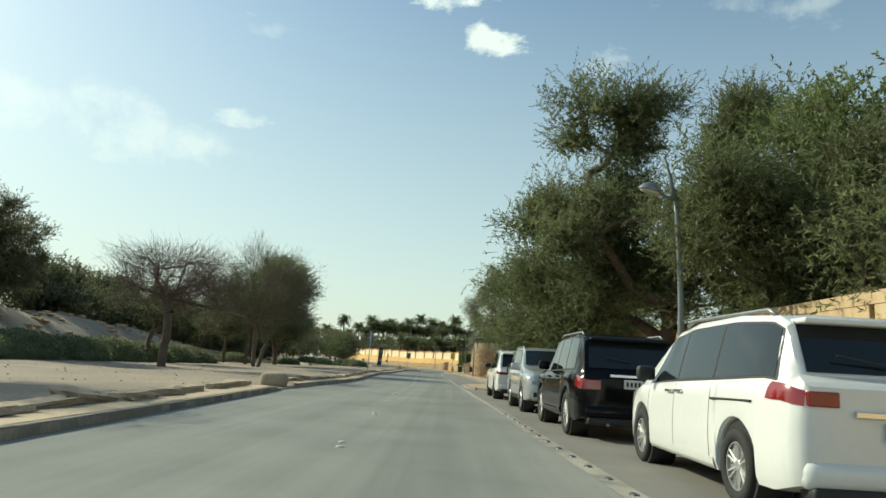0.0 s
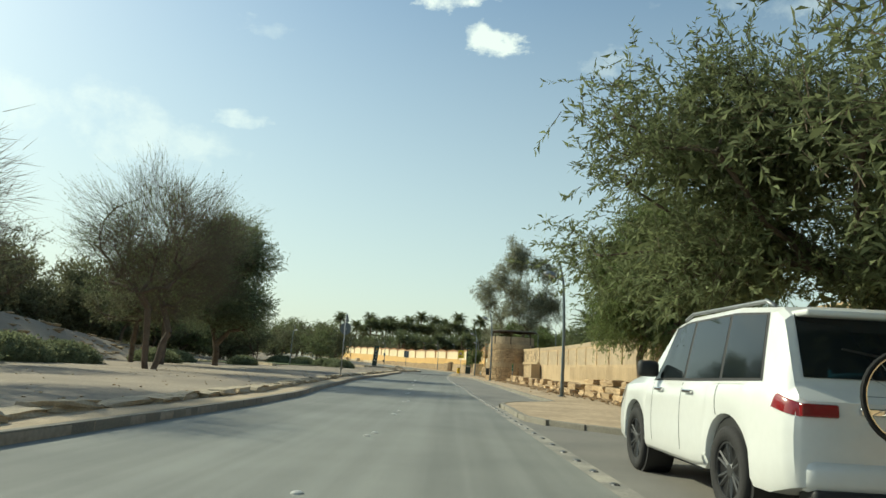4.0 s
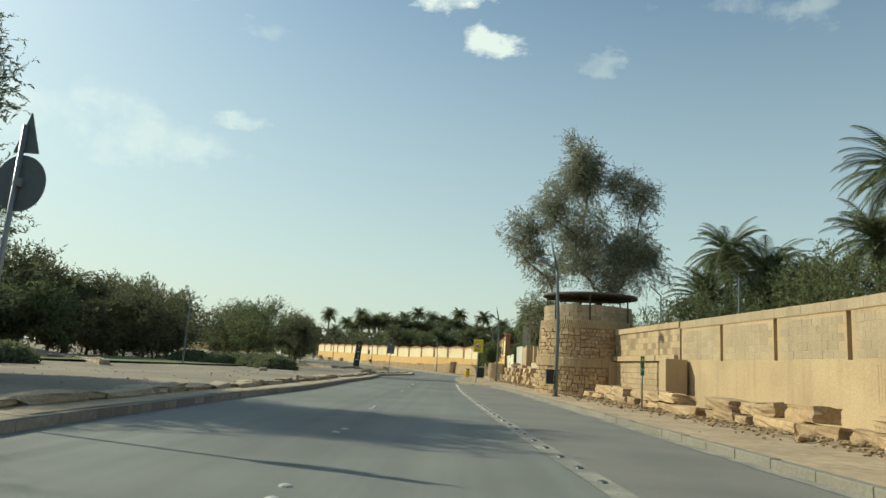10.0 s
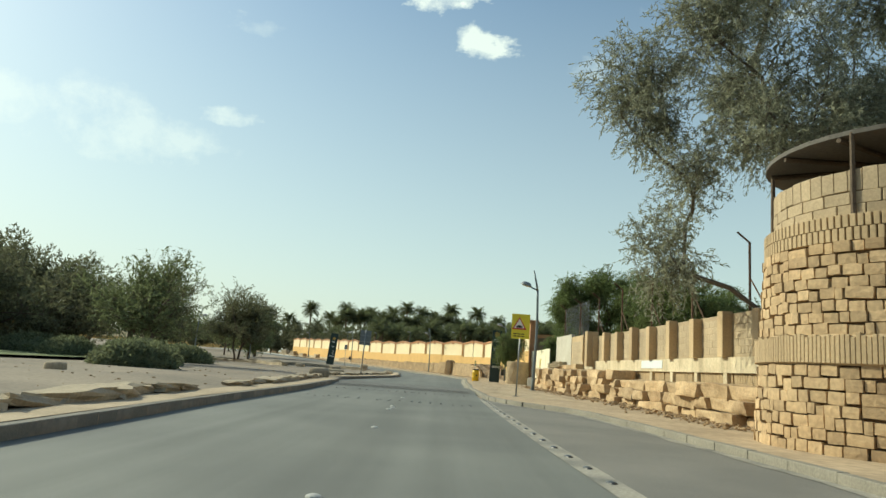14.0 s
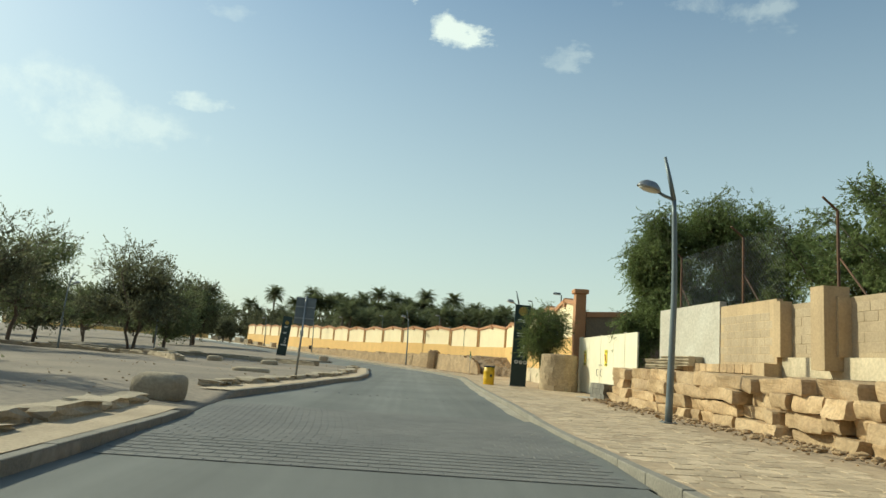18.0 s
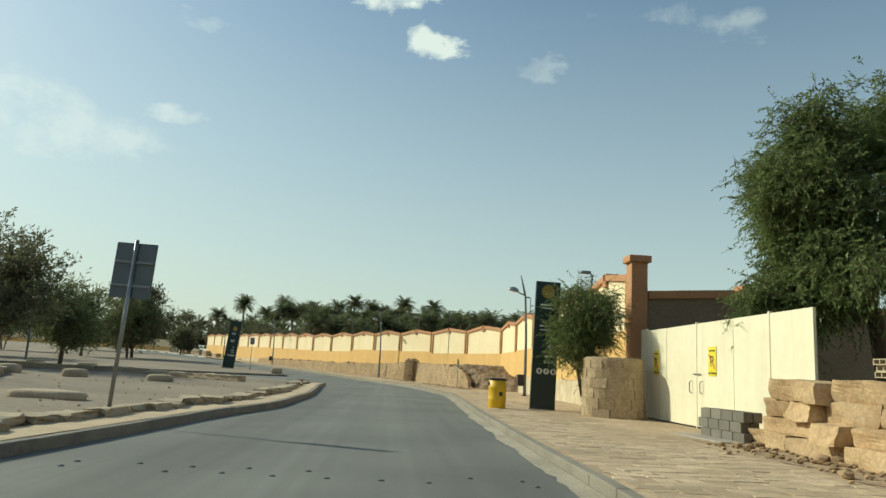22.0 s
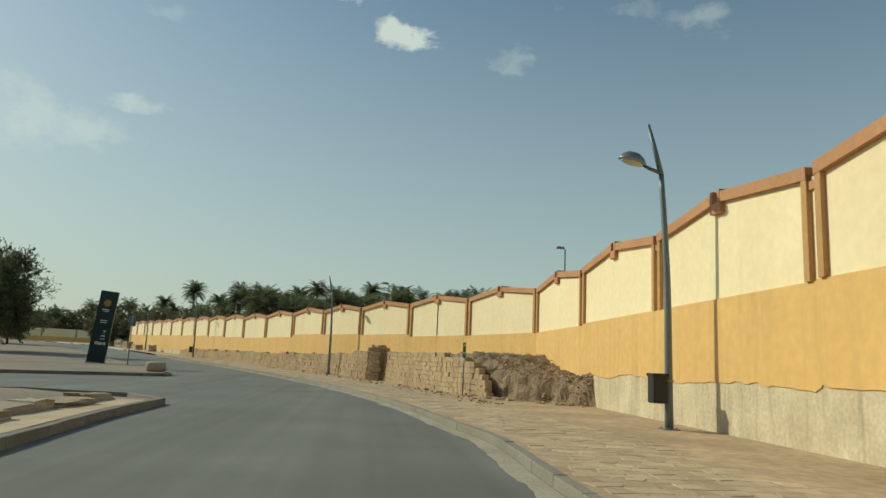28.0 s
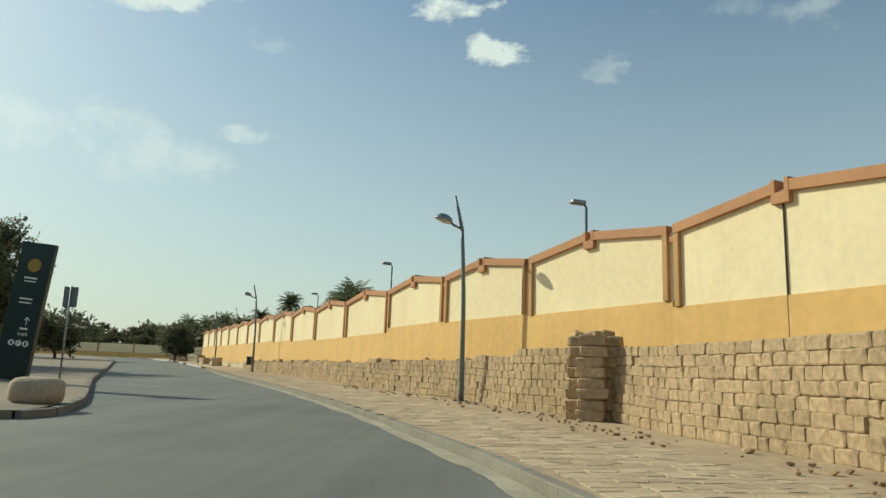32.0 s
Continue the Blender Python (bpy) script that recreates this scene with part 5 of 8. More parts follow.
    for side in (-1, 1):
        patch("sill", axles[0] + wr + 0.12, axles[1] - wr - 0.12, 1.6, 3.2, M_PLASTIC if spec.get("dark_sill") else paint_mat, side, 0.02, 6, 3)
        y = spec["mirror"]
        x, z = surf(y, 8.3)
        b = bmesh.new()
        box(b, 0, -0.06, -0.02, 0.24, 0.08, 0.17, 0.045)
        mi = part("mirror", b, M_PLASTIC if paint_mat is M_WHITEPAINT and spec.get("black_mirror", True) else paint_mat, root, "", True)
        mi.location = (side * (x + 0.02) - (0.24 if side < 0 else 0), y, z)
        # tail lamps and head lamps
        y0, i0, i1, ln = spec["tail"]
        patch("tail_lamp", max(0.006, y0), y0 + ln, i0, i1, M_REDLAMP, side, 0.012, 6, 3, root, 0, -ln * 0.2, "red tail lamp")
        xw, _ = surf(0.02, 6)
        z0, z1 = surf(y0 + 0.02, i0)[1], surf(y0 + 0.02, i1)[1]
        part("tail_lamp", boxed(min(side * xw * 0.66, side * xw * 0.985), -0.02, z0, max(side * xw * 0.66, side * xw * 0.985), 0.03 + y0, z1, 0.012), M_REDLAMP, root, "red tail lamp")
        patch("head_lamp", L - spec["head"], L - 0.02, 6.0, 7.6, M_WHITELAMP, side, 0.012, 6, 3, root, -0.1, 0)
        xh, _ = surf(L - 0.03, 6)
        zh0, zh1 = surf(L - 0.05, 6.0)[1], surf(L - 0.05, 7.6)[1]
        part("head_lamp", boxed(min(side * xh * 0.58, side * xh * 0.97), L - 0.05, zh0, max(side * xh * 0.58, side * xh * 0.97), L + 0.02, zh1, 0.012), M_WHITELAMP, root, "clear head lamp")
        for i, a in enumerate(axles):
            wheel(root, side * (W * 0.985 - 0.115), a, wr, side, rim_mat, spec.get("spokes", 5))
        if spec.get("rails"):
            b = bmesh.new()
            ya, yb = spec["rails"]
            zr = float(np.interp((ya + yb) / 2, tops[:, 0], tops[:, 1]))
            xr = W * float(np.interp((ya + yb) / 2, roofw[:, 0], roofw[:, 1])) * 0.93
            tube(b, [(side * xr, ya, zr - 0.06), (side * xr, ya + 0.15, zr + 0.0), (side * xr, yb - 0.2, zr + 0.008), (side * xr, yb, zr - 0.05)], [0.022, 0.02, 0.02, 0.022], 8)
            part("roof_rail", b, M_GALV, root, "", True)
    if spec.get("slide"):
        for side in (-1, 1):
            bb = bmesh.new()
            tube(bb, [(side * (W - 0.006), 0.66, 0.985), (side * (W - 0.002), 1.2, 0.978), (side * (W - 0.002), 1.6, 0.97)], [0.012] * 3, 6)
            part("slide_rail", bb, M_PLASTIC, root, "black sliding-door rail")
    # a roof spoiler over the tailgate
    y_s, z_s = spec["rear_screen"][1], surf(spec["rear_screen"][1], 13)[1]
    x_s = surf(y_s, 10.5)[0]
    b = bmesh.new()
    box(b, -x_s * 0.93, y_s - 0.20, z_s - 0.035, x_s * 0.93, y_s + 0.16, z_s + 0.02, 0.02)
    part("roof_spoiler", b, paint_mat, root, "", True)
    b = bmesh.new()
    box(b, -W * 0.86, -0.035, spec["floor"] + 0.06, W * 0.86, 0.22, spec["floor"] + 0.32, 0.09)
    part("rear_bumper", b, paint_mat, root, "", True)
    b = bmesh.new()
    box(b, -W * 0.80, -0.05, spec["floor"] - 0.02, W * 0.80, 0.2, spec["floor"] + 0.10, 0.03)
    part("rear_skirt", b, M_PLASTIC, root, "", True)
    b = bmesh.new()
    box(b, -W * 0.80, L - 0.3, spec["floor"] + 0.02, W * 0.80, L + 0.02, spec["floor"] + 0.30, 0.09)
    part("front_bumper", b, paint_mat, root, "", True)
    part("lower_intake", boxed(-W * 0.42, L - 0.1, spec["floor"] + 0.08, W * 0.42, L + 0.03, spec["floor"] + 0.22, 0.02), M_PLASTIC, root)
    for side in (-1, 1):
        part("fog_lamp_recess", boxed(min(side * W * 0.56, side * W * 0.74), L - 0.12, spec["floor"] + 0.12, max(side * W * 0.56, side * W * 0.74), L + 0.026, spec["floor"] + 0.25, 0.02), M_PLASTIC, root)
        # black lining inside the wheel arches
        for a in axles:
            bb = bmesh.new()
            q = wr + 0.06
            tube(bb, [(side * W * 0.60, a, wr + 0.02), (side * W * 0.93, a, wr + 0.02)], [q, q], 28)
            part("arch_lining", bb, M_PLASTIC, root, "black wheel-arch lining")
    part("grille", boxed(-W * 0.5, L - 0.05, spec["floor"] + 0.42, W * 0.5, L + 0.03, spec["floor"] + 0.70, 0.02), M_PLASTIC, root)
    for k in range(5):
        x = -W * 0.42 + k * W * 0.21
        part("grille_bar", boxed(x - 0.03, L + 0.02, spec["floor"] + 0.44, x + 0.03, L + 0.045, spec["floor"] + 0.68, 0.008), M_CHROME, root)
    part("number_plate", boxed(-0.17, -0.035, spec["plate"], 0.17, -0.012, spec["plate"] + 0.16, 0.004), M_PLATE, root, "plain white plate")
    for k in range(4):
        part("plate_bar", boxed(-0.13 + 0.07 * k, -0.040, spec["plate"] + 0.04, -0.09 + 0.07 * k, -0.035, spec["plate"] + 0.12, 0.0), M_PLASTIC, root)
    part("garnish", boxed(-0.42, -0.035, spec["plate"] + 0.19, 0.42, 0.0, spec["plate"] + 0.245, 0.008), M_CHROME, root, "chrome strip")
    if spec.get("wiper", True):
        b = bmesh.new()
        zw = surf(spec["rear_screen"][0] + 0.06, 13)[1]
        tube(b, [(0.0, spec["rear_screen"][0] - 0.0, zw - 0.02), (-0.45, spec["rear_screen"][0] + 0.0, zw + 0.05)], [0.012, 0.008], 5)
        part("rear_wiper", b, M_PLASTIC, root)
    for x in (-W * 0.5, W * 0.5):
        b = bmesh.new()
        tube(b, [(x * 0.9, 0.12, spec["floor"] + 0.0), (x * 0.9, -0.07, spec["floor"] - 0.01)], [0.03, 0.03], 8)
        part("exhaust_pipe", b, M_GALV, root)
    part("underbody", boxed(-W * 0.72, axles[0] - 0.6, 0.24, W * 0.72, axles[1] + 0.5, 0.42, 0.02), M_PLASTIC, root)
    return root


MPV = dict(L=5.1, W=1.98, floor=0.24, r=0.355, axles=(1.05, 4.11), plate=0.72,
           top=[(0, 1.08), (0.05, 1.12), (0.16, 1.17), (0.42, 1.62), (0.62, 1.70), (1.4, 1.75), (2.6, 1.74), (3.2, 1.66), (4.1, 1.18), (4.3, 1.12), (4.8, 0.98), (5.02, 0.80), (5.1, 0.66)],
           belt=[(0, 1.05), (0.2, 1.11), (0.5, 1.13), (1.2, 1.10), (3.2, 1.03), (4.1, 1.0), (4.7, 0.88), (5.1, 0.6)],
           plan=[(0, 0.80), (0.03, 0.86), (0.1, 0.92), (0.25, 0.96), (0.8, 1.0), (4.0, 1.0), (4.6, 0.96), (4.9, 0.87), (5.04, 0.76), (5.1, 0.64)],
           roofw=[(0, 0.82), (0.4, 0.76), (1.2, 0.77), (3.0, 0.75), (4.1, 0.82), (5.1, 0.58)],
           windows=[(0.36, 1.60, 0.10, 0.0), (1.66, 2.70, 0.0, 0.0), (2.76, 3.74, 0.0, -0.42)], screen=(3.28, 4.06), rear_screen=(0.17, 0.44), slide=True, pane_top=9.86, seams=(1.65, 2.75, 3.72), handles=(2.58, 2.90), mirror=3.62, tail=(0.02, 6.2, 7.9, 0.42), head=0.62, spokes=6, rails=(0.7, 3.0))
SUVB = dict(L=5.14, W=2.0, floor=0.30, r=0.40, axles=(1.12, 4.19), plate=0.92,
            top=[(0, 1.08), (0.06, 1.14), (0.14, 1.22), (0.36, 1.78), (0.5, 1.86), (1.2, 1.93), (2.6, 1.92), (3.0, 1.86), (3.7, 1.30), (3.9, 1.25), (4.7, 1.20), (4.98, 1.14), (5.1, 1.02), (5.14, 0.85)],
            belt=[(0, 1.06), (0.4, 1.20), (2.0, 1.16), (3.6, 1.14), (4.7, 1.08), (5.14, 0.7)],
            plan=[(0, 0.84), (0.03, 0.90), (0.1, 0.95), (0.25, 0.98), (0.8, 1.0), (4.5, 1.0), (4.9, 0.96), (5.08, 0.90), (5.14, 0.82)],
            roofw=[(0, 0.86), (0.4, 0.80), (1.2, 0.80), (2.8, 0.78), (3.7, 0.86), (5.14, 0.76)],
            windows=[(0.55, 1.35, 0.14, 0.05), (1.42, 2.32, 0.05, 0.0), (2.38, 3.38, 0.0, -0.45)], screen=(3.06, 3.66), rear_screen=(0.155, 0.37), seams=(1.38, 2.35, 3.35), handles=(2.15, 3.1), mirror=3.25, tail=(0.0, 5.6, 7.6, 0.30), head=0.45, spokes=9, rails=(0.7, 2.9))
SUVC = dict(L=4.78, W=1.89, floor=0.32, r=0.385, axles=(1.05, 3.84), plate=0.86, dark_sill=True, black_mirror=False,
            top=[(0, 1.06), (0.06, 1.12), (0.14, 1.18), (0.34, 1.72), (0.48, 1.80), (1.2, 1.86), (2.4, 1.85), (2.75, 1.79), (3.35, 1.28), (3.55, 1.22), (4.2, 1.16), (4.5, 1.11), (4.68, 1.04), (4.75, 0.96), (4.78, 0.82)],
            belt=[(0, 1.04), (0.4, 1.16), (2.0, 1.12), (3.3, 1.11), (4.3, 1.05), (4.7, 0.96), (4.78, 0.76)],
            plan=[(0, 0.84), (0.03, 0.90), (0.1, 0.95), (0.25, 0.98), (0.8, 1.0), (4.1, 1.0), (4.5, 0.965), (4.68, 0.90), (4.75, 0.83), (4.78, 0.76)],
            roofw=[(0, 0.85), (0.4, 0.78), (1.2, 0.79), (2.6, 0.77), (3.35, 0.86), (4.78, 0.72)],
            windows=[(0.52, 1.22, 0.12, 0.03), (1.28, 2.14, 0.03, 0.0), (2.2, 3.1, 0.0, -0.40)], screen=(2.80, 3.31), rear_screen=(0.155, 0.35), seams=(1.25, 2.17, 3.08), handles=(1.95, 2.85), mirror=2.98, tail=(0.0, 5.6, 7.6, 0.22), head=0.5, spokes=6, rails=(0.7, 2.6))
SUVD = dict(L=4.95, W=1.98, floor=0.32, r=0.39, axles=(1.08, 3.93), plate=0.78,
            top=[(0, 1.06), (0.06, 1.12), (0.12, 1.18), (0.30, 1.74), (0.44, 1.82), (1.2, 1.88), (2.5, 1.87), (2.85, 1.81), (3.5, 1.30), (3.7, 1.25), (4.45, 1.17), (4.78, 1.08), (4.9, 0.9), (4.95, 0.75)],
            belt=[(0, 1.04), (0.4, 1.17), (2.0, 1.13), (3.45, 1.12), (4.45, 1.06), (4.95, 0.7)],
            plan=[(0, 0.85), (0.03, 0.91), (0.1, 0.95), (0.25, 0.98), (0.8, 1.0), (4.3, 1.0), (4.7, 0.96), (4.88, 0.90), (4.95, 0.80)],
            roofw=[(0, 0.86), (0.4, 0.80), (1.2, 0.80), (2.7, 0.78), (3.5, 0.86), (4.95, 0.74)],
            windows=[(0.50, 1.25, 0.10, 0.03), (1.31, 2.2, 0.03, 0.0), (2.26, 3.2, 0.0, -0.42)], screen=(2.90, 3.46), rear_screen=(0.135, 0.31), seams=(1.28, 2.23, 3.18), handles=(2.0, 2.92), mirror=3.08, tail=(0.0, 6.2, 7.7, 0.25), head=0.5, spokes=6, rails=(0.6, 2.7))
MPV["top"] = [(a, z * 1.065) for a, z in MPV["top"]]
MPV["belt"] = [(a, z * 1.05) for a, z in MPV["belt"]]
car("white_van", "white people carrier with tinted windows parked in the bay", (4.42, 6.53, 0.004), radians(1.6), MPV, M_WHITEPAINT, M_RIM)
car("black_car", "glossy black large off-roader parked in the bay", (3.86, 13.1, 0.004), radians(1.6), SUVB, M_BLACKPAINT, M_RIM)
car("silver_car", "dusty silver off-roader parked facing oncoming traffic", (3.45, 24.62, 0.004), radians(181.6), SUVC, M_SILVERPAINT, M_RIM)
car("white_car", "white off-roader carrying a bicycle on its tailgate", (3.30, 27.1, 0.004), radians(1.6), SUVD, M_WHITEPAINT, M_RIMDARK)


# ---- stones ----
def rock_mesh(name, mat, seed, rough=0.16, cuts=2, flat=1.0):
    """A broken block of unit size with uneven faces."""
    bm = bmesh.new()
    bmesh.ops.create_cube(bm, size=1)
    bmesh.ops.subdivide_edges(bm, edges=bm.edges, cuts=cuts, use_grid_fill=True)
    for v in bm.verts:
        s = Vector((seed * 7.3, seed * 3.1, 0))
        c = v.co.copy()
        c *= 1 - 0.10 * (c.length - 0.5)
        v.co = c + Vector((noise.noise(c * 2.1 + s), noise.noise(c * 2.1 + s + Vector((5, 0, 0))), noise.noise(c * 2.1 + s + Vector((0, 5, 0))))) * rough + Vector((noise.noise(c * 5.3 + s), noise.noise(c * 5.3 + s + Vector((9, 0, 0))), noise.noise(c * 5.3 + s + Vector((0, 9, 0))))) * rough * 0.7
    return mesh_of(name, bm, mat, False)


BLOCKS = [rock_mesh("limestone_block", M_LIME, i, 0.085, 3) for i in range(8)]
PALE_BLOCKS = [rock_mesh("pale_block", M_PALE, 40 + i, 0.15) for i in range(6)]
BOULDERS = [rock_mesh("boulder", M_LIME, 20 + i, 0.22, 3) for i in range(3)]


def stack(name, label, line, y0, y1, courses, length, height, depth, seed):
    """Courses of rough blocks stepped back, along a line."""
    rng = np.random.default_rng(seed)
    root = thing(name, label, "stone wall")
    z = 0.08
    for c in range(courses):
        y = y0 + rng.uniform(0, 0.5)
        h = height * rng.uniform(0.9, 1.1)
        while y < y1:
            L = length * rng.uniform(0.55, 1.45)
            if y + L > y1 + 0.4:
                break
            if c < courses - 1 or rng.random() > 0.25:
                x = float(at_y(line, y + L / 2)) + c * depth * 0.36 + depth / 2 + rng.normal() * 0.11
                hh = h * rng.uniform(0.85, 1.2)
                d = float(at_y(line, y + L)) - float(at_y(line, y))
                shared("limestone_block", BLOCKS[int(rng.integers(8))], root, (x, y + L / 2, z + h / 2), (rng.normal() * 0.03, rng.normal() * 0.03, -math.atan2(d, L) + rng.normal() * 0.05), (depth * rng.uniform(0.9, 1.15), L * 0.97, hh * 0.93))
            y += L + rng.uniform(0, 0.04)
        z += h
    return root


STONE_S = [(7.3, 34), (6.9, 46), (6.5, 52), (5.9, 58), (5.8, 67), (5.2, 76), (4.9, 87)]
STONE_N = [(4.5, 93), (4.4, 98), (4.4, 104), (4.1, 110), (3.95, 116), (3.9, 120), (3.9, 126)]
stack("dry_stone_ledge", "rough limestone blocks stacked along the foot of the block wall", STONE_S, 34, 57, 3, 1.1, 0.30, 0.55, 1)
stack("dry_stone_ledge", "two courses of rough limestone blocks below the block wall", STONE_S, 57, 88, 2, 1.3, 0.28, 0.6, 2)


def slab_mesh(seed, L, D, H):
    """A quarried slab with broken, uneven sides and blunt arrises."""
    bm = bmesh.new()
    bmesh.ops.create_cube(bm, size=1)
    bmesh.ops.subdivide_edges(bm, edges=bm.edges, cuts=5, use_grid_fill=True)
    s = Vector((seed * 5.1, seed * 2.7, seed))
    for v in bm.verts:
        c = v.co
        edge = sum(abs(q) > 0.49 for q in c)
        p = Vector((c.x * D, c.y * L, c.z * H))
        p *= (1, 1, 0.975, 0.95)[edge]
        p.x += 0.16 * noise.noise(Vector((p.y * 1.1, p.z * 2.0, 3)) + s) + 0.05 * noise.noise(p * 5 + s)
        p.y += 0.10 * noise.noise(Vector((p.x * 1.6, 0, p.z * 2)) + s)
        p.z += 0.05 * noise.noise(Vector((p.x * 1.2, p.y * 1.2, 0)) + s) + 0.025 * noise.noise(p * 6 + s)
        v.co = p
    return mesh_of("limestone_slab", bm, M_LIME, False)


def slab_heap(label, line, y0, y1, courses, seed):
    """Thick slabs laid dry in uneven courses with a nearly upright front."""
    rng = np.random.default_rng(seed)
    root = thing("dry_stone_ledge", label, "stone wall")
    shapes = [(slab_mesh(seed * 20 + k, *size), size) for k, size in enumerate(((0.75, 0.85, 0.32), (1.0, 0.9, 0.30), (1.3, 0.9, 0.36), (1.6, 0.95, 0.33), (1.9, 0.95, 0.29), (0.6, 0.8, 0.30)))]
    z = 0.06
    for c in range(courses):
        y = y0 + rng.uniform(0, 0.7)
        h = 0.31
        while True:
            me, (L, D, H) = shapes[int(rng.integers(6)) if c < courses - 1 else int(rng.integers(2, 5))]
            if y + L > y1 + 0.3:
                break
            x = float(at_y(line, y + L / 2)) + 0.07 * c + D / 2 + rng.uniform(-0.2, 0.26)
            turn = -math.atan2(float(at_y(line, y + L)) - float(at_y(line, y)), L)
            shared("limestone_slab", me, root, (x, y + L / 2, z + h / 2), (rng.normal() * 0.015, rng.normal() * 0.02, turn + rng.normal() * 0.05 + (math.pi if rng.random() < 0.5 else 0)), (1, 1, rng.uniform(0.94, 1.06)))
            y += L + rng.uniform(0.0, 0.10)
        z += h
    return root


slab_heap("long flat limestone slabs stacked below the pier wall", STONE_N, 93.5, 106, 3, 3)
slab_heap("heap of thick flat limestone slabs laid dry below the pier wall", STONE_N, 106, 125.4, 4, 4)

# loose rubble along the foot of the ledges
rng = np.random.default_rng(9)
vs, fs = [], []
bm = bmesh.new()
bmesh.ops.create_icosphere(bm, subdivisions=1, radius=0.5)
for v in bm.verts:
    v.co *= 1 + 0.55 * noise.noise(v.co * 2.3 + Vector((4, 1, 7)))
base = np.array([v.co[:] for v in bm.verts])
bf = [tuple(v.index for v in f.verts) for f in bm.faces]
bm.free()
spots = [(STONE_S, 38, 88, 2200, 0.1, 0.6), (STONE_N, 93, 125, 1300, 0.1, 0.5), ([(2.4, 155), (1.9, 160), (0.3, 168), (-1.2, 174), (-3.7, 180), (-9, 190)], 155, 189, 260, 0.0, 0.55)]
for line, ya, yb, n, o0, sp in spots:
    for k in range(n):
        y = rng.uniform(ya, yb)
        x = float(at_y(line, y)) + o0 - abs(rng.normal()) * sp
        s = rng.uniform(0.03, 0.10) * (2.2 if rng.random() < 0.05 else 1)
        a = rng.uniform(0, 6.28)
        R = np.array([[math.cos(a), -math.sin(a), 0], [math.sin(a), math.cos(a), 0], [0, 0, 1]])
        vs.append((base * np.array([s, s * 1.4, s * 0.7])) @ R.T + np.array([x, y, 0.13 + s * 0.2]))
        fs += [tuple(i + len(base) * (len(vs) - 1) for i in f) for f in bf]
me = np_mesh("rubble", np.concatenate(vs), fs, M_LIMEJ)
tagged(new("rubble", me), "small broken limestone pieces scattered along the wall foot", "rubble", "", "stuff")
# raked earth along the wall foot
for line, ya, yb in ((STONE_S, 36, 88), (STONE_N, 93, 126)):
    yy = np.arange(ya, yb, 0.2)
    a = line_at(line, yy) - [0.75, 0] + np.stack([[0.4 * noise.noise((q * 0.6, 0, 2)) + 0.2 * noise.noise((q * 2.3, 0, 6)) for q in yy], 0 * yy], 1)
    strip("earth_verge", a, line_at(line, yy) + [1.5, 0], 0.128, M_VERGE, "strip of brown earth and litter along the stones")


# ---- block wall east of the road ----
RW = [(9.3, -30), (8.8, 20), (8.2, 60), (7.95, 72), (7.0, 81)]


def slab_pieces(root, name, p0, p1, z0, z1, bl, bh, mat, skin, rng, jitter=0.006, gap=0.012):
    """Facing blocks of bl x bh between two plan points, each an object; the face looks to the west (left of p0->p1)."""
    p0, p1 = Vector((*p0, 0)), Vector((*p1, 0))
    L = (p1 - p0).length
    ang = math.atan2(p1.y - p0.y, p1.x - p0.x)
    rows = max(1, int(round((z1 - z0) / bh)))
    h = (z1 - z0) / rows
    bm = bmesh.new()
    box(bm, -bl / 2 + gap / 2, -0.03, -h / 2 + gap / 2, bl / 2 - gap / 2, 0.03, h / 2 - gap / 2, 0.008)
    me = mesh_of(name, bm, mat)
    for r in range(rows):
        s = bl / 2 if r % 2 else bl
        while s + bl / 2 <= L + 0.01:
            q = p0 + (p1 - p0) * (s / L)
            nrm = Vector((-math.sin(ang), math.cos(ang), 0))
            q = q + nrm * (skin + rng.normal() * jitter)
            shared(name, me, root, (q.x, q.y, z0 + h * (r + 0.5)), (0, 0, ang))
            s += bl


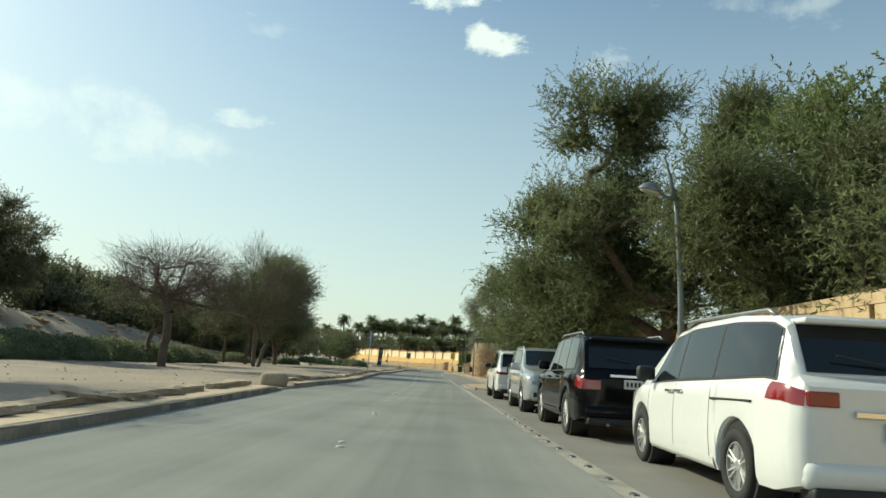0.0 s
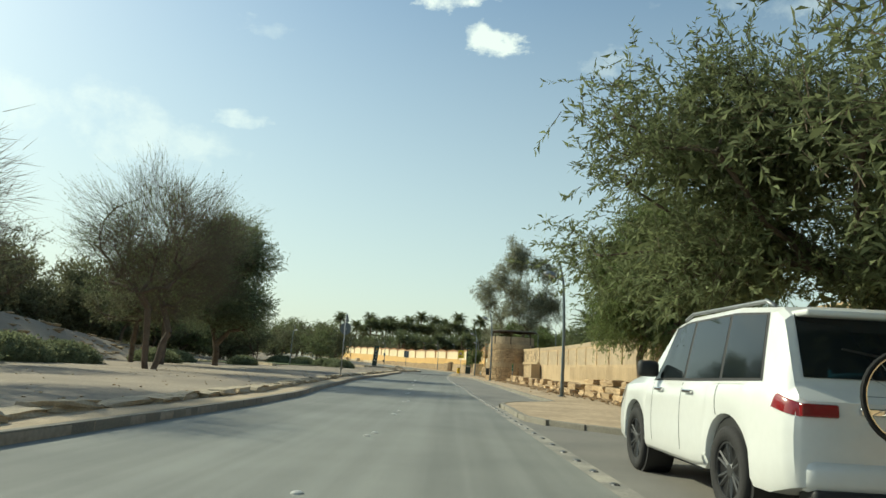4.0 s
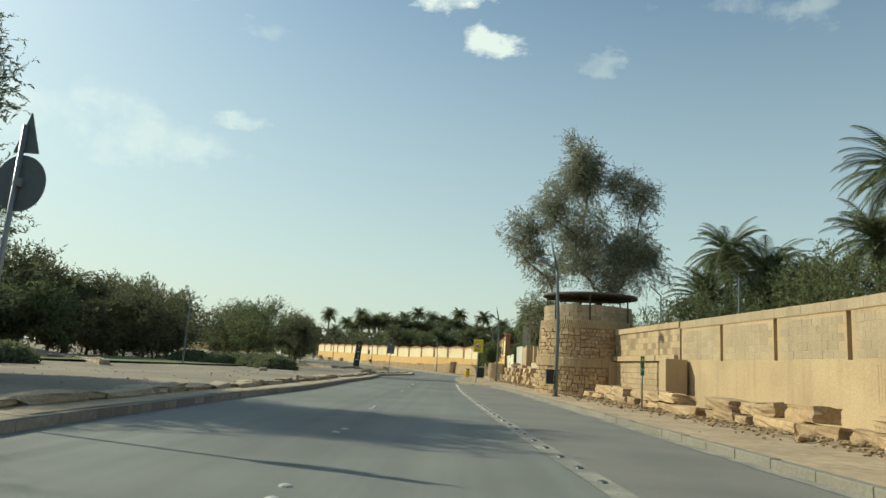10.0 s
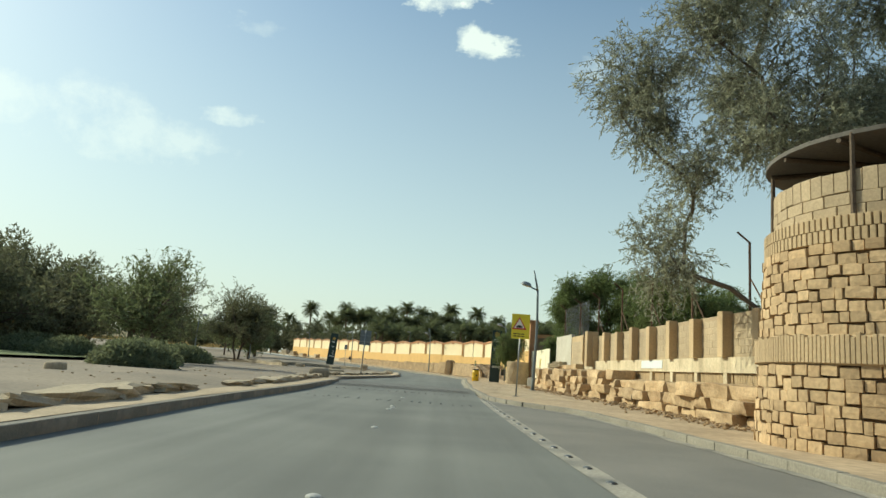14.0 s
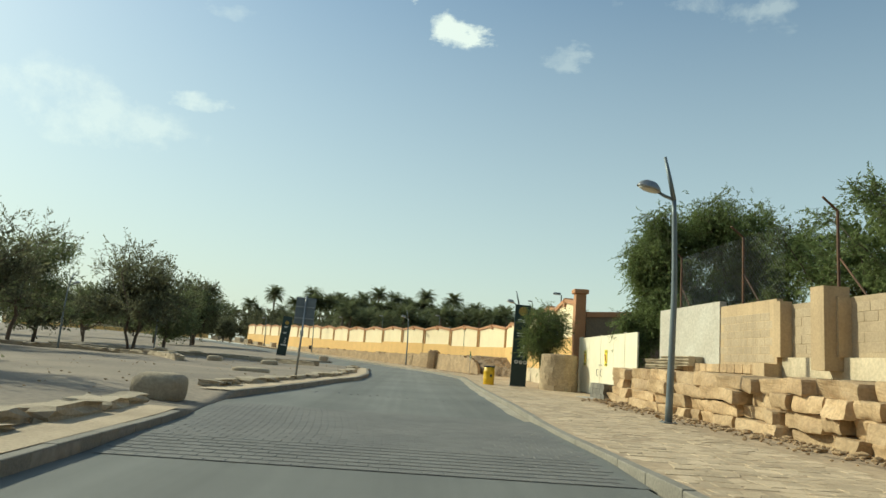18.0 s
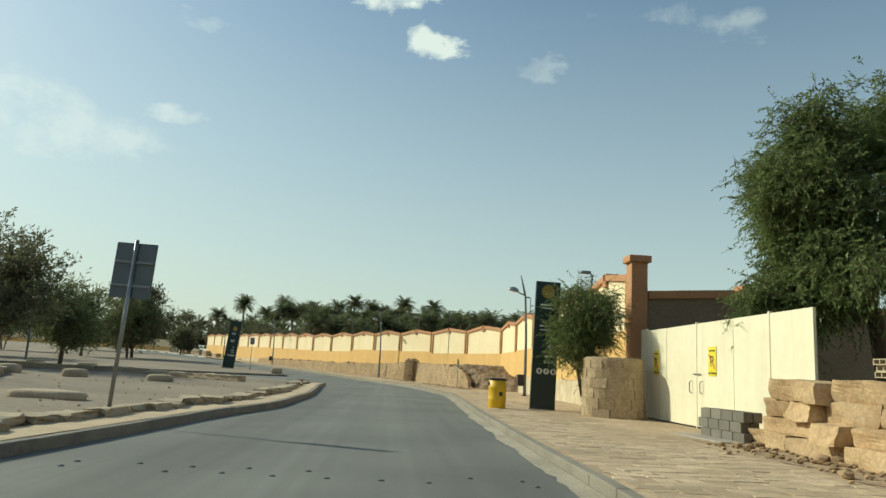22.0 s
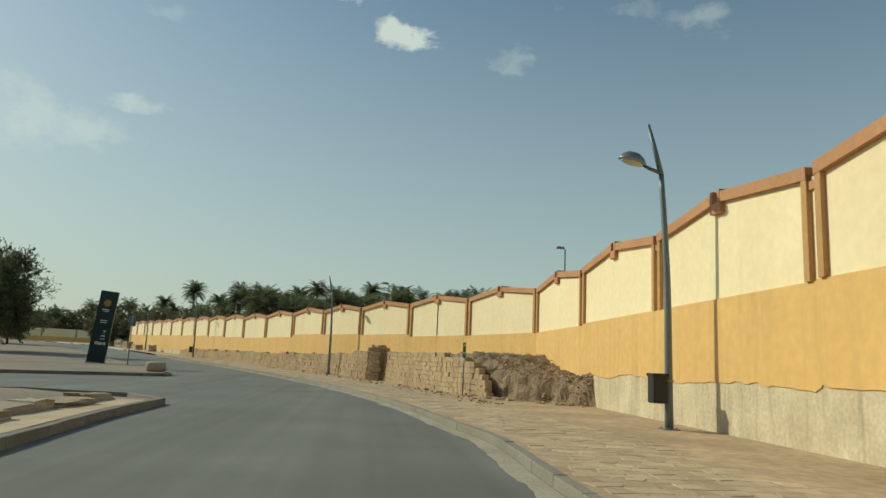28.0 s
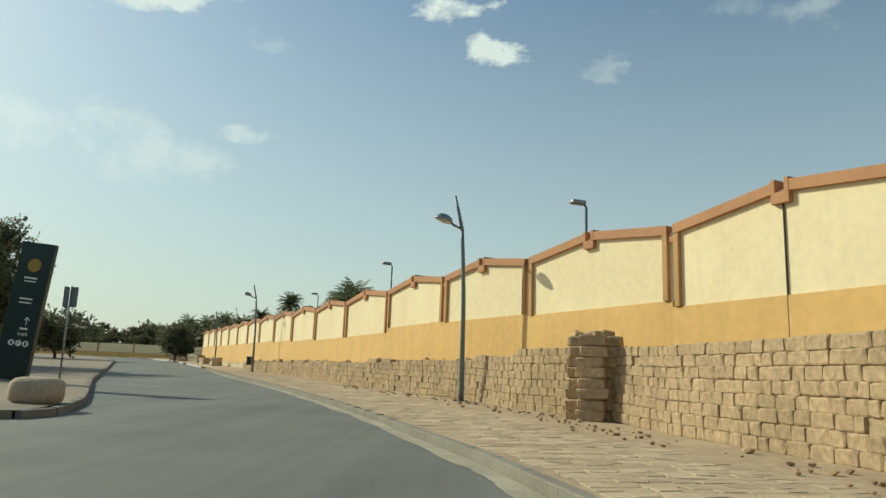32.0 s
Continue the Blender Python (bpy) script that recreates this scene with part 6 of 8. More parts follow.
wrng = np.random.default_rng(12)
bm = bmesh.new()
box(bm, -0.295, -0.012, -0.115, 0.295, 0.012, 0.115, 0.005)
cope_me = mesh_of("coping_block", bm, M_UPBLK)
for i, (a, b) in enumerate(zip(RW, RW[1:])):
    root = thing("wall_east", "sandy plastered block wall with a thick coping and slot-like recesses", "wall", kind="structure")
    A, B = Vector((*a, 0)), Vector((*b, 0))
    d = (B - A).normalized()
    nr = Vector((d.y, -d.x, 0))
    ring = lambda o0, o1: [(A + nr * o0)[:2], (A + nr * o1)[:2], (B + nr * o1)[:2], (B + nr * o0)[:2]]
    bm = bmesh.new()
    prism(bm, ring(0.0, 0.32), -0.1, 1.70)
    part("lower_wall", bm, M_BLOCKW, root)
    bm = bmesh.new()
    prism(bm, ring(0.16, 0.32), 1.70, 2.90)
    part("upper_wall", bm, M_MORTAR, root)
    bm = bmesh.new()
    prism(bm, ring(0.0, 0.36), 2.84, 3.10)
    part("coping", bm, M_BLOCKW, root)
    L = (B - A).length
    n = max(1, int(L / 2.7))
    for k in range(n):
        s0, s1 = L * k / n + 0.09, L * (k + 1) / n - 0.09
        p, q = A + d * s0, A + d * s1
        bm = bmesh.new()
        prism(bm, [(p + nr * 0.02)[:2], (p + nr * 0.2)[:2], (q + nr * 0.2)[:2], (q + nr * 0.02)[:2]], 1.70, 2.84)
        part("panel", bm, M_BLOCKW, root)
    # courses of grey-tan blocks facing the upper panels where the road passes close
    if a[1] >= 20:
        y_lo, y_hi = max(a[1], 44.0), b[1]
        bm = bmesh.new()
        box(bm, -0.197, -0.012, -0.097, 0.197, 0.012, 0.097, 0.004)
        face_me = mesh_of("block", bm, M_UPBLK)
        pos = [L * k / n for k in range(n + 1)]
        for r in range(5):
            sb = (y_lo - a[1]) / (b[1] - a[1]) * L + 0.2 * (r % 2)
            while sb < L - 0.2:
                if min(abs(sb - q) for q in pos) > 0.29:
                    q = A + d * sb + nr * (0.027 + wrng.normal() * 0.0015)
                    shared("block", face_me, root, (q.x, q.y, 1.84 + 0.2 * r), (0, 0, math.atan2(d.y, d.x)))
                sb += 0.4
        sb = (y_lo - a[1]) / (b[1] - a[1]) * L
        while sb < L - 0.3:
            q = A + d * (sb + 0.3) + nr * 0.006
            shared("coping_block", cope_me, root, (q.x, q.y, 2.97), (0, 0, math.atan2(d.y, d.x)))
            sb += 0.6
    # vertical combed ribs on the lower face where the road comes close
    if 20 <= a[1] < 72:
        s = 0.0
        bm = bmesh.new()
        box(bm, -0.034, -0.016, 0, 0.034, 0.006, 0.98, 0.008)
        rib = mesh_of("rib", bm, M_BLOCKW)
        y_from, y_to = (44, 60) if a[1] < 60 else (60, 71)
        y = y_from
        while y < y_to:
            t = (y - a[1]) / (b[1] - a[1])
            q = A + (B - A) * t
            if wrng.random() > 0.12:
                shared("rib", rib, root, (q.x, q.y, 0.74), (0, 0, math.atan2(d.y, d.x)), (1, 1, wrng.uniform(0.8, 1.0)))
            y += 0.10

# the stepped end wall beside the tower: dressed stone with a buttress
root = thing("wall_east_end", "limestone wall end with a raised band beside the tower", "wall", kind="structure")
bm = bmesh.new()
prism(bm, [(7.0, 81), (7.3, 81), (6.75, 88.9), (6.2, 88.9)], -0.1, 3.0)
part("core", bm, M_MORTAR, root)
bm = bmesh.new()
prism(bm, [(6.95, 81), (7.35, 81), (6.8, 88.9), (6.15, 88.9)], 2.9, 3.12)
part("coping", bm, M_BLOCKW, root)
slab_pieces(root, "stone", (7.0, 81), (6.2, 88.9), 0.1, 1.7, 0.36, 0.23, M_BLOCKW, 0.0, wrng, 0.004)
slab_pieces(root, "stone", (7.0, 81), (6.2, 88.9), 1.95, 2.9, 0.44, 0.24, M_BLOCKW, -0.03, wrng, 0.004)
bm = bmesh.new()
prism(bm, [(6.85, 81.2), (7.2, 81.2), (6.6, 88.8), (6.05, 88.8)], 1.72, 1.93)
part("band", bm, M_BLOCKW, root)
part("buttress", boxed(6.25, 80.2, -0.05, 7.0, 80.95, 1.75, 0.03), M_BLOCKW, root)
part("buttress", boxed(5.95, 87.6, -0.05, 6.5, 88.2, 1.7, 0.03), M_BLOCKW, root)
part("buttress", boxed(5.85, 88.2, 1.5, 6.6, 88.8, 2.5, 0.03), M_BLOCKW, root)

# ---- round tower ----
M_ROOF = material("dark_roofing", (0.14, 0.125, 0.105), 0.9, 0, 0.25, 1.0, 20, 0.4)
TX, TY = 5.4, 90.0
tower = thing("round_tower", "round rough limestone tower with a grey block ring and roof", "tower", (TX, TY, 0.08))
rng = np.random.default_rng(21)


def tower_r(z):
    return 2.40 - 0.20 * min(z, 3.5) / 3.5


M_TMORT = material("tower_mortar", (0.27, 0.19, 0.115), 0.95, 0, 0.3, 2.0, 30, 0.6)
bm = bmesh.new()
lathe(bm, [(2.335, -0.1), (2.135, 3.42), (2.03, 3.46), (2.015, 4.1), (1.9, 4.1), (1.9, 3.9)], 64)
part("core", bm, M_TMORT, tower)
stone_me = []
for v in range(5):
    bm = bmesh.new()
    bmesh.ops.create_cube(bm, size=1)
    bmesh.ops.subdivide_edges(bm, edges=bm.edges, cuts=1, use_grid_fill=True)
    for w in bm.verts:
        c = w.co.copy()
        w.co = c * (1.08 - 0.16 * c.length) + Vector((noise.noise(c * 2 + Vector((v * 9, 0, 0))), noise.noise(c * 2 + Vector((v * 9, 4, 0))), noise.noise(c * 2 + Vector((v * 9, 8, 0))))) * 0.09
    stone_me.append(mesh_of("stone", bm, M_LIME))
rest_v, rest_f = [], []
unit = np.array([v.co[:] for v in stone_me[0].vertices])
TUNITS = [np.array([v.co[:] for v in m_.vertices]) for m_ in stone_me]
uf = [tuple(p.vertices) for p in stone_me[0].polygons]
count = 0
for z0, z1, rows in ((0.02, 1.28, 7), (1.70, 3.05, 8)):
    h = (z1 - z0) / rows
    for r in range(rows):
        z = z0 + h * (r + 0.5)
        R = tower_r(z) - 0.085
        a = rng.uniform(0, 0.2)
        while a < 2 * math.pi - 0.03:
            w = rng.uniform(0.11, 0.28) if rng.random() < 0.85 else rng.uniform(0.28, 0.42)
            da = w / R
            am = a + da / 2
            loc = (R * math.cos(am), R * math.sin(am), z + rng.normal() * 0.014)
            sc = (0.24 + rng.uniform(-0.03, 0.05), w * 0.97, h * rng.uniform(0.86, 1.02))
            facing = math.cos(am - math.radians(222))
            if facing > 0.5 and count < 300:
                shared("stone", stone_me[int(rng.integers(5))], tower, loc, (rng.normal() * 0.04, rng.normal() * 0.04, am), sc)
                count += 1
            else:
                M = np.array([[math.cos(am), -math.sin(am), 0], [math.sin(am), math.cos(am), 0], [0, 0, 1]])
                rest_v.append((TUNITS[int(rng.integers(5))] * np.array(sc)) @ M.T + np.array(loc))
                rest_f += [tuple(i + len(unit) * (len(rest_v) - 1) for i in f) for f in uf]
            a += da
o = new("stones_behind", np_mesh("stones_behind", np.concatenate(rest_v), rest_f, M_LIMEJ))
o.parent = tower
o["kind"] = "stuff"
# plastered band, brick-on-edge courses
bm = bmesh.new()
lathe(bm, [(2.36, 1.28), (2.385, 1.32), (2.365, 1.68), (2.33, 1.72)], 48)
part("plaster_band", bm, M_BLOCKW, tower)
bm = bmesh.new()
box(bm, -0.09, -0.042, 0, 0.09, 0.042, 0.30, 0.01)
edge_me = mesh_of("edge_brick", bm, M_BLOCKW)
for row in range(2):
    for k in range(76):
        am = math.radians(120 + 200 * (k + 0.5 * row) / 76)
        shared("edge_brick", edge_me, tower, (2.16 * math.cos(am), 2.16 * math.sin(am), 3.06 + 0.195 * row), (0, 0, am + rng.normal() * 0.02), (1, 0.95, 0.63))
for k in range(92):
    am = math.radians(140 + 150 * k / 92)
    shared("edge_brick", edge_me, tower, (2.325 * math.cos(am), 2.325 * math.sin(am), 1.30), (0, 0, am + rng.normal() * 0.02), (1, 0.72, 1.32 + 0.05 * rng.normal()))
bm = bmesh.new()
box(bm, -0.06, -0.195, -0.095, 0.06, 0.195, 0.095, 0.01)
blk_me = mesh_of("grey_block", bm, M_TANBLK)
for r in range(2):
    for k in range(32):
        am = 2 * math.pi * (k + 0.5 * (r % 2)) / 32
        shared("grey_block", blk_me, tower, (2.03 * math.cos(am), 2.03 * math.sin(am), 3.53 + 0.185 * r), (0, 0, am), (1, 1, 0.95))
for k in range(64):
    am = 2 * math.pi * (k + 0.3) / 64
    shared("grey_block", blk_me, tower, (2.03 * math.cos(am), 2.03 * math.sin(am), 3.98), (0, 0, am), (1, 0.5, 1.75 + 0.1 * rng.normal()))
for am in (150, 215, 262, 320, 30, 90):
    a = math.radians(am)
    bm = bmesh.new()
    tube(bm, [(2.12 * math.cos(a), 2.12 * math.sin(a), 3.3), (2.10 * math.cos(a), 2.10 * math.sin(a), 4.70)], [0.04, 0.035], 6)
    part("roof_post", bm, M_BARK, tower)
bm = bmesh.new()
lathe(bm, [(2.18, 4.66), (2.28, 4.67), (2.28, 4.74), (2.22, 4.76), (0.2, 4.82)], 40, (0.12, 0.1))
part("roof", bm, M_ROOF, tower, "flat grey weathered roof slab")
for am in range(0, 360, 30):
    a = math.radians(am)
    bm = bmesh.new()
    tube(bm, [(0.1 * math.cos(a), 0.1 * math.sin(a), 4.63), (2.12 * math.cos(a), 2.12 * math.sin(a), 4.62)], [0.04, 0.04], 6)
    part("rafter", bm, M_BARK, tower)

# ---- pier wall north of the tower ----
M_BOARD = material("pale_board", (0.66, 0.70, 0.70), 0.6, 0, 0.08, 1.5, 12, 0.05)
PW0, PW1 = Vector((6.0, 92.4, 0)), Vector((5.05, 122.6, 0))
root = thing("wall_pier", "grey block wall with plastered piers and a cream beam", "wall", kind="structure")
d = (PW1 - PW0).normalized()
nr = Vector((d.y, -d.x, 0))
L = (PW1 - PW0).length


def along(s0, s1, o0, o1, z0, z1, nm, mat, lab=""):
    p, q = PW0 + d * s0, PW0 + d * s1
    b = bmesh.new()
    prism(b, [(p + nr * o0)[:2], (p + nr * o1)[:2], (q + nr * o1)[:2], (q + nr * o0)[:2]], z0, z1)
    return part(nm, b, mat, root, lab)


END = 23.0
along(0, L, 0.12, 0.34, -0.1, 3.0, "core", M_TANBLK)
along(0, END, -0.02, 0.14, 1.35, 1.78, "beam", M_PLINTH, "cream plastered beam")
n = 11
for k in range(n + 1):
    s = END * k / n
    along(s - 0.17, s + 0.17, -0.16, 0.13, 1.78, 2.98 + 0.08 * (k % 2), "pier", M_BLOCKW)
    along(s - 0.12, s + 0.12, -0.01, 0.13, 0.2, 1.35, "lower_pier", M_PLINTH)
rg = np.random.default_rng(33)
bm = bmesh.new()
box(bm, -0.195, -0.02, -0.095, 0.195, 0.02, 0.095, 0.006)
gb = mesh_of("block", bm, M_UPBLK)
for k in range(n):
    for r in range(5):
        for c in range(4):
            s = END * k / n + 0.36 + 0.40 * c + (0.18 if r % 2 else 0)
            if s > END * (k + 1) / n - 0.3 or (k < 2 and r > 2 and rg.random() < 0.3):
                continue
            q = PW0 + d * s + nr * (0.134 + rg.normal() * 0.003)
            shared("block", gb, root, (q.x, q.y, 1.98 + 0.2 * r), (0, 0, math.atan2(d.y, d.x)))
bm = bmesh.new()
box(bm, -0.035, -0.03, 0, 0.035, 0.03, 0.34, 0.008)
eb = mesh_of("edge_brick", bm, M_BLOCKW)
for k in range(n):
    for c in range(18):
        s = END * k / n + 0.22 + 0.095 * c
        q = PW0 + d * s + nr * 0.10
        if rg.random() < 0.9:
            shared("edge_brick", eb, root, (q.x, q.y, 1.02), (0, 0, math.atan2(d.y, d.x)))
# the plastered stretch at its north end
M_RENDER = material("cement_render", (0.52, 0.49, 0.41), 0.95, 0, 0.2, 1.2, 12, 0.7, (0.46, 0.42, 0.34))
along(END + 3.0, L + 0.02, -0.06, 0.13, 1.55, 3.30, "render_patch", M_RENDER, "rough grey cement render")
along(END + 0.2, END + 3.0, -0.03, 0.13, 1.5, 3.15, "patched_block", M_BLOCKW)
along(END + 0.2, L, -0.20, 0.13, 0.0, 1.5, "lower_masonry", M_BLOCKW)
along(END + 0.0, END + 0.5, -0.45, 0.13, 0.0, 1.62, "stub_pier", M_BLOCKW)
along(END - 2.2, END - 1.75, -0.42, 0.13, 1.5, 3.2, "stub_pier", M_BLOCKW)
for r in range(6):
    for c in range(6):
        s = END + 0.5 + 0.42 * c + (0.2 if r % 2 else 0)
        q = PW0 + d * s + nr * -0.015
        shared("block", gb, root, (q.x, q.y, 1.75 + 0.2 * r), (0, 0, math.atan2(d.y, d.x))).scale = (1.02, 1, 1)
for r in range(6):
    for c in range(16):
        s = END + 0.4 + 0.40 * c + (0.2 if r % 2 else 0)
        q = PW0 + d * s + nr * (-0.26 + rg.normal() * 0.01)
        o = shared("stone", stone_me[int(rg.integers(5))], root, (q.x, q.y, 0.30 + 0.235 * r), (0, 0, math.atan2(d.y, d.x)), (0.39, 0.16, 0.22))
along(11.3, 13.6, -0.035, 0.0, 1.46, 1.74, "pale_board", M_BOARD, "pale bluish-white board on the beam")
# hollow blocks stacked on the ledge, their openings towards the road
M_HOLLOW = material("pale_hollow_block", (0.50, 0.42, 0.29), 0.95, 0, 0.2, 2, 30, 0.4, (0.42, 0.35, 0.24), objvary=0.1)
bm = bmesh.new()
box(bm, -0.1, -0.195, 0, 0.1, 0.195, 0.016)
box(bm, -0.1, -0.195, 0.076, 0.1, 0.195, 0.092)
for q in (-0.186, -0.062, 0.062, 0.186):
    box(bm, -0.1, q - 0.009, 0.016, 0.1, q + 0.009, 0.076)
hme = mesh_of("hollow_block", bm, M_HOLLOW)
hs = thing("hollow_block_stack", "low stack of pale hollow blocks on the stone heap", "block stack", (4.66, 121.0, 1.40), radians(3))
for r, (c0, c1) in enumerate(((2, 8), (0, 8), (0, 8), (0, 5))):
    for c in range(c0, c1):
        shared("hollow_block", hme, hs, (rg.normal() * 0.012, -1.5 + 0.4 * c + rg.normal() * 0.006, 0.094 * r), (0, 0, rg.normal() * 0.02))
    for c in range(c0, c1):
        shared("hollow_block", hme, hs, (0.23 + rg.normal() * 0.012, -1.5 + 0.4 * c, 0.094 * r), (0, 0, rg.normal() * 0.02))
# barbed-wire brackets on the wall
M_RUST = material("rusty_steel", (0.11, 0.065, 0.042), 0.75, 0.4, 0.3, 3, 30, 0.2, (0.16, 0.085, 0.05))
for k in range(7):
    p = PW0 + d * (L - 0.9 - 4.0 * k) + nr * 0.25
    foot = 3.05 if k < 2 else 2.95
    br = thing("fence_post", "cranked rusty steel fence post with a brace on the wall top", "fence post", (p.x, p.y, foot), group="fence posts on the wall")
    bm = bmesh.new()
    tube(bm, [(0, 0, -0.1), (0, 0, 1.95), (-0.38, -0.1, 2.2)], [0.034, 0.034, 0.028], 6)
    part("post", bm, M_RUST, br)
    bm = bmesh.new()
    tube(bm, [(0.02, 0, 0.95), (0.1 * nr.x - 0.75 * d.x, -0.75 * d.y, 0.05)], [0.022, 0.022], 6)
    part("brace", bm, M_RUST, br)
# the wire netting between them: slanting wires woven both ways
wv, wf = [], []
run = 6.0
fo = nr * 0.25
for way in (1, -1):
    for k in range(int((run + 1.8) / 0.13)):
        s0 = -1.8 + 0.13 * k
        ends = []
        for u in (0.0, 1.8):
            ends.append((s0 + u, u) if way > 0 else (s0 + 1.8 - u, u))
        (sa, ua), (sb, ub) = ends
        # trim to the run
        def clip(sq, uq, so, uo):
            sc = min(max(sq, 0.0), run)
            return sc, uq + (uo - uq) * ((sc - sq) / (so - sq))
        pa, pb = clip(sa, ua, sb, ub), clip(sb, ub, sa, ua)
        if abs(pa[0] - pb[0]) < 0.02:
            continue
        i0 = len(wv)
        for sq, uq in (pa, pb):
            q = PW0 + d * (L - 0.9 - run + sq) + fo
            for ox, oz in ((-0.0022, 0), (0.0022, 0.0022), (0.0022, -0.0022)):
                wv.append((q.x + ox, q.y, 3.2 + uq + oz))
        wf += [(i0, i0 + 1, i0 + 4, i0 + 3), (i0 + 1, i0 + 2, i0 + 5, i0 + 4), (i0 + 2, i0, i0 + 3, i0 + 5)]
tagged(new("wire_netting", np_mesh("wire_netting", wv, wf, M_GALV)), "grey chain-link netting between posts on the wall top", "fence")
for y, x in ((84, 6.9), (78, 7.6), (92.5, 7.3)):
    br = thing("fence_post", "cranked dark steel fence post on the wall top", "fence post", (x + 0.3, y, 3.0), group="fence posts on the wall")
    bm = bmesh.new()
    tube(bm, [(0, 0, 0), (0, 0, 1.35), (-0.45, -0.1, 1.72)], [0.03, 0.03, 0.025], 6)
    part("post", bm, M_POLE, br)

# ---- gate yard ----
GX, GY0, GY1 = 4.9, 124.6, 133.3
gate = thing("metal_gate", "cream white sheet-metal double gate with no-parking signs", "gate", (GX, 0, 0))
panels = [(133.3, 132.9), (132.85, 131.4), (131.38, 129.5), (129.46, 127.6), (127.58, 126.1), (126.08, 124.6)]
for k, (ya, yb) in enumerate(panels):
    part("leaf_sheet", boxed(-0.03, yb, 0.16, 0.03, ya, 2.66 + (0.06 if k == 0 else 0), 0.006), M_GATE, gate)
for y in (133.3, 132.87, 129.48, 126.09):
    part("frame_post", boxed(-0.045, y - 0.03, 0.12, 0.045, y + 0.03, 2.70, 0.006), M_GATE, gate)
# a black strip paints the shade under the leaves; the gap itself is filled
part("shadow_gap", boxed(-0.02, 124.6, 0.12, 0.02, 132.85, 0.16), M_BLACK, gate)
for y in (129.75, 129.15):
    bm = bmesh.new()
    tube(bm, [(-0.04, y, 1.25), (-0.10, y, 1.22), (-0.10, y, 0.98), (-0.04, y, 0.95)], [0.012] * 4, 6)
    part("pull_handle", bm, M_BLACK, gate)
bm = bmesh.new()
tube(bm, [(-0.06, 129.62, 1.42), (-0.06, 129.2, 1.42)], [0.016, 0.016], 6)
part("bolt", bm, M_GALV, gate)
M_SIGNY = material("sign_yellow", (0.78, 0.66, 0.05), 0.5, 0, 0.06, 2, 20, 0.0)
M_SIGNR = material("sign_red", (0.55, 0.03, 0.03), 0.5, 0, 0.06, 2, 20, 0.0)
M_WHITE = material("sign_white", (0.75, 0.75, 0.72), 0.5, 0, 0.05, 2, 20, 0.0)
M_DGREEN = material("pylon_green", (0.008, 0.028, 0.026), 0.35, 0.1, 0.12, 1.0, 20, 0.02)
M_GOLD = material("logo_gold", (0.55, 0.33, 0.05), 0.5, 0, 0.1, 2, 20, 0.0)
M_SIGNBACK = material("sign_back_grey", (0.16, 0.18, 0.19), 0.5, 0.4, 0.12, 2, 20, 0.03)
M_BINY = material("yellow_plastic", (0.72, 0.44, 0.02), 0.45, 0, 0.08, 2, 25, 0.03)


def letters(text, size, mat, parent, loc, rot, name="lettering", lab=""):
    c = bpy.data.curves.new("text", 'FONT')
    c.body, c.size, c.extrude = text, size, 0.002
    c.align_x, c.align_y = 'CENTER', 'CENTER'
    t = bpy.data.objects.new("text", c)
    scene.collection.objects.link(t)
    dg = bpy.context.evaluated_depsgraph_get()
    me = bpy.data.meshes.new_from_object(t.evaluated_get(dg))
    bpy.data.objects.remove(t)
    me.materials.clear()
    me.materials.append(mat)
    ob = new(name, me)
    ob.parent = parent
    ob.location, ob.rotation_euler = loc, rot
    if lab:
        ob["label"] = lab
    return ob


WEST = (math.pi / 2, 0, -math.pi / 2)
SOUTH = (math.pi / 2, 0, 0)
for y in (132.1, 128.6):
    s = thing("no_parking_sign", "yellow no-parking sign with a struck red P on the gate", "sign", (GX - 0.035, y, 1.72), group="no-parking signs on the gate")
    part("plate", boxed(-0.012, -0.20, -0.34, 0.0, 0.20, 0.34, 0.003), M_SIGNY, s)
    part("inner_field", boxed(-0.016, -0.15, -0.20, -0.010, 0.15, 0.18, 0.002), M_SIGNY, s)
    letters("P", 0.36, M_BLACK, s, (-0.019, 0.0, -0.01), WEST)
    bm = bmesh.new()
    tube(bm, [(-0.022, 0.14, 0.16), (-0.022, -0.14, -0.16)], [0.014, 0.014], 6)
    part("strike", bm, M_SIGNR, s)
    letters("No Parking", 0.085, M_BLACK, s, (-0.015, 0, -0.27), WEST)
    for k in range(4):
        part("script_bar", boxed(-0.016, -0.14 + 0.075 * k, 0.23, -0.012, -0.085 + 0.075 * k, 0.27), M_BLACK, s)

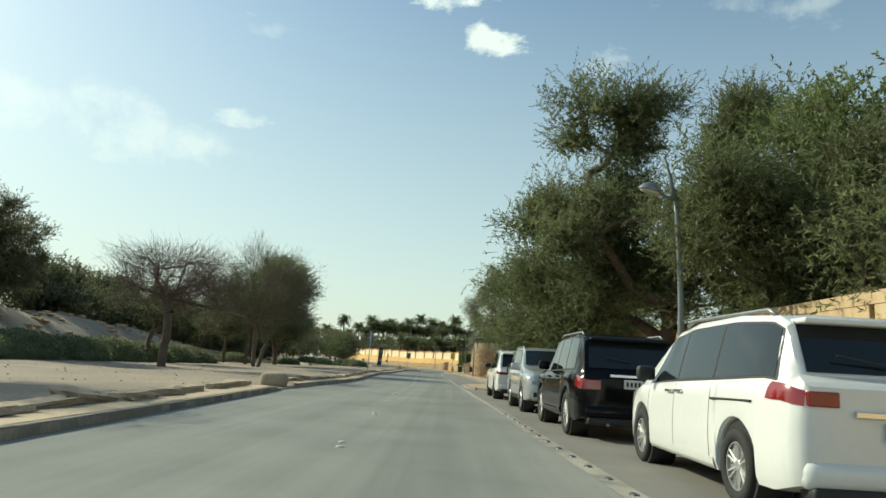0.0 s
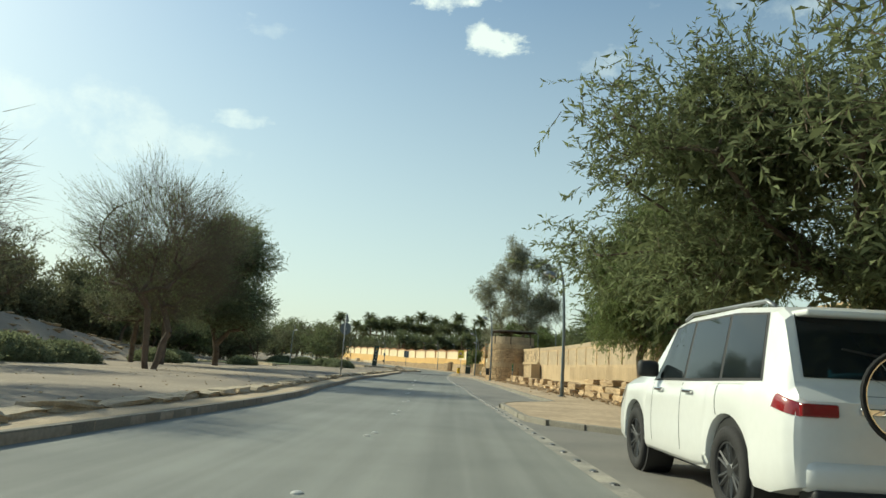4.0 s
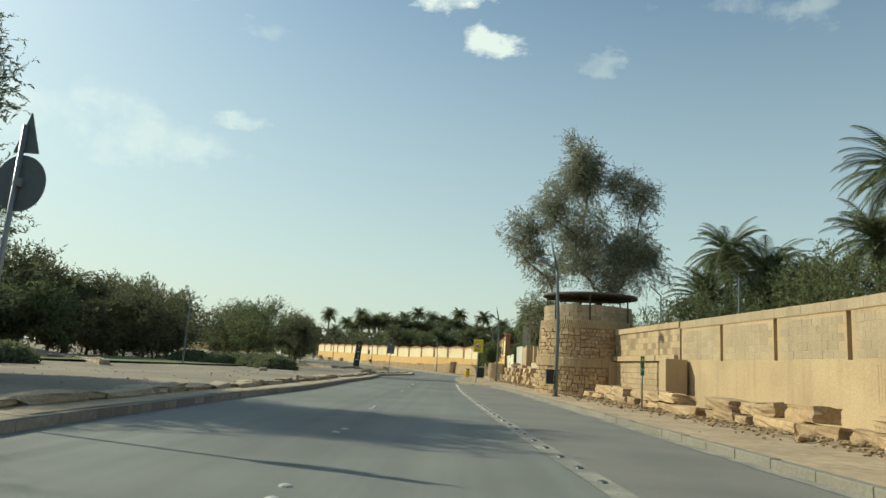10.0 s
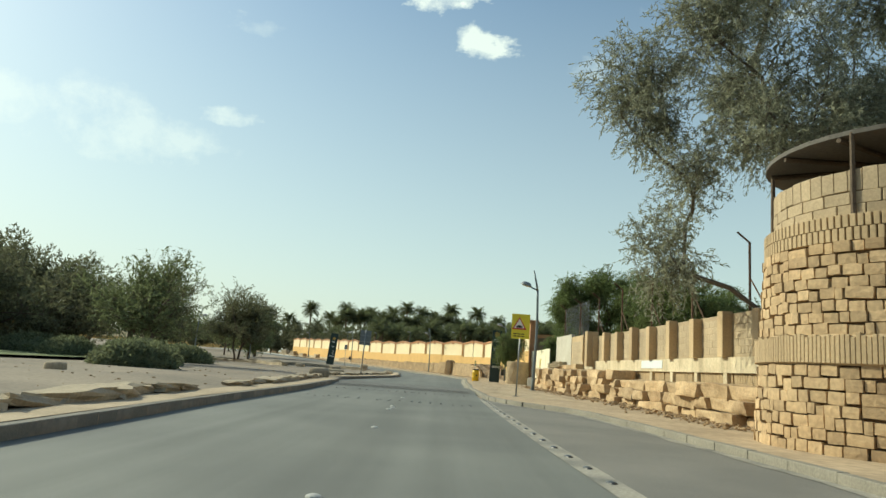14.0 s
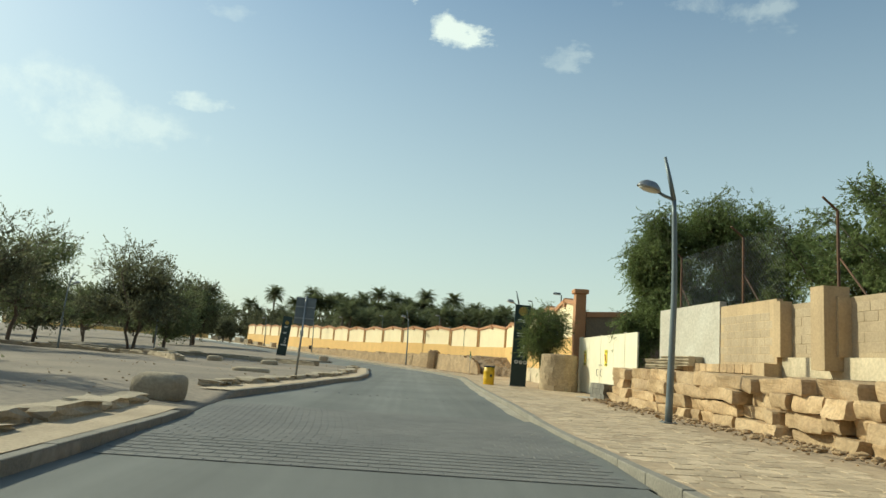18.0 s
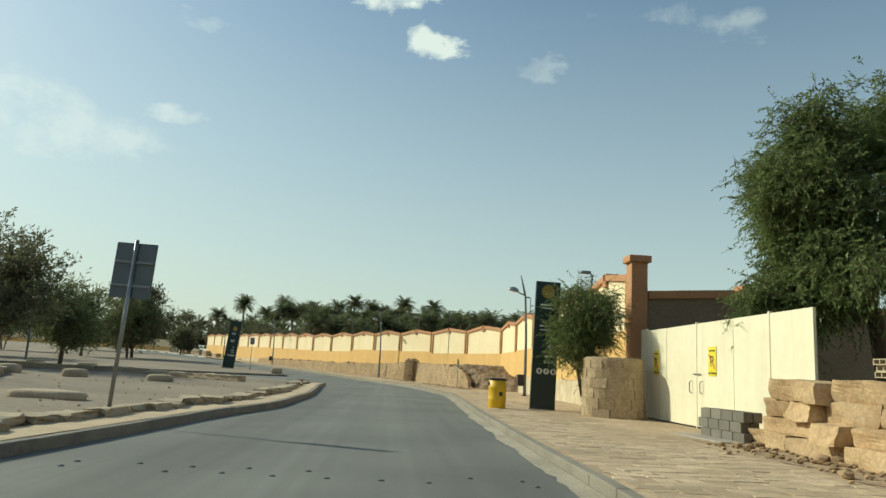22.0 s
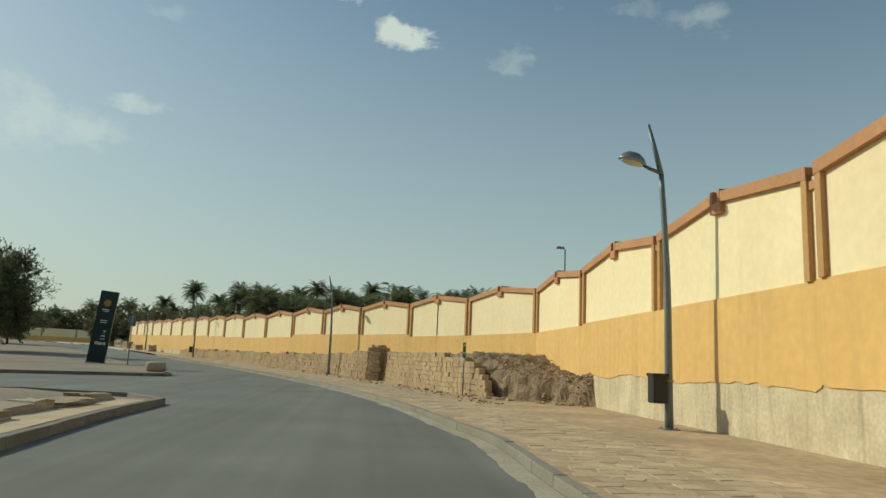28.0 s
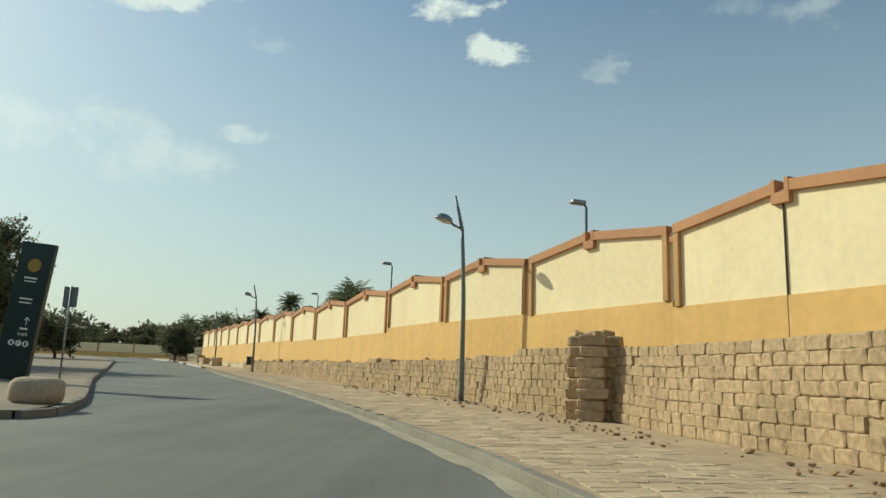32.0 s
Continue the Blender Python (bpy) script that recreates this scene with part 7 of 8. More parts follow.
# corner pillar and the shaded yard wall behind the gate
pil = thing("gate_pillar", "tall terracotta painted pillar with a flat cap", "pillar", (5.0, 134.15, 0))
part("shaft", boxed(-0.26, -0.26, 0, 0.26, 0.26, 4.90, 0.015), M_TERRA, pil)
part("cap", boxed(-0.36, -0.36, 4.90, 0.36, 0.36, 5.12, 0.03), M_TERRA, pil)
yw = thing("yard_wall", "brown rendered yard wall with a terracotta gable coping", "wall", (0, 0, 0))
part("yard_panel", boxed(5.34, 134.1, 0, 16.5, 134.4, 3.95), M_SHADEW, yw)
for x0, x1, z0, z1 in ((5.34, 8.15, 4.02, 4.22), (8.55, 16.5, 4.24, 3.55)):
    bm = bmesh.new()
    v = []
    for y in (134.0, 134.5):
        v += [bm.verts.new((x0, y, z0 - 0.25)), bm.verts.new((x1, y, z1 - 0.25)), bm.verts.new((x1, y, z1)), bm.verts.new((x0, y, z0))]
    for f in ((0, 1, 2, 3), (7, 6, 5, 4), (3, 2, 6, 7), (0, 4, 5, 1), (0, 3, 7, 4), (1, 5, 6, 2)):
        bm.faces.new([v[i] for i in f])
    part("coping", bm, M_TERRA, yw)
part("keystone", boxed(8.12, 133.95, 3.88, 8.58, 134.55, 4.1, 0.01), M_TERRA, yw)
part("keystone_horn", boxed(8.38, 133.95, 4.1, 8.6, 134.55, 4.38, 0.01), M_TERRA, yw)

# round stone post beside the gate
M_POST = material("post_limestone", (0.43, 0.33, 0.205), 0.92, 0, 0.3, 1.8, 14, 0.7, (0.34, 0.255, 0.155), objvary=0.06)
POST_ME = []
for m_ in stone_me:
    m_ = m_.copy()
    m_.materials.clear()
    m_.materials.append(M_POST)
    # squared and bowed to the round of the post
    for v in m_.vertices:
        c = Vector([max(-0.5, min(0.5, q * 1.2)) for q in v.co])
        d = Vector((len(POST_ME) * 4.1, 0.7, 0))
        v.co = c + Vector((noise.noise(c * 3 + d) * 0.09 - 0.28 * c.y * c.y, noise.noise(c * 3 + d + Vector((0, 7, 0))) * 0.04, noise.noise(c * 3 + d + Vector((7, 0, 0))) * 0.04))
    m_.shade_flat()
    POST_ME.append(m_)
post = thing("stone_post", "squat round post of dressed limestone beside the gate", "stone post", (3.75, 132.55, 0.08))
bm = bmesh.new()
lathe(bm, [(0.875, 0), (0.835, 1.66), (0.78, 1.71), (0.3, 1.73)], 40)
part("core", bm, M_POST, post)
for r in range(6):
    a = rg.uniform(0, 0.4)
    h = 0.28
    while a < 6.22:
        w = rg.uniform(0.26, 0.52)
        da = w / 0.84
        am = a + da / 2
        R = 0.772 - 0.008 * r
        shared("stone", POST_ME[int(rg.integers(5))], post, (R * math.cos(am), R * math.sin(am), h * (r + 0.5) + rg.normal() * 0.008), (rg.normal() * 0.03, rg.normal() * 0.03, am), (0.24, w * 1.0, h * rg.uniform(0.94, 1.0)))
        a += da
# low pile of hollow concrete blocks
M_DARKBLK = material("dark_block", (0.20, 0.185, 0.15), 0.95, 0, 0.25, 1.2, 26, 0.5, (0.16, 0.145, 0.12), objvary=0.14)
cb = thing("block_pile", "low grey pile of hollow concrete blocks in front of the gate", "block pile", (3.95, 126.3, 0.12), radians(4))
bm = bmesh.new()
box(bm, -0.09, -0.19, 0, 0.09, 0.19, 0.19, 0.008)
cme = mesh_of("block", bm, M_DARKBLK)
for r in range(3):
    for c in range(4):
        for e in range(2):
            shared("block", cme, cb, (0.2 * e, -0.75 + 0.40 * c + (0.1 if r % 2 else 0), 0.195 * r))
part("slab", boxed(-0.55, -1.0, -0.03, 0.35, 0.95, 0.03, 0.012), M_GREYBLK, cb)
# the blocks are solid: thin black plates paint the shade inside their openings
for k in range(8):
    part("hollow", boxed(-0.05, -0.9 + 0.2 * k, 0.585, 0.03, -0.76 + 0.2 * k, 0.589), M_BLACK, cb)
# ---- sign pylons ----
def pylon(loc, yaw, wide, tall=4.25):
    p = thing("sign_pylon", "tall dark green sign pylon with a gold round emblem", "sign pylon", loc, yaw, "sign pylons")
    part("slab", boxed(-wide / 2, -0.11, 0, wide / 2, 0.11, tall, 0.01), M_DGREEN, p)
    part("foot", boxed(-wide / 2 - 0.04, -0.16, -0.05, wide / 2 + 0.04, 0.16, 0.05, 0.01), M_GREYBLK, p)
    for k in range(9):
        bm = bmesh.new()
        a = -0.6 + 0.15 * k
        h = math.sqrt(max(0.01, 0.21 ** 2 - (0.21 * (k - 4) / 4.4) ** 2))
        box(bm, -h, -0.118, 3.75 + 0.21 * (k - 4) / 4.4 - 0.016, h, -0.108, 3.75 + 0.21 * (k - 4) / 4.4 + 0.016)
        part("emblem_stripe", bm, M_GOLD, p, "gold emblem stripe")
    for z, w, h in ((3.30, 0.42, 0.05), (3.20, 0.36, 0.035), (2.62, 0.40, 0.05), (2.50, 0.38, 0.04)):
        part("text_bar", boxed(-w / 2 - 0.02, -0.115, z, w / 2 - 0.02, -0.108, z + h), M_WHITE, p)
    letters("Irqah", 0.15, M_WHITE, p, (0.12, -0.114, 1.52), SOUTH)
    part("text_bar", boxed(0.0, -0.115, 1.66, 0.24, -0.108, 1.72), M_WHITE, p)
    bm = bmesh.new()
    tube(bm, [(0.16, -0.114, 1.80), (0.16, -0.114, 2.06)], [0.014, 0.014], 6)
    part("arrow_shaft", bm, M_WHITE, p)
    for s in (-1, 1):
        bm = bmesh.new()
        tube(bm, [(0.16, -0.114, 2.06), (0.16 + 0.09 * s, -0.114, 1.96)], [0.014, 0.014], 6)
        part("arrow_barb", bm, M_WHITE, p)
    for k in range(3):
        bm = bmesh.new()
        bmesh.ops.create_cone(bm, cap_ends=True, segments=20, radius1=0.095, radius2=0.095, depth=0.012)
        o = part("symbol_disc", bm, M_WHITE, p)
        o.location, o.rotation_euler = (-0.16 + 0.22 * k, -0.112, 1.22), (math.pi / 2, 0, 0)
        if k == 1:
            letters("P", 0.15, M_DGREEN, p, (0.06, -0.121, 1.22), SOUTH)
        else:
            part("symbol_mark", boxed(-0.19 + 0.22 * k, -0.122, 1.17, -0.13 + 0.22 * k, -0.118, 1.27), M_DGREEN, p)
    return p


pylon((2.16, 134.7, 0.1), radians(-4), 0.78, 4.08).rotation_euler = (0, radians(1.3), radians(-4))
pylon((-18.1, 181.2, 0.15), radians(6), 1.05, 4.5).rotation_euler = (0, radians(5), radians(6))


# ---- bins ----
b = thing("litter_bin", "yellow plastic barrel litter bin with a dark lid", "bin", (0.66, 134.25, 0.1))
bm = bmesh.new()
lathe(bm, [(0.24, 0), (0.265, 0.03), (0.27, 0.28), (0.278, 0.30), (0.27, 0.32), (0.275, 0.62), (0.283, 0.64), (0.27, 0.67), (0.262, 0.86), (0.235, 0.87)], 28)
part("barrel", bm, M_BINY, b, smooth=True)
bm = bmesh.new()
lathe(bm, [(0.265, 0.86), (0.28, 0.88), (0.28, 0.92), (0.20, 0.935)], 28)
part("lid", bm, M_BLACK, b, "dark lid rim")
part("slot", boxed(-0.285, -0.07, 0.70, -0.255, 0.07, 0.80, 0.01), M_BLACK, b)
part("badge", boxed(0.02, -0.285, 0.40, 0.12, -0.262, 0.52, 0.01), M_DGREEN, b)
for x, y, z in ((3.14, 84.5, 0.60), (4.27, 148.6, 0.62), (-18.5, 208.6, 0.6)):
    pb = thing("pole_bin", "small black mesh litter bin strapped to the lamp pole", "bin", (x - 0.24, y - 0.06, z), group="pole bins")
    part("basket", boxed(-0.17, -0.15, 0, 0.13, 0.15, 0.56, 0.03), M_BLACK, pb)
    part("rim", boxed(-0.185, -0.165, 0.52, 0.145, 0.165, 0.58, 0.012), M_BLACK, pb)
    part("strap", boxed(0.10, -0.05, 0.42, 0.30, 0.17, 0.46, 0.005), M_GALV, pb)


# ---- road signs ----
def sign_post(name, label, loc, height, yaw=0.0, r=0.03, category="sign", lean=0.0):
    s = thing(name, label, category, loc, yaw)
    bm = bmesh.new()
    tube(bm, [(0, 0, -0.1), (lean * height, 0, height)], [r, r], 10)
    part("pole", bm, M_GALV, s, smooth=True)
    part("base_plate", boxed(-0.1, -0.1, -0.01, 0.1, 0.1, 0.02, 0.004), M_GALV, s)
    return s


s = sign_post("speed_hump_sign", "yellow speed-hump warning sign on a galvanised pole", (0.62, 104.4, 0.12), 2.75, lean=0.022)
part("plate", boxed(-0.28, -0.05, 2.05, 0.38, -0.035, 2.95, 0.01), M_SIGNY, s, "yellow plate")
for nm, sz, mat_, y in (("triangle", 0.26, M_SIGNR, -0.056), ("triangle_field", 0.19, M_WHITE, -0.062)):
    bm = bmesh.new()
    v = [bm.verts.new((x * sz, yy, 2.58 + z * sz)) for yy in (y, y + 0.006) for x, z in ((-1, -0.75), (1, -0.75), (0, 1.0))]
    bm.faces.new((v[0], v[1], v[2]))
    bm.faces.new((v[5], v[4], v[3]))
    for i in range(3):
        bm.faces.new((v[i], v[i + 3], v[(i + 1) % 3 + 3], v[(i + 1) % 3]))
    bmesh.ops.recalc_face_normals(bm, faces=bm.faces)
    part(nm, bm, mat_, s)
bm = bmesh.new()
v = [bm.verts.new((0.12 * math.cos(math.pi * k / 10), -0.066, 2.45 + 0.09 * math.sin(math.pi * k / 10))) for k in range(11)]
bm.faces.new(v[::-1])
part("hump_mark", bm, M_BLACK, s)
for z in (2.13, 2.21):
    for k in range(3):
        part("script_bar", boxed(-0.20 + 0.14 * k, -0.054, z, -0.09 + 0.14 * k, -0.05, z + 0.035), M_BLACK, s)

s = sign_post("round_sign", "round and triangular road signs seen from behind on one pole", (-6.98, 64.6, 0.22), 3.25, 0, 0.035)
s.rotation_euler = (0, radians(1.2), 0)
s.scale = (1, 1, 1.12)
bm = bmesh.new()
bmesh.ops.create_cone(bm, cap_ends=True, segments=32, radius1=0.34, radius2=0.34, depth=0.02)
o = part("disc", bm, M_SIGNBACK, s)
o.location, o.rotation_euler = (0.03, 0.05, 2.55), (math.pi / 2, 0, 0)
bm = bmesh.new()
v = [bm.verts.new((x, yy, z)) for yy in (0.04, 0.06) for x, z in ((-0.13, 2.92), (0.21, 2.92), (0.03, 3.42))]
bm.faces.new((v[0], v[1], v[2]))
bm.faces.new((v[5], v[4], v[3]))
for i in range(3):
    bm.faces.new((v[i], v[i + 3], v[(i + 1) % 3 + 3], v[(i + 1) % 3]))
bmesh.ops.recalc_face_normals(bm, faces=bm.faces)
part("triangle", bm, M_SIGNBACK, s)
part("bracket", boxed(-0.05, -0.03, 2.5, 0.1, 0.05, 2.6, 0.005), M_GALV, s)
s = sign_post("square_sign", "grey rectangular road sign seen from behind on a pole", (-7.2, 124.5, 0.2), 2.85, radians(-8), 0.035)
s.rotation_euler = (0, radians(2.2), radians(-8))
part("plate", boxed(-0.36, 0.03, 1.86, 0.36, 0.05, 2.80, 0.01), M_SIGNBACK, s)
for z in (2.05, 2.45):
    part("rail", boxed(-0.34, 0.0, z, 0.34, 0.03, z + 0.04, 0.003), M_GALV, s)
s = sign_post("square_sign", "grey rectangular road sign seen from behind on a pole", (-15.8, 180.0, 0.25), 2.9, 0.3, 0.03)
part("plate", boxed(-0.20, 0.03, 2.25, 0.20, 0.05, 2.88, 0.01), M_SIGNBACK, s)
for x, y, h in ((4.4, 76.3, 1.55), (1.9, 160.4, 1.9)):
    s = sign_post("trail_marker", "slim green numbered trail marker post", (x, y, 0.1), h, 0, 0.028, "marker post")
    part("panel", boxed(-0.055, -0.05, h - 0.55, 0.055, -0.03, h, 0.004), material("marker_green", (0.03, 0.22, 0.12), 0.5), s)
    part("symbol_bar", boxed(-0.02, -0.052, h - 0.14, 0.02, -0.049, h - 0.06), M_SIGNY, s)
    letters("55", 0.11, M_WHITE, s, (0, -0.054, h - 0.38), SOUTH)


# ---- old stone wall in front of the boundary wall ----
OLD = [(2.6, 158.8), (1.7, 163.2), (0.95, 167.5), (0.15, 171.3), (-0.45, 174.2), (-2.2, 177.6), (-3.2, 180.3), (-5.75, 185), (-8.2, 189.8), (-10.6, 194.6), (-12.7, 199), (-14.8, 203.2), (-17.0, 207.6), (-19.4, 212.5), (-22, 218)]
rg = np.random.default_rng(44)
old = thing("old_stone_wall", "crumbling coursed limestone wall retaining brown earth", "stone wall")
line = spline(OLD, 0.2)
seg = np.concatenate([[0], np.cumsum(np.linalg.norm(np.diff(line, axis=0), axis=1))])
rest_v, rest_f = [], []
count = 0
TOPS = [(158.6, 0.55), (159.3, 0.95), (160.2, 1.25), (161.4, 1.50), (166, 1.70), (174, 1.78), (181, 1.45), (190, 1.2), (205, 1.0), (220, 0.8)]
OLD_ME = []
for k in range(5):
    # a rough-hewn block: worn arrises and a chipped face
    bm = bmesh.new()
    bmesh.ops.create_cube(bm, size=1)
    bmesh.ops.subdivide_edges(bm, edges=bm.edges, cuts=2, use_grid_fill=True)
    for v in bm.verts:
        out = sum(abs(q) > 0.49 for q in v.co)
        c = Vector([q if abs(q) > 0.49 else q * 2.2 for q in v.co])
        c = Vector([q * (1.0, 1.0, 0.95, 0.88)[out] for q in c])
        d = Vector((k * 3.7, 1.3, 0))
        v.co = c + Vector((noise.noise(c * 3 + d) * 0.07, noise.noise(c * 3.5 + d + Vector((0, 7, 0))) * 0.10, noise.noise(c * 3 + d + Vector((7, 0, 0))) * 0.07))
    OLD_ME.append(mesh_of("stone", bm, M_OLDST, False))
OUF = [tuple(q.vertices) for q in OLD_ME[0].polygons]
UNITS = [np.array([v.co[:] for v in m_.vertices]) for m_ in OLD_ME]
for r in range(9):
    s = rg.uniform(0, 0.3)
    while s < seg[-1] - 0.3:
        w = rg.uniform(0.18, 0.48)
        sm = s + w / 2
        z = 0.1 + 0.196 * r + 0.06 * noise.noise((sm * 0.22, 0, 3)) + 0.02 * noise.noise((sm * 0.6, r * 0.7, 8))
        x, y = np.interp(sm, seg, line[:, 0]), np.interp(sm, seg, line[:, 1])
        x2, y2 = np.interp(sm + 0.2, seg, line[:, 0]), np.interp(sm + 0.2, seg, line[:, 1])
        ang = math.atan2(y2 - y, x2 - x)
        top = np.interp(y, [t[0] for t in TOPS], [t[1] for t in TOPS]) + 0.12 * noise.noise((y * 0.9, 0, 1))
        if z + 0.17 < top and rg.random() > 0.015:
            nx, ny = math.sin(ang), -math.cos(ang)
            lean = 0.018 * r + rg.normal() * 0.008
            loc = (x + nx * lean, y + ny * lean, z + 0.11)
            sc = (w * rg.uniform(0.99, 1.03), 0.26, 0.196 * rg.uniform(0.95, 1.02))
            rot = (rg.normal() * 0.02, rg.normal() * 0.012, ang + rg.normal() * 0.012)
            if 158.0 < y < 170 and count < 300:
                shared("stone", OLD_ME[int(rg.integers(5))], old, loc, rot, sc)
                count += 1
            else:
                M = np.array(Euler(rot).to_matrix())
                rest_v.append((UNITS[int(rg.integers(5))] * np.array(sc)) @ M.T + np.array(loc))
                rest_f += [tuple(i + len(UNITS[0]) * (len(rest_v) - 1) for i in f) for f in OUF]
        s += w
o = new("far_masonry", np_mesh("far_masonry", np.concatenate(rest_v), rest_f, M_OLDSTJ))
o.parent = old
o["kind"] = "stuff"
# its mortar core, a little behind the faces
cv, cf = [], []
nl = side_of(line, -0.118)[8:]
nb = side_of(line, 0.5)[8:]
for i, (pa, pb) in enumerate(zip(nl, nb)):
    top = float(np.interp(pa[1], [t[0] for t in TOPS], [t[1] for t in TOPS])) - 0.12
    cv += [(pa[0], pa[1], 0.0), (pa[0] + 0.03 + 0.09 * top, pa[1], top), (pb[0], pb[1], top)]
for i in range(len(nl) - 1):
    cf += [(3 * i, 3 * i + 1, 3 * i + 4, 3 * i + 3), (3 * i + 1, 3 * i + 2, 3 * i + 5, 3 * i + 4)]
o = new("mortar_core", np_mesh("mortar_core", cv, cf, M_OLDMORT))
o.parent = old
# the broken pier
pier = thing("broken_pier", "broken square pier of limestone with a fallen top", "stone pier", (-0.80, 174.6, 0.1), radians(27))
part("pier_core", boxed(-0.36, -0.36, 0, 0.36, 0.36, 1.72, 0.05), M_OLDMORT, pier)
for r in range(8):
    for c in range(4):
        a = c * math.pi / 2 + rg.normal() * 0.05
        shared("stone", OLD_ME[int(rg.integers(5))], pier, (0.34 * math.cos(a + 0.78) * (1.15 - 0.03 * r), 0.34 * math.sin(a + 0.78) * (1.15 - 0.03 * r), 0.12 + 0.225 * r), (rg.normal() * 0.03, rg.normal() * 0.03, a + 0.78), (0.52 + rg.normal() * 0.03, 0.60 + rg.normal() * 0.03, 0.226))
for k in range(5):
    shared("stone", OLD_ME[k], pier, (rg.normal() * 0.2, rg.normal() * 0.2, 1.85), (rg.normal() * 0.3, rg.normal() * 0.3, rg.uniform(0, 3)), (0.3, 0.25, 0.16))
# earth fill behind it, up to the painted wall
yy = np.concatenate([np.arange(155.7, 162, 0.09), np.arange(162, 222, 0.25)])
vs, fs = [], []
m = 26
HEAP_FOOT = [(5.25, 155.4), (4.85, 156.0), (4.0, 157.1), (3.1, 158.1)] + OLD[1:]
for y in yy:
    x0 = float(at_y(HEAP_FOOT, y))
    x1 = float(at_y(WALL_LINE, y)) + 0.15
    top = float(np.interp(y, [155.7, 156.1, 158.2, 159.2, 160.3, 161.8, 164, 166, 174, 181, 190, 222], [0.15, 0.92, 0.98, 1.08, 1.38, 1.70, 1.62, 1.54, 1.62, 1.36, 1.1, 0.75]))
    for k in range(m):
        t = (k / (m - 1)) ** 1.5
        x = x0 + 0.10 + (x1 - x0 - 0.10) * t
        rough = 0.20 * noise.noise((x * 0.9, y * 0.9, 2)) + 0.12 * noise.noise((x * 2.6, y * 2.6, 7)) + 0.08 * noise.noise((x * 7, y * 7, 3))
        z = top + rough * min(1.0, 0.3 + k * 0.2)
        # a crumbling, nearly upright face, from the ground or from the wall's top
        low = 0.06 if y < 158.7 else float(np.interp(y, [q[0] for q in TOPS], [q[1] for q in TOPS])) - 0.16
        q = min(1.0, max(0.0, (x - x0 - 0.10) / 0.42 + (0.5 * noise.noise((x * 1.5, y * 2.2, 5)) if k else 0)))
        z = low + (z - low) * q * q * (3 - 2 * q)
        if y < 160:
            x += 0.12 * noise.noise((y * 4, z * 4, 1))
        vs.append((x, y, max(0.04, z) if k else 0.04))
for i in range(len(yy) - 1):
    for k in range(m - 1):
        fs.append((i * m + k, i * m + k + 1, (i + 1) * m + k + 1, (i + 1) * m + k))
me = np_mesh("earth_fill", vs, fs, M_EARTH)
tagged(new("earth_fill", me), "brown crumbly earth heaped behind the old stone wall", "earth", "", "structure")
for k in range(45):
    y = rg.uniform(155.6, 161)
    x = float(at_y(HEAP_FOOT, y)) + rg.uniform(-0.45, 0.12)
    s = rg.uniform(0.06, 0.20)
    st_ = new("fallen_stone", OLD_ME[int(rg.integers(5))])
    st_.location, st_.rotation_euler, st_.scale = (x, y, 0.13), (rg.uniform(-0.4, 0.4), rg.uniform(-0.4, 0.4), rg.uniform(0, 3)), (s, s * 1.3, s * 0.7)
    tagged(st_, "fallen limestone block lying in the rubble slope", "stone", "fallen stones")

cl_v, cl_f = [], []
for k in range(2200):
    y = rg.uniform(156.0, 164) if k % 3 else rg.uniform(164, 200)
    xa = float(at_y(HEAP_FOOT, y))
    t = rg.random() ** 1.3
    x = xa + 0.15 + (float(at_y(WALL_LINE, y)) - xa - 0.2) * t
    s = rg.uniform(0.02, 0.06) * (2.0 if rg.random() < 0.06 else 1)
    i = int(np.argmin(abs(yy - y)))
    j = int(np.clip(round(t ** (1 / 1.5) * (m - 1)), 0, m - 1))
    a = rg.uniform(0, 6.28)
    R = np.array([[math.cos(a), -math.sin(a), 0], [math.sin(a), math.cos(a), 0], [0, 0, 1]])
    cl_v.append((base * np.array([s * 1.3, s * 1.6, s])) @ R.T + np.array([x, y, vs[i * m + j][2] + s * 0.1]))
    cl_f += [tuple(q + len(base) * (len(cl_v) - 1) for q in f) for f in bf]
tagged(new("earth_clods", np_mesh("earth_clods", np.concatenate(cl_v), cl_f, M_OLDSTJ)), "clods and small broken stones lying on the brown earth", "rubble", "", "stuff")

# ---- small flood lamps on poles behind the painted wall ----
for x, y, a, top in ((9.1, 172.3, 0, 7.75), (-0.3, 178.6, 0.4, 5.9), (-7.3, 192.8, 0.45, 6.2), (-14.3, 209.2, 0.5, 6.4), (-22.4, 229.8, 0.5, 7.0), (5.5, 141, 0, 5.45)):
    f = thing("wall_lamp", "small grey flood lamp on a pole above the wall", "lamp", (x, y, 0), a, "flood lamps along the wall")
    bm = bmesh.new()
    tube(bm, [(0, 0, 0), (0, 0, top), (-0.12, 0, top + 0.1)], [0.04, 0.035, 0.03], 8)
    part("pole", bm, M_POLE, f, smooth=True)
    bm = bmesh.new()
    box(bm, -0.5, -0.13, top + 0.05, -0.06, 0.13, top + 0.17, 0.04)
    part("head", bm, M_GALV, f, smooth=True)

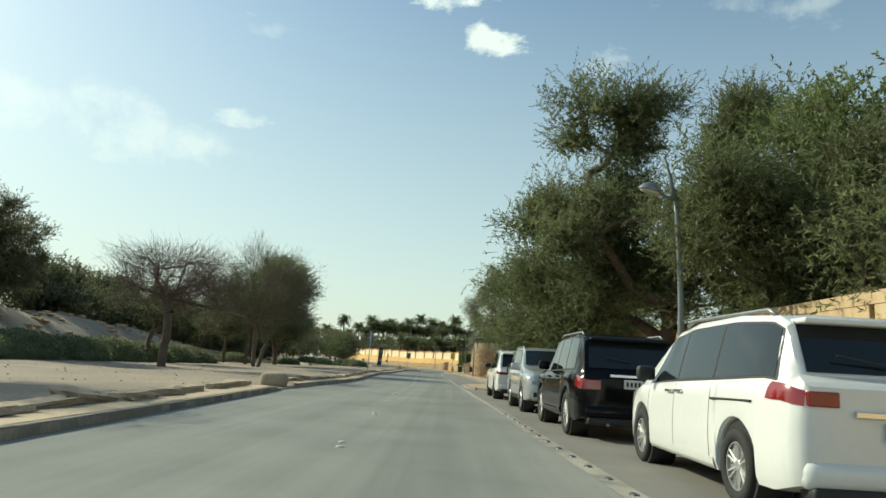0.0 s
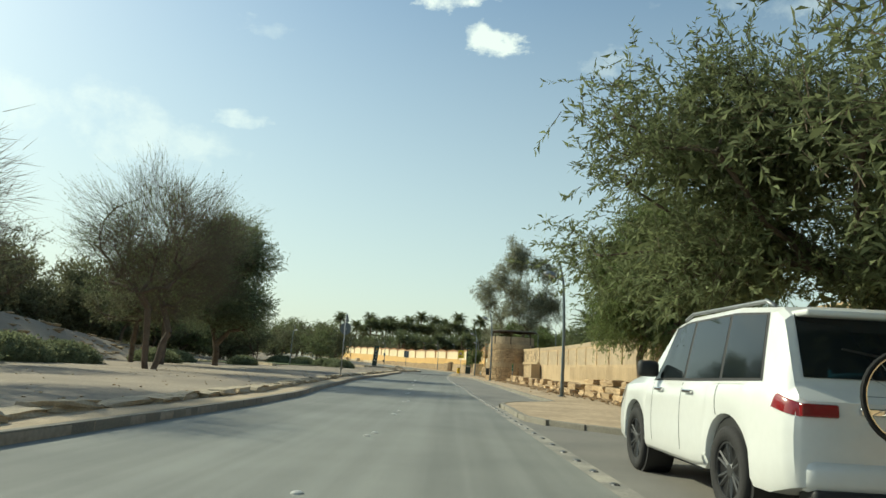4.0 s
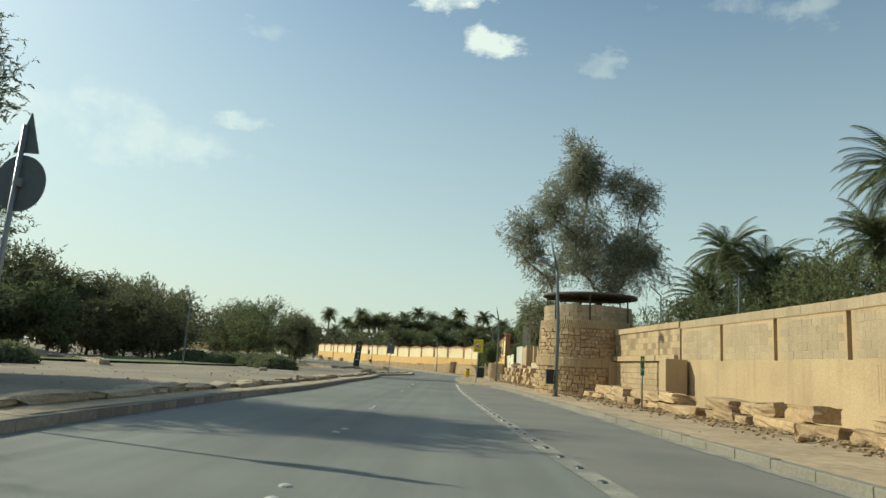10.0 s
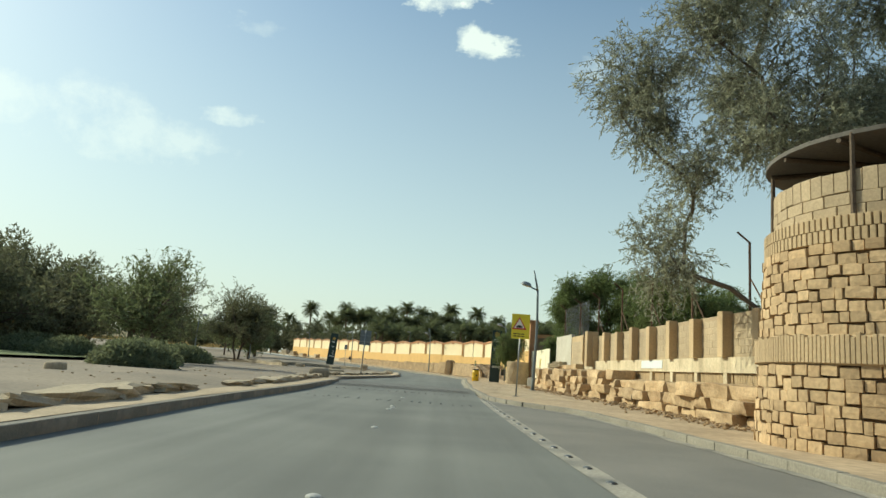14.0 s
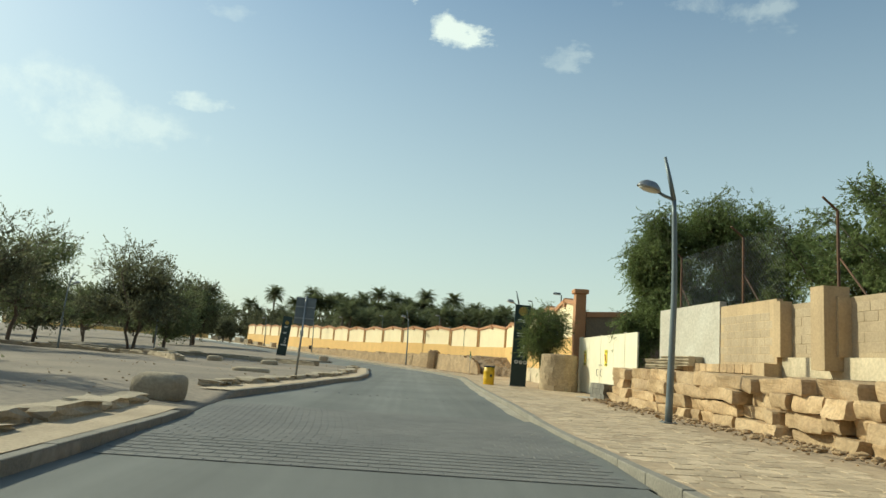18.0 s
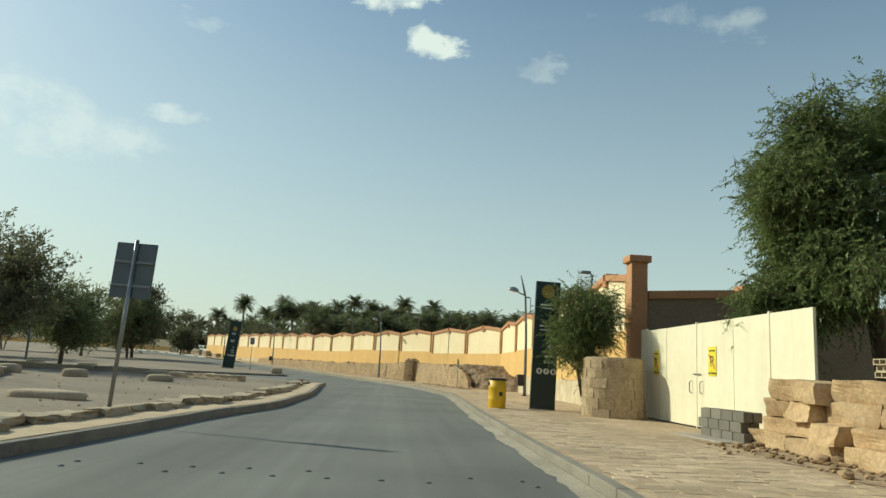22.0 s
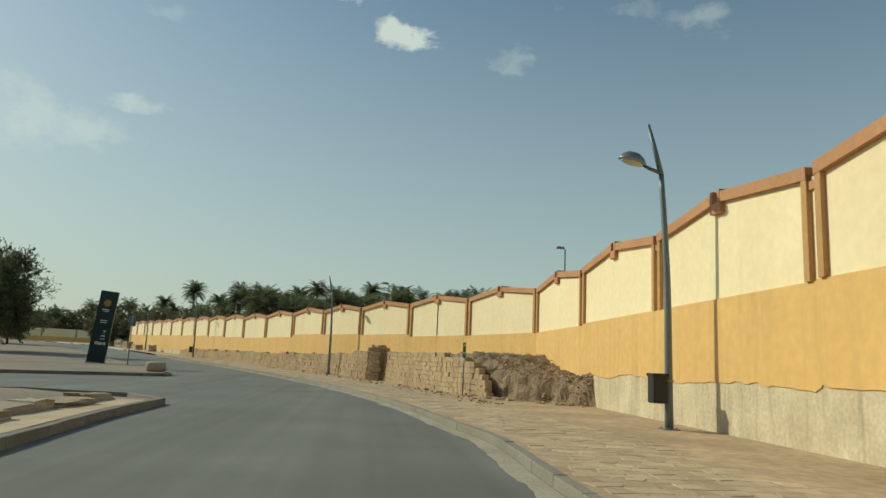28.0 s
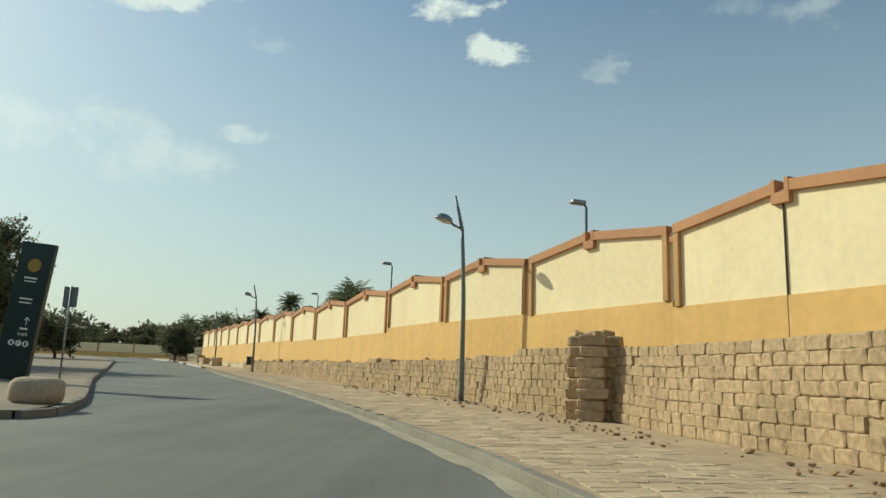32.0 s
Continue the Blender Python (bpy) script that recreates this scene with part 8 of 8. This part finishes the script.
# ---- large squared stones set along the verge towards the wall's end ----
for x, y, L, h, k in ((-28.6, 230.0, 1.7, 0.85, 0), (-33.6, 240.5, 2.4, 0.7, 1), (-37.6, 249.0, 1.6, 1.0, 2), (-41.6, 258.0, 1.9, 1.15, 3), (-46.4, 266.4, 2.4, 1.05, 4), (-51.6, 276, 2.0, 1.0, 5)):
    vb = new("verge_stone", PALE_BLOCKS[k])
    vb.location, vb.rotation_euler, vb.scale = (x, y, 0.1 + h / 2), (0, 0, radians(25 + 9 * k)), (1.0, L, h)
    tagged(vb, "large squared sandy limestone block standing on the verge", "stone block", "verge blocks")

# ---- farther boundary wall and houses' line beyond the bend ----
far = [(-130, 322), (-122, 327), (-114, 331.5), (-106, 335.5), (-98, 339), (-90, 342), (-82, 345), (-74, 347.5)]
for a, b in zip(far, far[1:]):
    w = thing("far_wall_panel", "distant cream painted boundary wall bay", "wall", (a[0], a[1], 0), math.atan2(b[1] - a[1], b[0] - a[0]), "far wall bays")
    Lw = math.hypot(b[0] - a[0], b[1] - a[1])
    part("cream_panel", boxed(0, -0.3, 1.4, Lw, 0, 3.6), M_CREAM, w)
    part("dado", boxed(0, -0.32, 0, Lw, 0.02, 1.4), M_OCHRE, w)
    part("post", boxed(-0.2, -0.36, 1.4, 0.2, 0.08, 3.8), M_TERRA, w)
climb_top = 2.70
make_tree("dense dark rounded tree on the far island", (-34.2, 201, 0.1), [(0, 0, 5.6, 3.0, 3.0, 3.4, 110), (0.3, 0, 3.4, 2.8, 2.8, 2.0, 70)], 95, M_LEAFD, twigs=18, leaves=9, leaf_size=0.22, slim=0.3, twig_len=0.8, clump=0.6, trunk_r=0.2, fork=1.2, inner=70)
for x, y, h, r, sd in ((-46.5, 263, 5.0, 2.6, 83), (-104, 347, 12, 7, 84), (-93, 352, 13, 7, 85), (-50, 238, 5.3, 4.3, 86), (-59, 243, 5.0, 4.5, 87), (-82, 356, 13.5, 7, 88), (-72, 356, 14.5, 7, 89), (-62, 358, 14.5, 7, 90), (-52, 358, 15, 7, 91), (-42, 358, 15, 7, 92), (-114, 345, 11, 7, 93), (-33, 350, 14.5, 6, 94)):
    make_tree("dark rounded tree beside the far road bend", (x, y, 0 if y < 318 else -climb_top), [(0, 0, h * 0.6, r, r, h * 0.38, 60 if y < 318 else 90)], sd, M_LEAFD, twigs=14, leaves=8, leaf_size=0.32 if y < 318 else 0.5, slim=0.3, twig_len=0.8, clump=0.7, trunk_r=0.18, fork=h * 0.2, inner=34, group="trees by the far bend")

# ---- flagstones of the pavement ----
rg = np.random.default_rng(55)
pav = thing("flagstones", "rough sandy flagstones laid along the pavement", "paving", kind="structure")
FU = []
for k in range(7):
    q = np.array([(-0.5, -0.5), (0.5, -0.5), (0.5, 0.5), (-0.5, 0.5)]) + rg.uniform(-0.15, 0.15, (4, 2))
    zz = 1 + rg.uniform(-0.35, 0.35, 4)
    FU.append(np.array([(x, y, -1.0) for x, y in q] + [(x * 0.88, y * 0.88, z) for (x, y), z in zip(q, zz)]))
ffc = [(4, 5, 6, 7), (0, 1, 5, 4), (1, 2, 6, 5), (2, 3, 7, 6), (3, 0, 4, 7)]
M_PAVERJ = material("stone_paver_joined", (0.53, 0.41, 0.27), 0.9, 0, 0.22, 1.0, 25, 0.4, (0.42, 0.32, 0.205), island=0.16)
flag_me = [np_mesh("flagstone", u, ffc, M_PAVER) for u in FU]
pv, pf, count = [], [], 0
kl = spline([p for p in RIGHT_KERB if p[1] > 102], 0.2)
ks = np.concatenate([[0], np.cumsum(np.linalg.norm(np.diff(kl, axis=0), axis=1))])
s = 1.5
while s < 112:
    wide = 0.25 + rg.uniform(-0.05, 0.06)
    x, y = np.interp(s, ks, kl[:, 0]), np.interp(s, ks, kl[:, 1])
    x2, y2 = np.interp(s + 0.3, ks, kl[:, 0]), np.interp(s + 0.3, ks, kl[:, 1])
    ang = math.atan2(y2 - y, x2 - x)
    nx, ny = math.sin(ang), -math.cos(ang)
    lim = 3.1 if y < 126 else 2.4 if y < 157 else 2.6
    o = 0.20 + rg.uniform(0, 0.15)
    while o < lim:
        w = rg.uniform(0.18, 0.40)
        j = rg.normal() * 0.035
        c = (x + nx * (o + w / 2) - ny * j, y + ny * (o + w / 2) + nx * j, 0.118)
        hh = 0.0055 + rg.uniform(-0.003, 0.004)
        if rg.random() < (0.93 if y < 124 or y > 138 or o < 1.3 else 0.2):
            if 139 < y < 150 and count < 300:
                shared("flagstone", flag_me[int(rg.integers(7))], pav, c, (rg.normal() * 0.006, rg.normal() * 0.006, ang - math.pi / 2 + rg.normal() * 0.14), (w * 1.04, wide * 1.04, hh))
                count += 1
            else:
                a = ang - math.pi / 2 + rg.normal() * 0.14
                M = np.array([[math.cos(a), -math.sin(a), 0], [math.sin(a), math.cos(a), 0], [0, 0, 1]])
                pv.append((FU[int(rg.integers(7))] * np.array([w * 1.04, wide * 1.04, hh])) @ M.T + np.array(c))
                pf += [tuple(i + 8 * (len(pv) - 1) for i in f) for f in ffc]
        o += w
    s += wide
o = new("far_flagstones", np_mesh("far_flagstones", np.concatenate(pv), pf, M_PAVERJ))
o.parent = pav
o["kind"] = "stuff"

# ---- limestone edging behind the west kerb ----
rg = np.random.default_rng(66)
for nm, ya, yb in (("edging_stones", 4, 23.5), ("edging_stones", 28.4, 70), ("edging_stones", 70, 111), ("edging_stones", 117, 151)):
    e = thing(nm, "flat broken limestone slabs edging the park behind the kerb", "stone edging")
    y = ya
    while y < yb:
        Ls = rg.uniform(0.55, 1.5)
        x = float(at_y(LEFT_KERB, y + Ls / 2)) - 1.02 + rg.normal() * 0.07
        h = rg.uniform(0.10, 0.20)
        if rg.random() < 0.94:
            shared("slab", PALE_BLOCKS[int(rg.integers(6))], e, (x, y + Ls / 2, 0.18 + h * 0.18), (rg.normal() * 0.04, rg.normal() * 0.04, rg.normal() * 0.08), (rg.uniform(0.35, 0.6), Ls, h))
        y += Ls * rg.uniform(0.92, 1.1)
for ya, yb in ((3, 24.4), (28, 111.4), (116.0, 151.5)):
    y = np.arange(ya, yb, 0.5)
    strip("stone_margin", line_at(LEFT_KERB, y) - [0.85, 0], line_at(LEFT_KERB, y) - [0.14, 0], 0.155, M_PAVER, "pale dusty stone margin behind the kerb")
for x, y, sx, sy, sz in ((-5.95, 26.9, 0.95, 0.8, 0.58), (-8.0, 113.4, 0.95, 0.8, 0.6), (-12.2, 173.0, 0.95, 0.7, 0.55), (-9.3, 126.9, 1.4, 0.7, 0.25), (-12.2, 97.5, 0.5, 0.4, 0.3), (-14, 139, 0.8, 0.6, 0.4), (-11, 139, 0.9, 0.6, 0.35), (-16.6, 139.5, 0.8, 0.6, 0.45), (-13, 145, 0.9, 0.7, 0.4), (-17.8, 112, 0.6, 0.5, 0.35), (-24, 150, 0.9, 0.7, 0.45), (-19, 152, 1.0, 0.7, 0.45), (-21, 150.5, 0.9, 0.7, 0.5)):
    bm = bmesh.new()
    bmesh.ops.create_uvsphere(bm, u_segments=20, v_segments=12, radius=1)
    for v in bm.verts:
        c = v.co.copy()
        k = (abs(c.x) ** 4 + abs(c.y) ** 4 + abs(c.z) ** 4) ** -0.25
        v.co = Vector((c.x * k * sx / 2, c.y * k * sy / 2, c.z * k * sz / 2)) * (1 + 0.04 * noise.noise(c * 2 + Vector((x, y, 0))))
    o = finish("boulder", bm, M_PALE, smooth=True)
    o.location = (x, y, (0.0 if y in (26.9, 113.4) else 0.14) + sz * 0.44)
    tagged(o, "smooth rounded limestone boulder lying on the verge", "boulder", "verge boulders")
# low walls and ledges in the park
for pts in ([(-14, 133), (-18, 140.5), (-27, 144), (-38, 143)], [(-9, 143.5), (-16, 147.5), (-28, 149)], [(-17, 88), (-22, 95), (-30, 98)]):
    e = thing("park_ledge", "low ledge of flat limestone blocks in the park", "stone edging", group="park ledges")
    ln = spline(pts, 0.9)
    for (x, y), (x2, y2) in zip(ln, ln[1:]):
        shared("slab", PALE_BLOCKS[int(rg.integers(6))], e, ((x + x2) / 2, (y + y2) / 2, rise(x, min(y, 151)) + 0.10), (0, 0, math.atan2(y2 - y, x2 - x)), (math.hypot(x2 - x, y2 - y), 0.45, 0.3))
# scattered pebbles and small plants on the park ground
vs, fs = [], []
for k in range(900):
    y = rg.uniform(5, 150)
    x = float(at_y(LEFT_KERB, y)) - 1.4 - abs(rg.normal()) * 6
    s = rg.uniform(0.02, 0.07)
    vs.append(base * np.array([s * 1.3, s, s * 0.7]) + np.array([x, y, rise(x, y) + s * 0.15]))
    fs += [tuple(i + len(base) * (len(vs) - 1) for i in f) for f in bf]
tagged(new("pebbles", np_mesh("pebbles", np.concatenate(vs), fs, M_LIMEJ)), "small pale pebbles strewn over the park sand", "pebbles", "", "stuff")
# lawn
bm = bmesh.new()
lv = []
for k in range(28):
    a = 2 * math.pi * k / 28
    x, y = -27 + 9 * math.cos(a) * (1 + 0.15 * math.sin(3 * a)), 104 + 20 * math.sin(a)
    lv.append(bm.verts.new((x, y, 0.34)))
bm.faces.new(lv)
tagged(finish("lawn", bm, M_GRASS), "patch of short green lawn in the park", "lawn", "", "structure")
# stones on the bank
vs, fs = [], []
for k in range(700):
    y = rg.uniform(10, 100)
    x = float(at_y(LEFT_KERB, y)) - rg.uniform(18, 28)
    s = rg.uniform(0.12, 0.7)
    a = rg.uniform(0, 6.28)
    M = np.array([[math.cos(a), -math.sin(a), 0], [math.sin(a), math.cos(a), 0], [0, 0, 1]])
    vs.append((base * np.array([s * 1.5, s, s * 0.5])) @ M.T + np.array([x, y, rise(x, y) + s * 0.05]))
    fs += [tuple(i + len(base) * (len(vs) - 1) for i in f) for f in bf]
tagged(new("bank_stones", np_mesh("bank_stones", np.concatenate(vs), fs, M_LIMEJ)), "pale stones covering the sloping bank", "stones", "", "stuff")

# ---- studs on the road ----
bm = bmesh.new()
lathe(bm, [(0.055, 0), (0.05, 0.012), (0.03, 0.022), (0.008, 0.025)], 10)
M_STUD = material("stud_ceramic", (0.55, 0.53, 0.48), 0.4, 0, 0.1, 5, 30, 0.0)
M_STUDD = material("stud_metal", (0.15, 0.145, 0.135), 0.35, 0.6, 0.1, 5, 30, 0.0)
stud = mesh_of("stud", bm, M_STUD)
bm = bmesh.new()
lathe(bm, [(0.06, 0), (0.055, 0.014), (0.03, 0.026), (0.008, 0.03)], 10)
studd = mesh_of("stud", bm, M_STUDD)
r_edge = thing("edge_studs", "row of small dark reflector studs along the edge strip", "road studs", kind="structure")
y = 2.0
while y < 103:
    shared("stud", studd, r_edge, (float(at_y(ROAD_RIGHT, y)) + 0.02, y, 0.008), (0, 0, 0), (0.9, 1.3, 0.8))
    y += 0.95
r_mid = thing("centre_studs", "worn white ceramic studs along the middle of the road", "road studs", kind="structure")
y = 4.5
rg = np.random.default_rng(77)
while y < 100:
    xm = (float(at_y(ROAD_RIGHT, y)) + float(at_y(LEFT_KERB, y))) / 2 + 0.3
    for k in range(3):
        if rg.random() < 0.75:
            shared("stud", stud, r_mid, (xm + rg.normal() * 0.04, y + 0.55 * k, 0.0), (0, 0, 0), (1.1, 1.0, 1.0))
    y += 5.6
r_row = thing("cross_studs", "rows of dark metal studs laid across the road", "road studs", kind="structure")
for yr, n in ((97.7, 17), (98.1, 17), (104.2, 18), (104.7, 18), (120.0, 10), (120.4, 9)):
    for k in range(n):
        x0, x1 = float(at_y(LEFT_KERB, yr)) + 0.5, float(at_y(ROAD_RIGHT, yr)) - 0.4
        if rg.random() < 0.85:
            shared("stud", studd, r_row, (x0 + (x1 - x0) * (k + 0.5) / n + rg.normal() * 0.03, yr + rg.normal() * 0.03, 0.0), (0, 0, 0), (0.6, 0.6, 0.6))
# the low speed table of grey concrete pavers
tab = thing("speed_table", "low speed table of grey interlocking concrete pavers across the road", "speed table", kind="structure")


def table_z(y):
    return 0.05 * min(1.0, (y - 106.9) / 1.6, (114.5 - y) / 1.6)


yy = np.arange(107.0, 114.41, 0.2)
vs, fs = [], []
for y in yy:
    vs += [(float(at_y(LEFT_KERB, y)) + 0.02, y, table_z(y) + 0.002), (float(at_y(ROAD_RIGHT, y)) + 0.05, y, table_z(y) + 0.002)]
fs = [(2 * i, 2 * i + 1, 2 * i + 3, 2 * i + 2) for i in range(len(yy) - 1)]
o = new("joint_sand", np_mesh("joint_sand", vs, fs, M_ASPHALT))
o.parent = tab
M_PAVE = material("concrete_paver", (0.165, 0.16, 0.143), 0.88, 0, 0.2, 0.6, 40, 0.3, (0.135, 0.131, 0.12), objvary=0.08)
M_PAVEJ = material("concrete_paver_joined", (0.165, 0.16, 0.143), 0.88, 0, 0.2, 0.6, 40, 0.3, (0.135, 0.131, 0.12), island=0.08)
pu = np.array([(-0.5, -0.5, 0), (0.5, -0.5, 0), (0.5, 0.5, 0), (-0.5, 0.5, 0), (-0.475, -0.47, 1), (0.475, -0.47, 1), (0.475, 0.47, 1), (-0.475, 0.47, 1)])
pave_me = np_mesh("paver", pu, ffc, M_PAVE)
pv, pf, count = [], [], 0
row = 0
y = 107.1
while y < 114.3:
    x = float(at_y(LEFT_KERB, y)) + 0.2 + 0.11 * (row % 2)
    while x < float(at_y(ROAD_RIGHT, y)) - 0.15:
        if y > 111.2 and -6.8 < x < -2.9 and count < 300:
            shared("paver", pave_me, tab, (x, y, table_z(y) + 0.001), (0, 0, rg.normal() * 0.01), (0.222, 0.202, 0.0045 + rg.uniform(-0.0006, 0.001)))
            count += 1
        else:
            pv.append(pu * np.array([0.222, 0.202, 0.0045 + rg.uniform(-0.0006, 0.001)]) + np.array([x, y, table_z(y) + 0.001]))
            pf += [tuple(i + 8 * (len(pv) - 1) for i in f) for f in ffc]
        x += 0.225
    y += 0.205
    row += 1
o = new("other_pavers", np_mesh("other_pavers", np.concatenate(pv), pf, M_PAVEJ))
o.parent = tab
o["kind"] = "stuff"


# ---- the bicycle on the white car ----
bk = thing("bicycle", "blue road bicycle strapped to the car's tailgate rack", "bicycle", (3.30, 26.72, 0.0), radians(1.6))


def ring_tube(cx, cz, R, r, y):
    b = bmesh.new()
    n = 30
    pts = [(cx + R * math.cos(2 * math.pi * k / n), y, cz + R * math.sin(2 * math.pi * k / n)) for k in range(n + 1)]
    tube(b, pts, [r] * (n + 1), 6, False)
    return b


for cx, R, yy_ in ((-0.28, 0.33, 0.0), (0.80, 0.34, 0.08)):
    wl_ = part("wheel", ring_tube(cx, 1.12, R, 0.016, yy_), M_TYRE, bk, "thin tyre")
    part("rim", ring_tube(cx, 1.12, R - 0.025, 0.010, yy_), M_CHROME, wl_)
    b = bmesh.new()
    for k in range(14):
        a = math.pi * k / 7
        tube(b, [(cx, yy_, 1.12), (cx + (R - 0.03) * math.cos(a), yy_, 1.12 + (R - 0.03) * math.sin(a))], [0.003, 0.003], 3, False)
    part("spoke_set", b, M_GALV, wl_)
for nm, p, q in (("down_tube", (-0.20, 0.03, 1.55), (0.35, 0.04, 1.18)), ("top_tube", (-0.18, 0.03, 1.62), (0.38, 0.04, 1.66)), ("seat_tube", (0.35, 0.04, 1.18), (0.40, 0.04, 1.80)), ("fork", (-0.18, 0.02, 1.68), (-0.28, 0.0, 1.12)), ("chain_stay", (0.35, 0.04, 1.18), (0.80, 0.08, 1.12)), ("seat_stay", (0.39, 0.04, 1.62), (0.80, 0.08, 1.12))):
    b = bmesh.new()
    tube(b, [p, q], [0.02, 0.018], 8)
    part(nm, b, M_BLUE, bk, smooth=True)
b = bmesh.new()
tube(b, [(-0.18, 0.02, 1.68), (-0.16, 0.0, 1.76), (-0.40, -0.04, 1.78), (-0.42, -0.05, 1.68)], [0.014] * 4, 6)
part("handlebar", b, M_PLASTIC, bk)
part("saddle", boxed(0.29, -0.02, 1.80, 0.53, 0.10, 1.85, 0.02), M_PLASTIC, bk)
rk = thing("bike_rack", "black strap-on bicycle rack on the tailgate", "bicycle rack", (3.30, 26.86, 0.0), radians(1.6))
for x in (0.1, 0.55):
    b = bmesh.new()
    tube(b, [(x, 0.26, 0.80), (x, 0.05, 0.95), (x, 0.1, 1.55), (x, -0.12, 1.60)], [0.014] * 4, 6)
    part("arm", b, M_PLASTIC, rk)


# ---- the ground climbs gently beyond the bend ----
def climb(y):
    return 0.018 * max(0.0, min(y, 320.0) - 172.0)


def raise_mesh(me):
    if me.users > 1:
        return
    co = np.empty(len(me.vertices) * 3, dtype=np.float32)
    me.vertices.foreach_get("co", co)
    co = co.reshape(-1, 3)
    co[:, 2] += 0.018 * np.clip(np.minimum(co[:, 1], 320.0) - 172.0, 0, None)
    me.vertices.foreach_set("co", co.ravel())
    me.update()


LEVEL = ("wall_panel", "wall_lamp", "palm_tree", "ground", "sun", "yard_wall", "gate_pillar")
for ob in [o for o in scene.objects if o.parent is None and o.type in {'MESH', 'EMPTY'}]:
    if ob.name.split(".")[0] in LEVEL:
        continue
    if ob.location.length > 0.01:
        ob.location.z += climb(ob.location.y)
    elif ob.type == 'MESH':
        raise_mesh(ob.data)
    else:
        for kid in ob.children:
            if kid.location.length > 0.01:
                kid.location.z += climb(kid.location.y)
            elif kid.type == 'MESH':
                raise_mesh(kid.data)
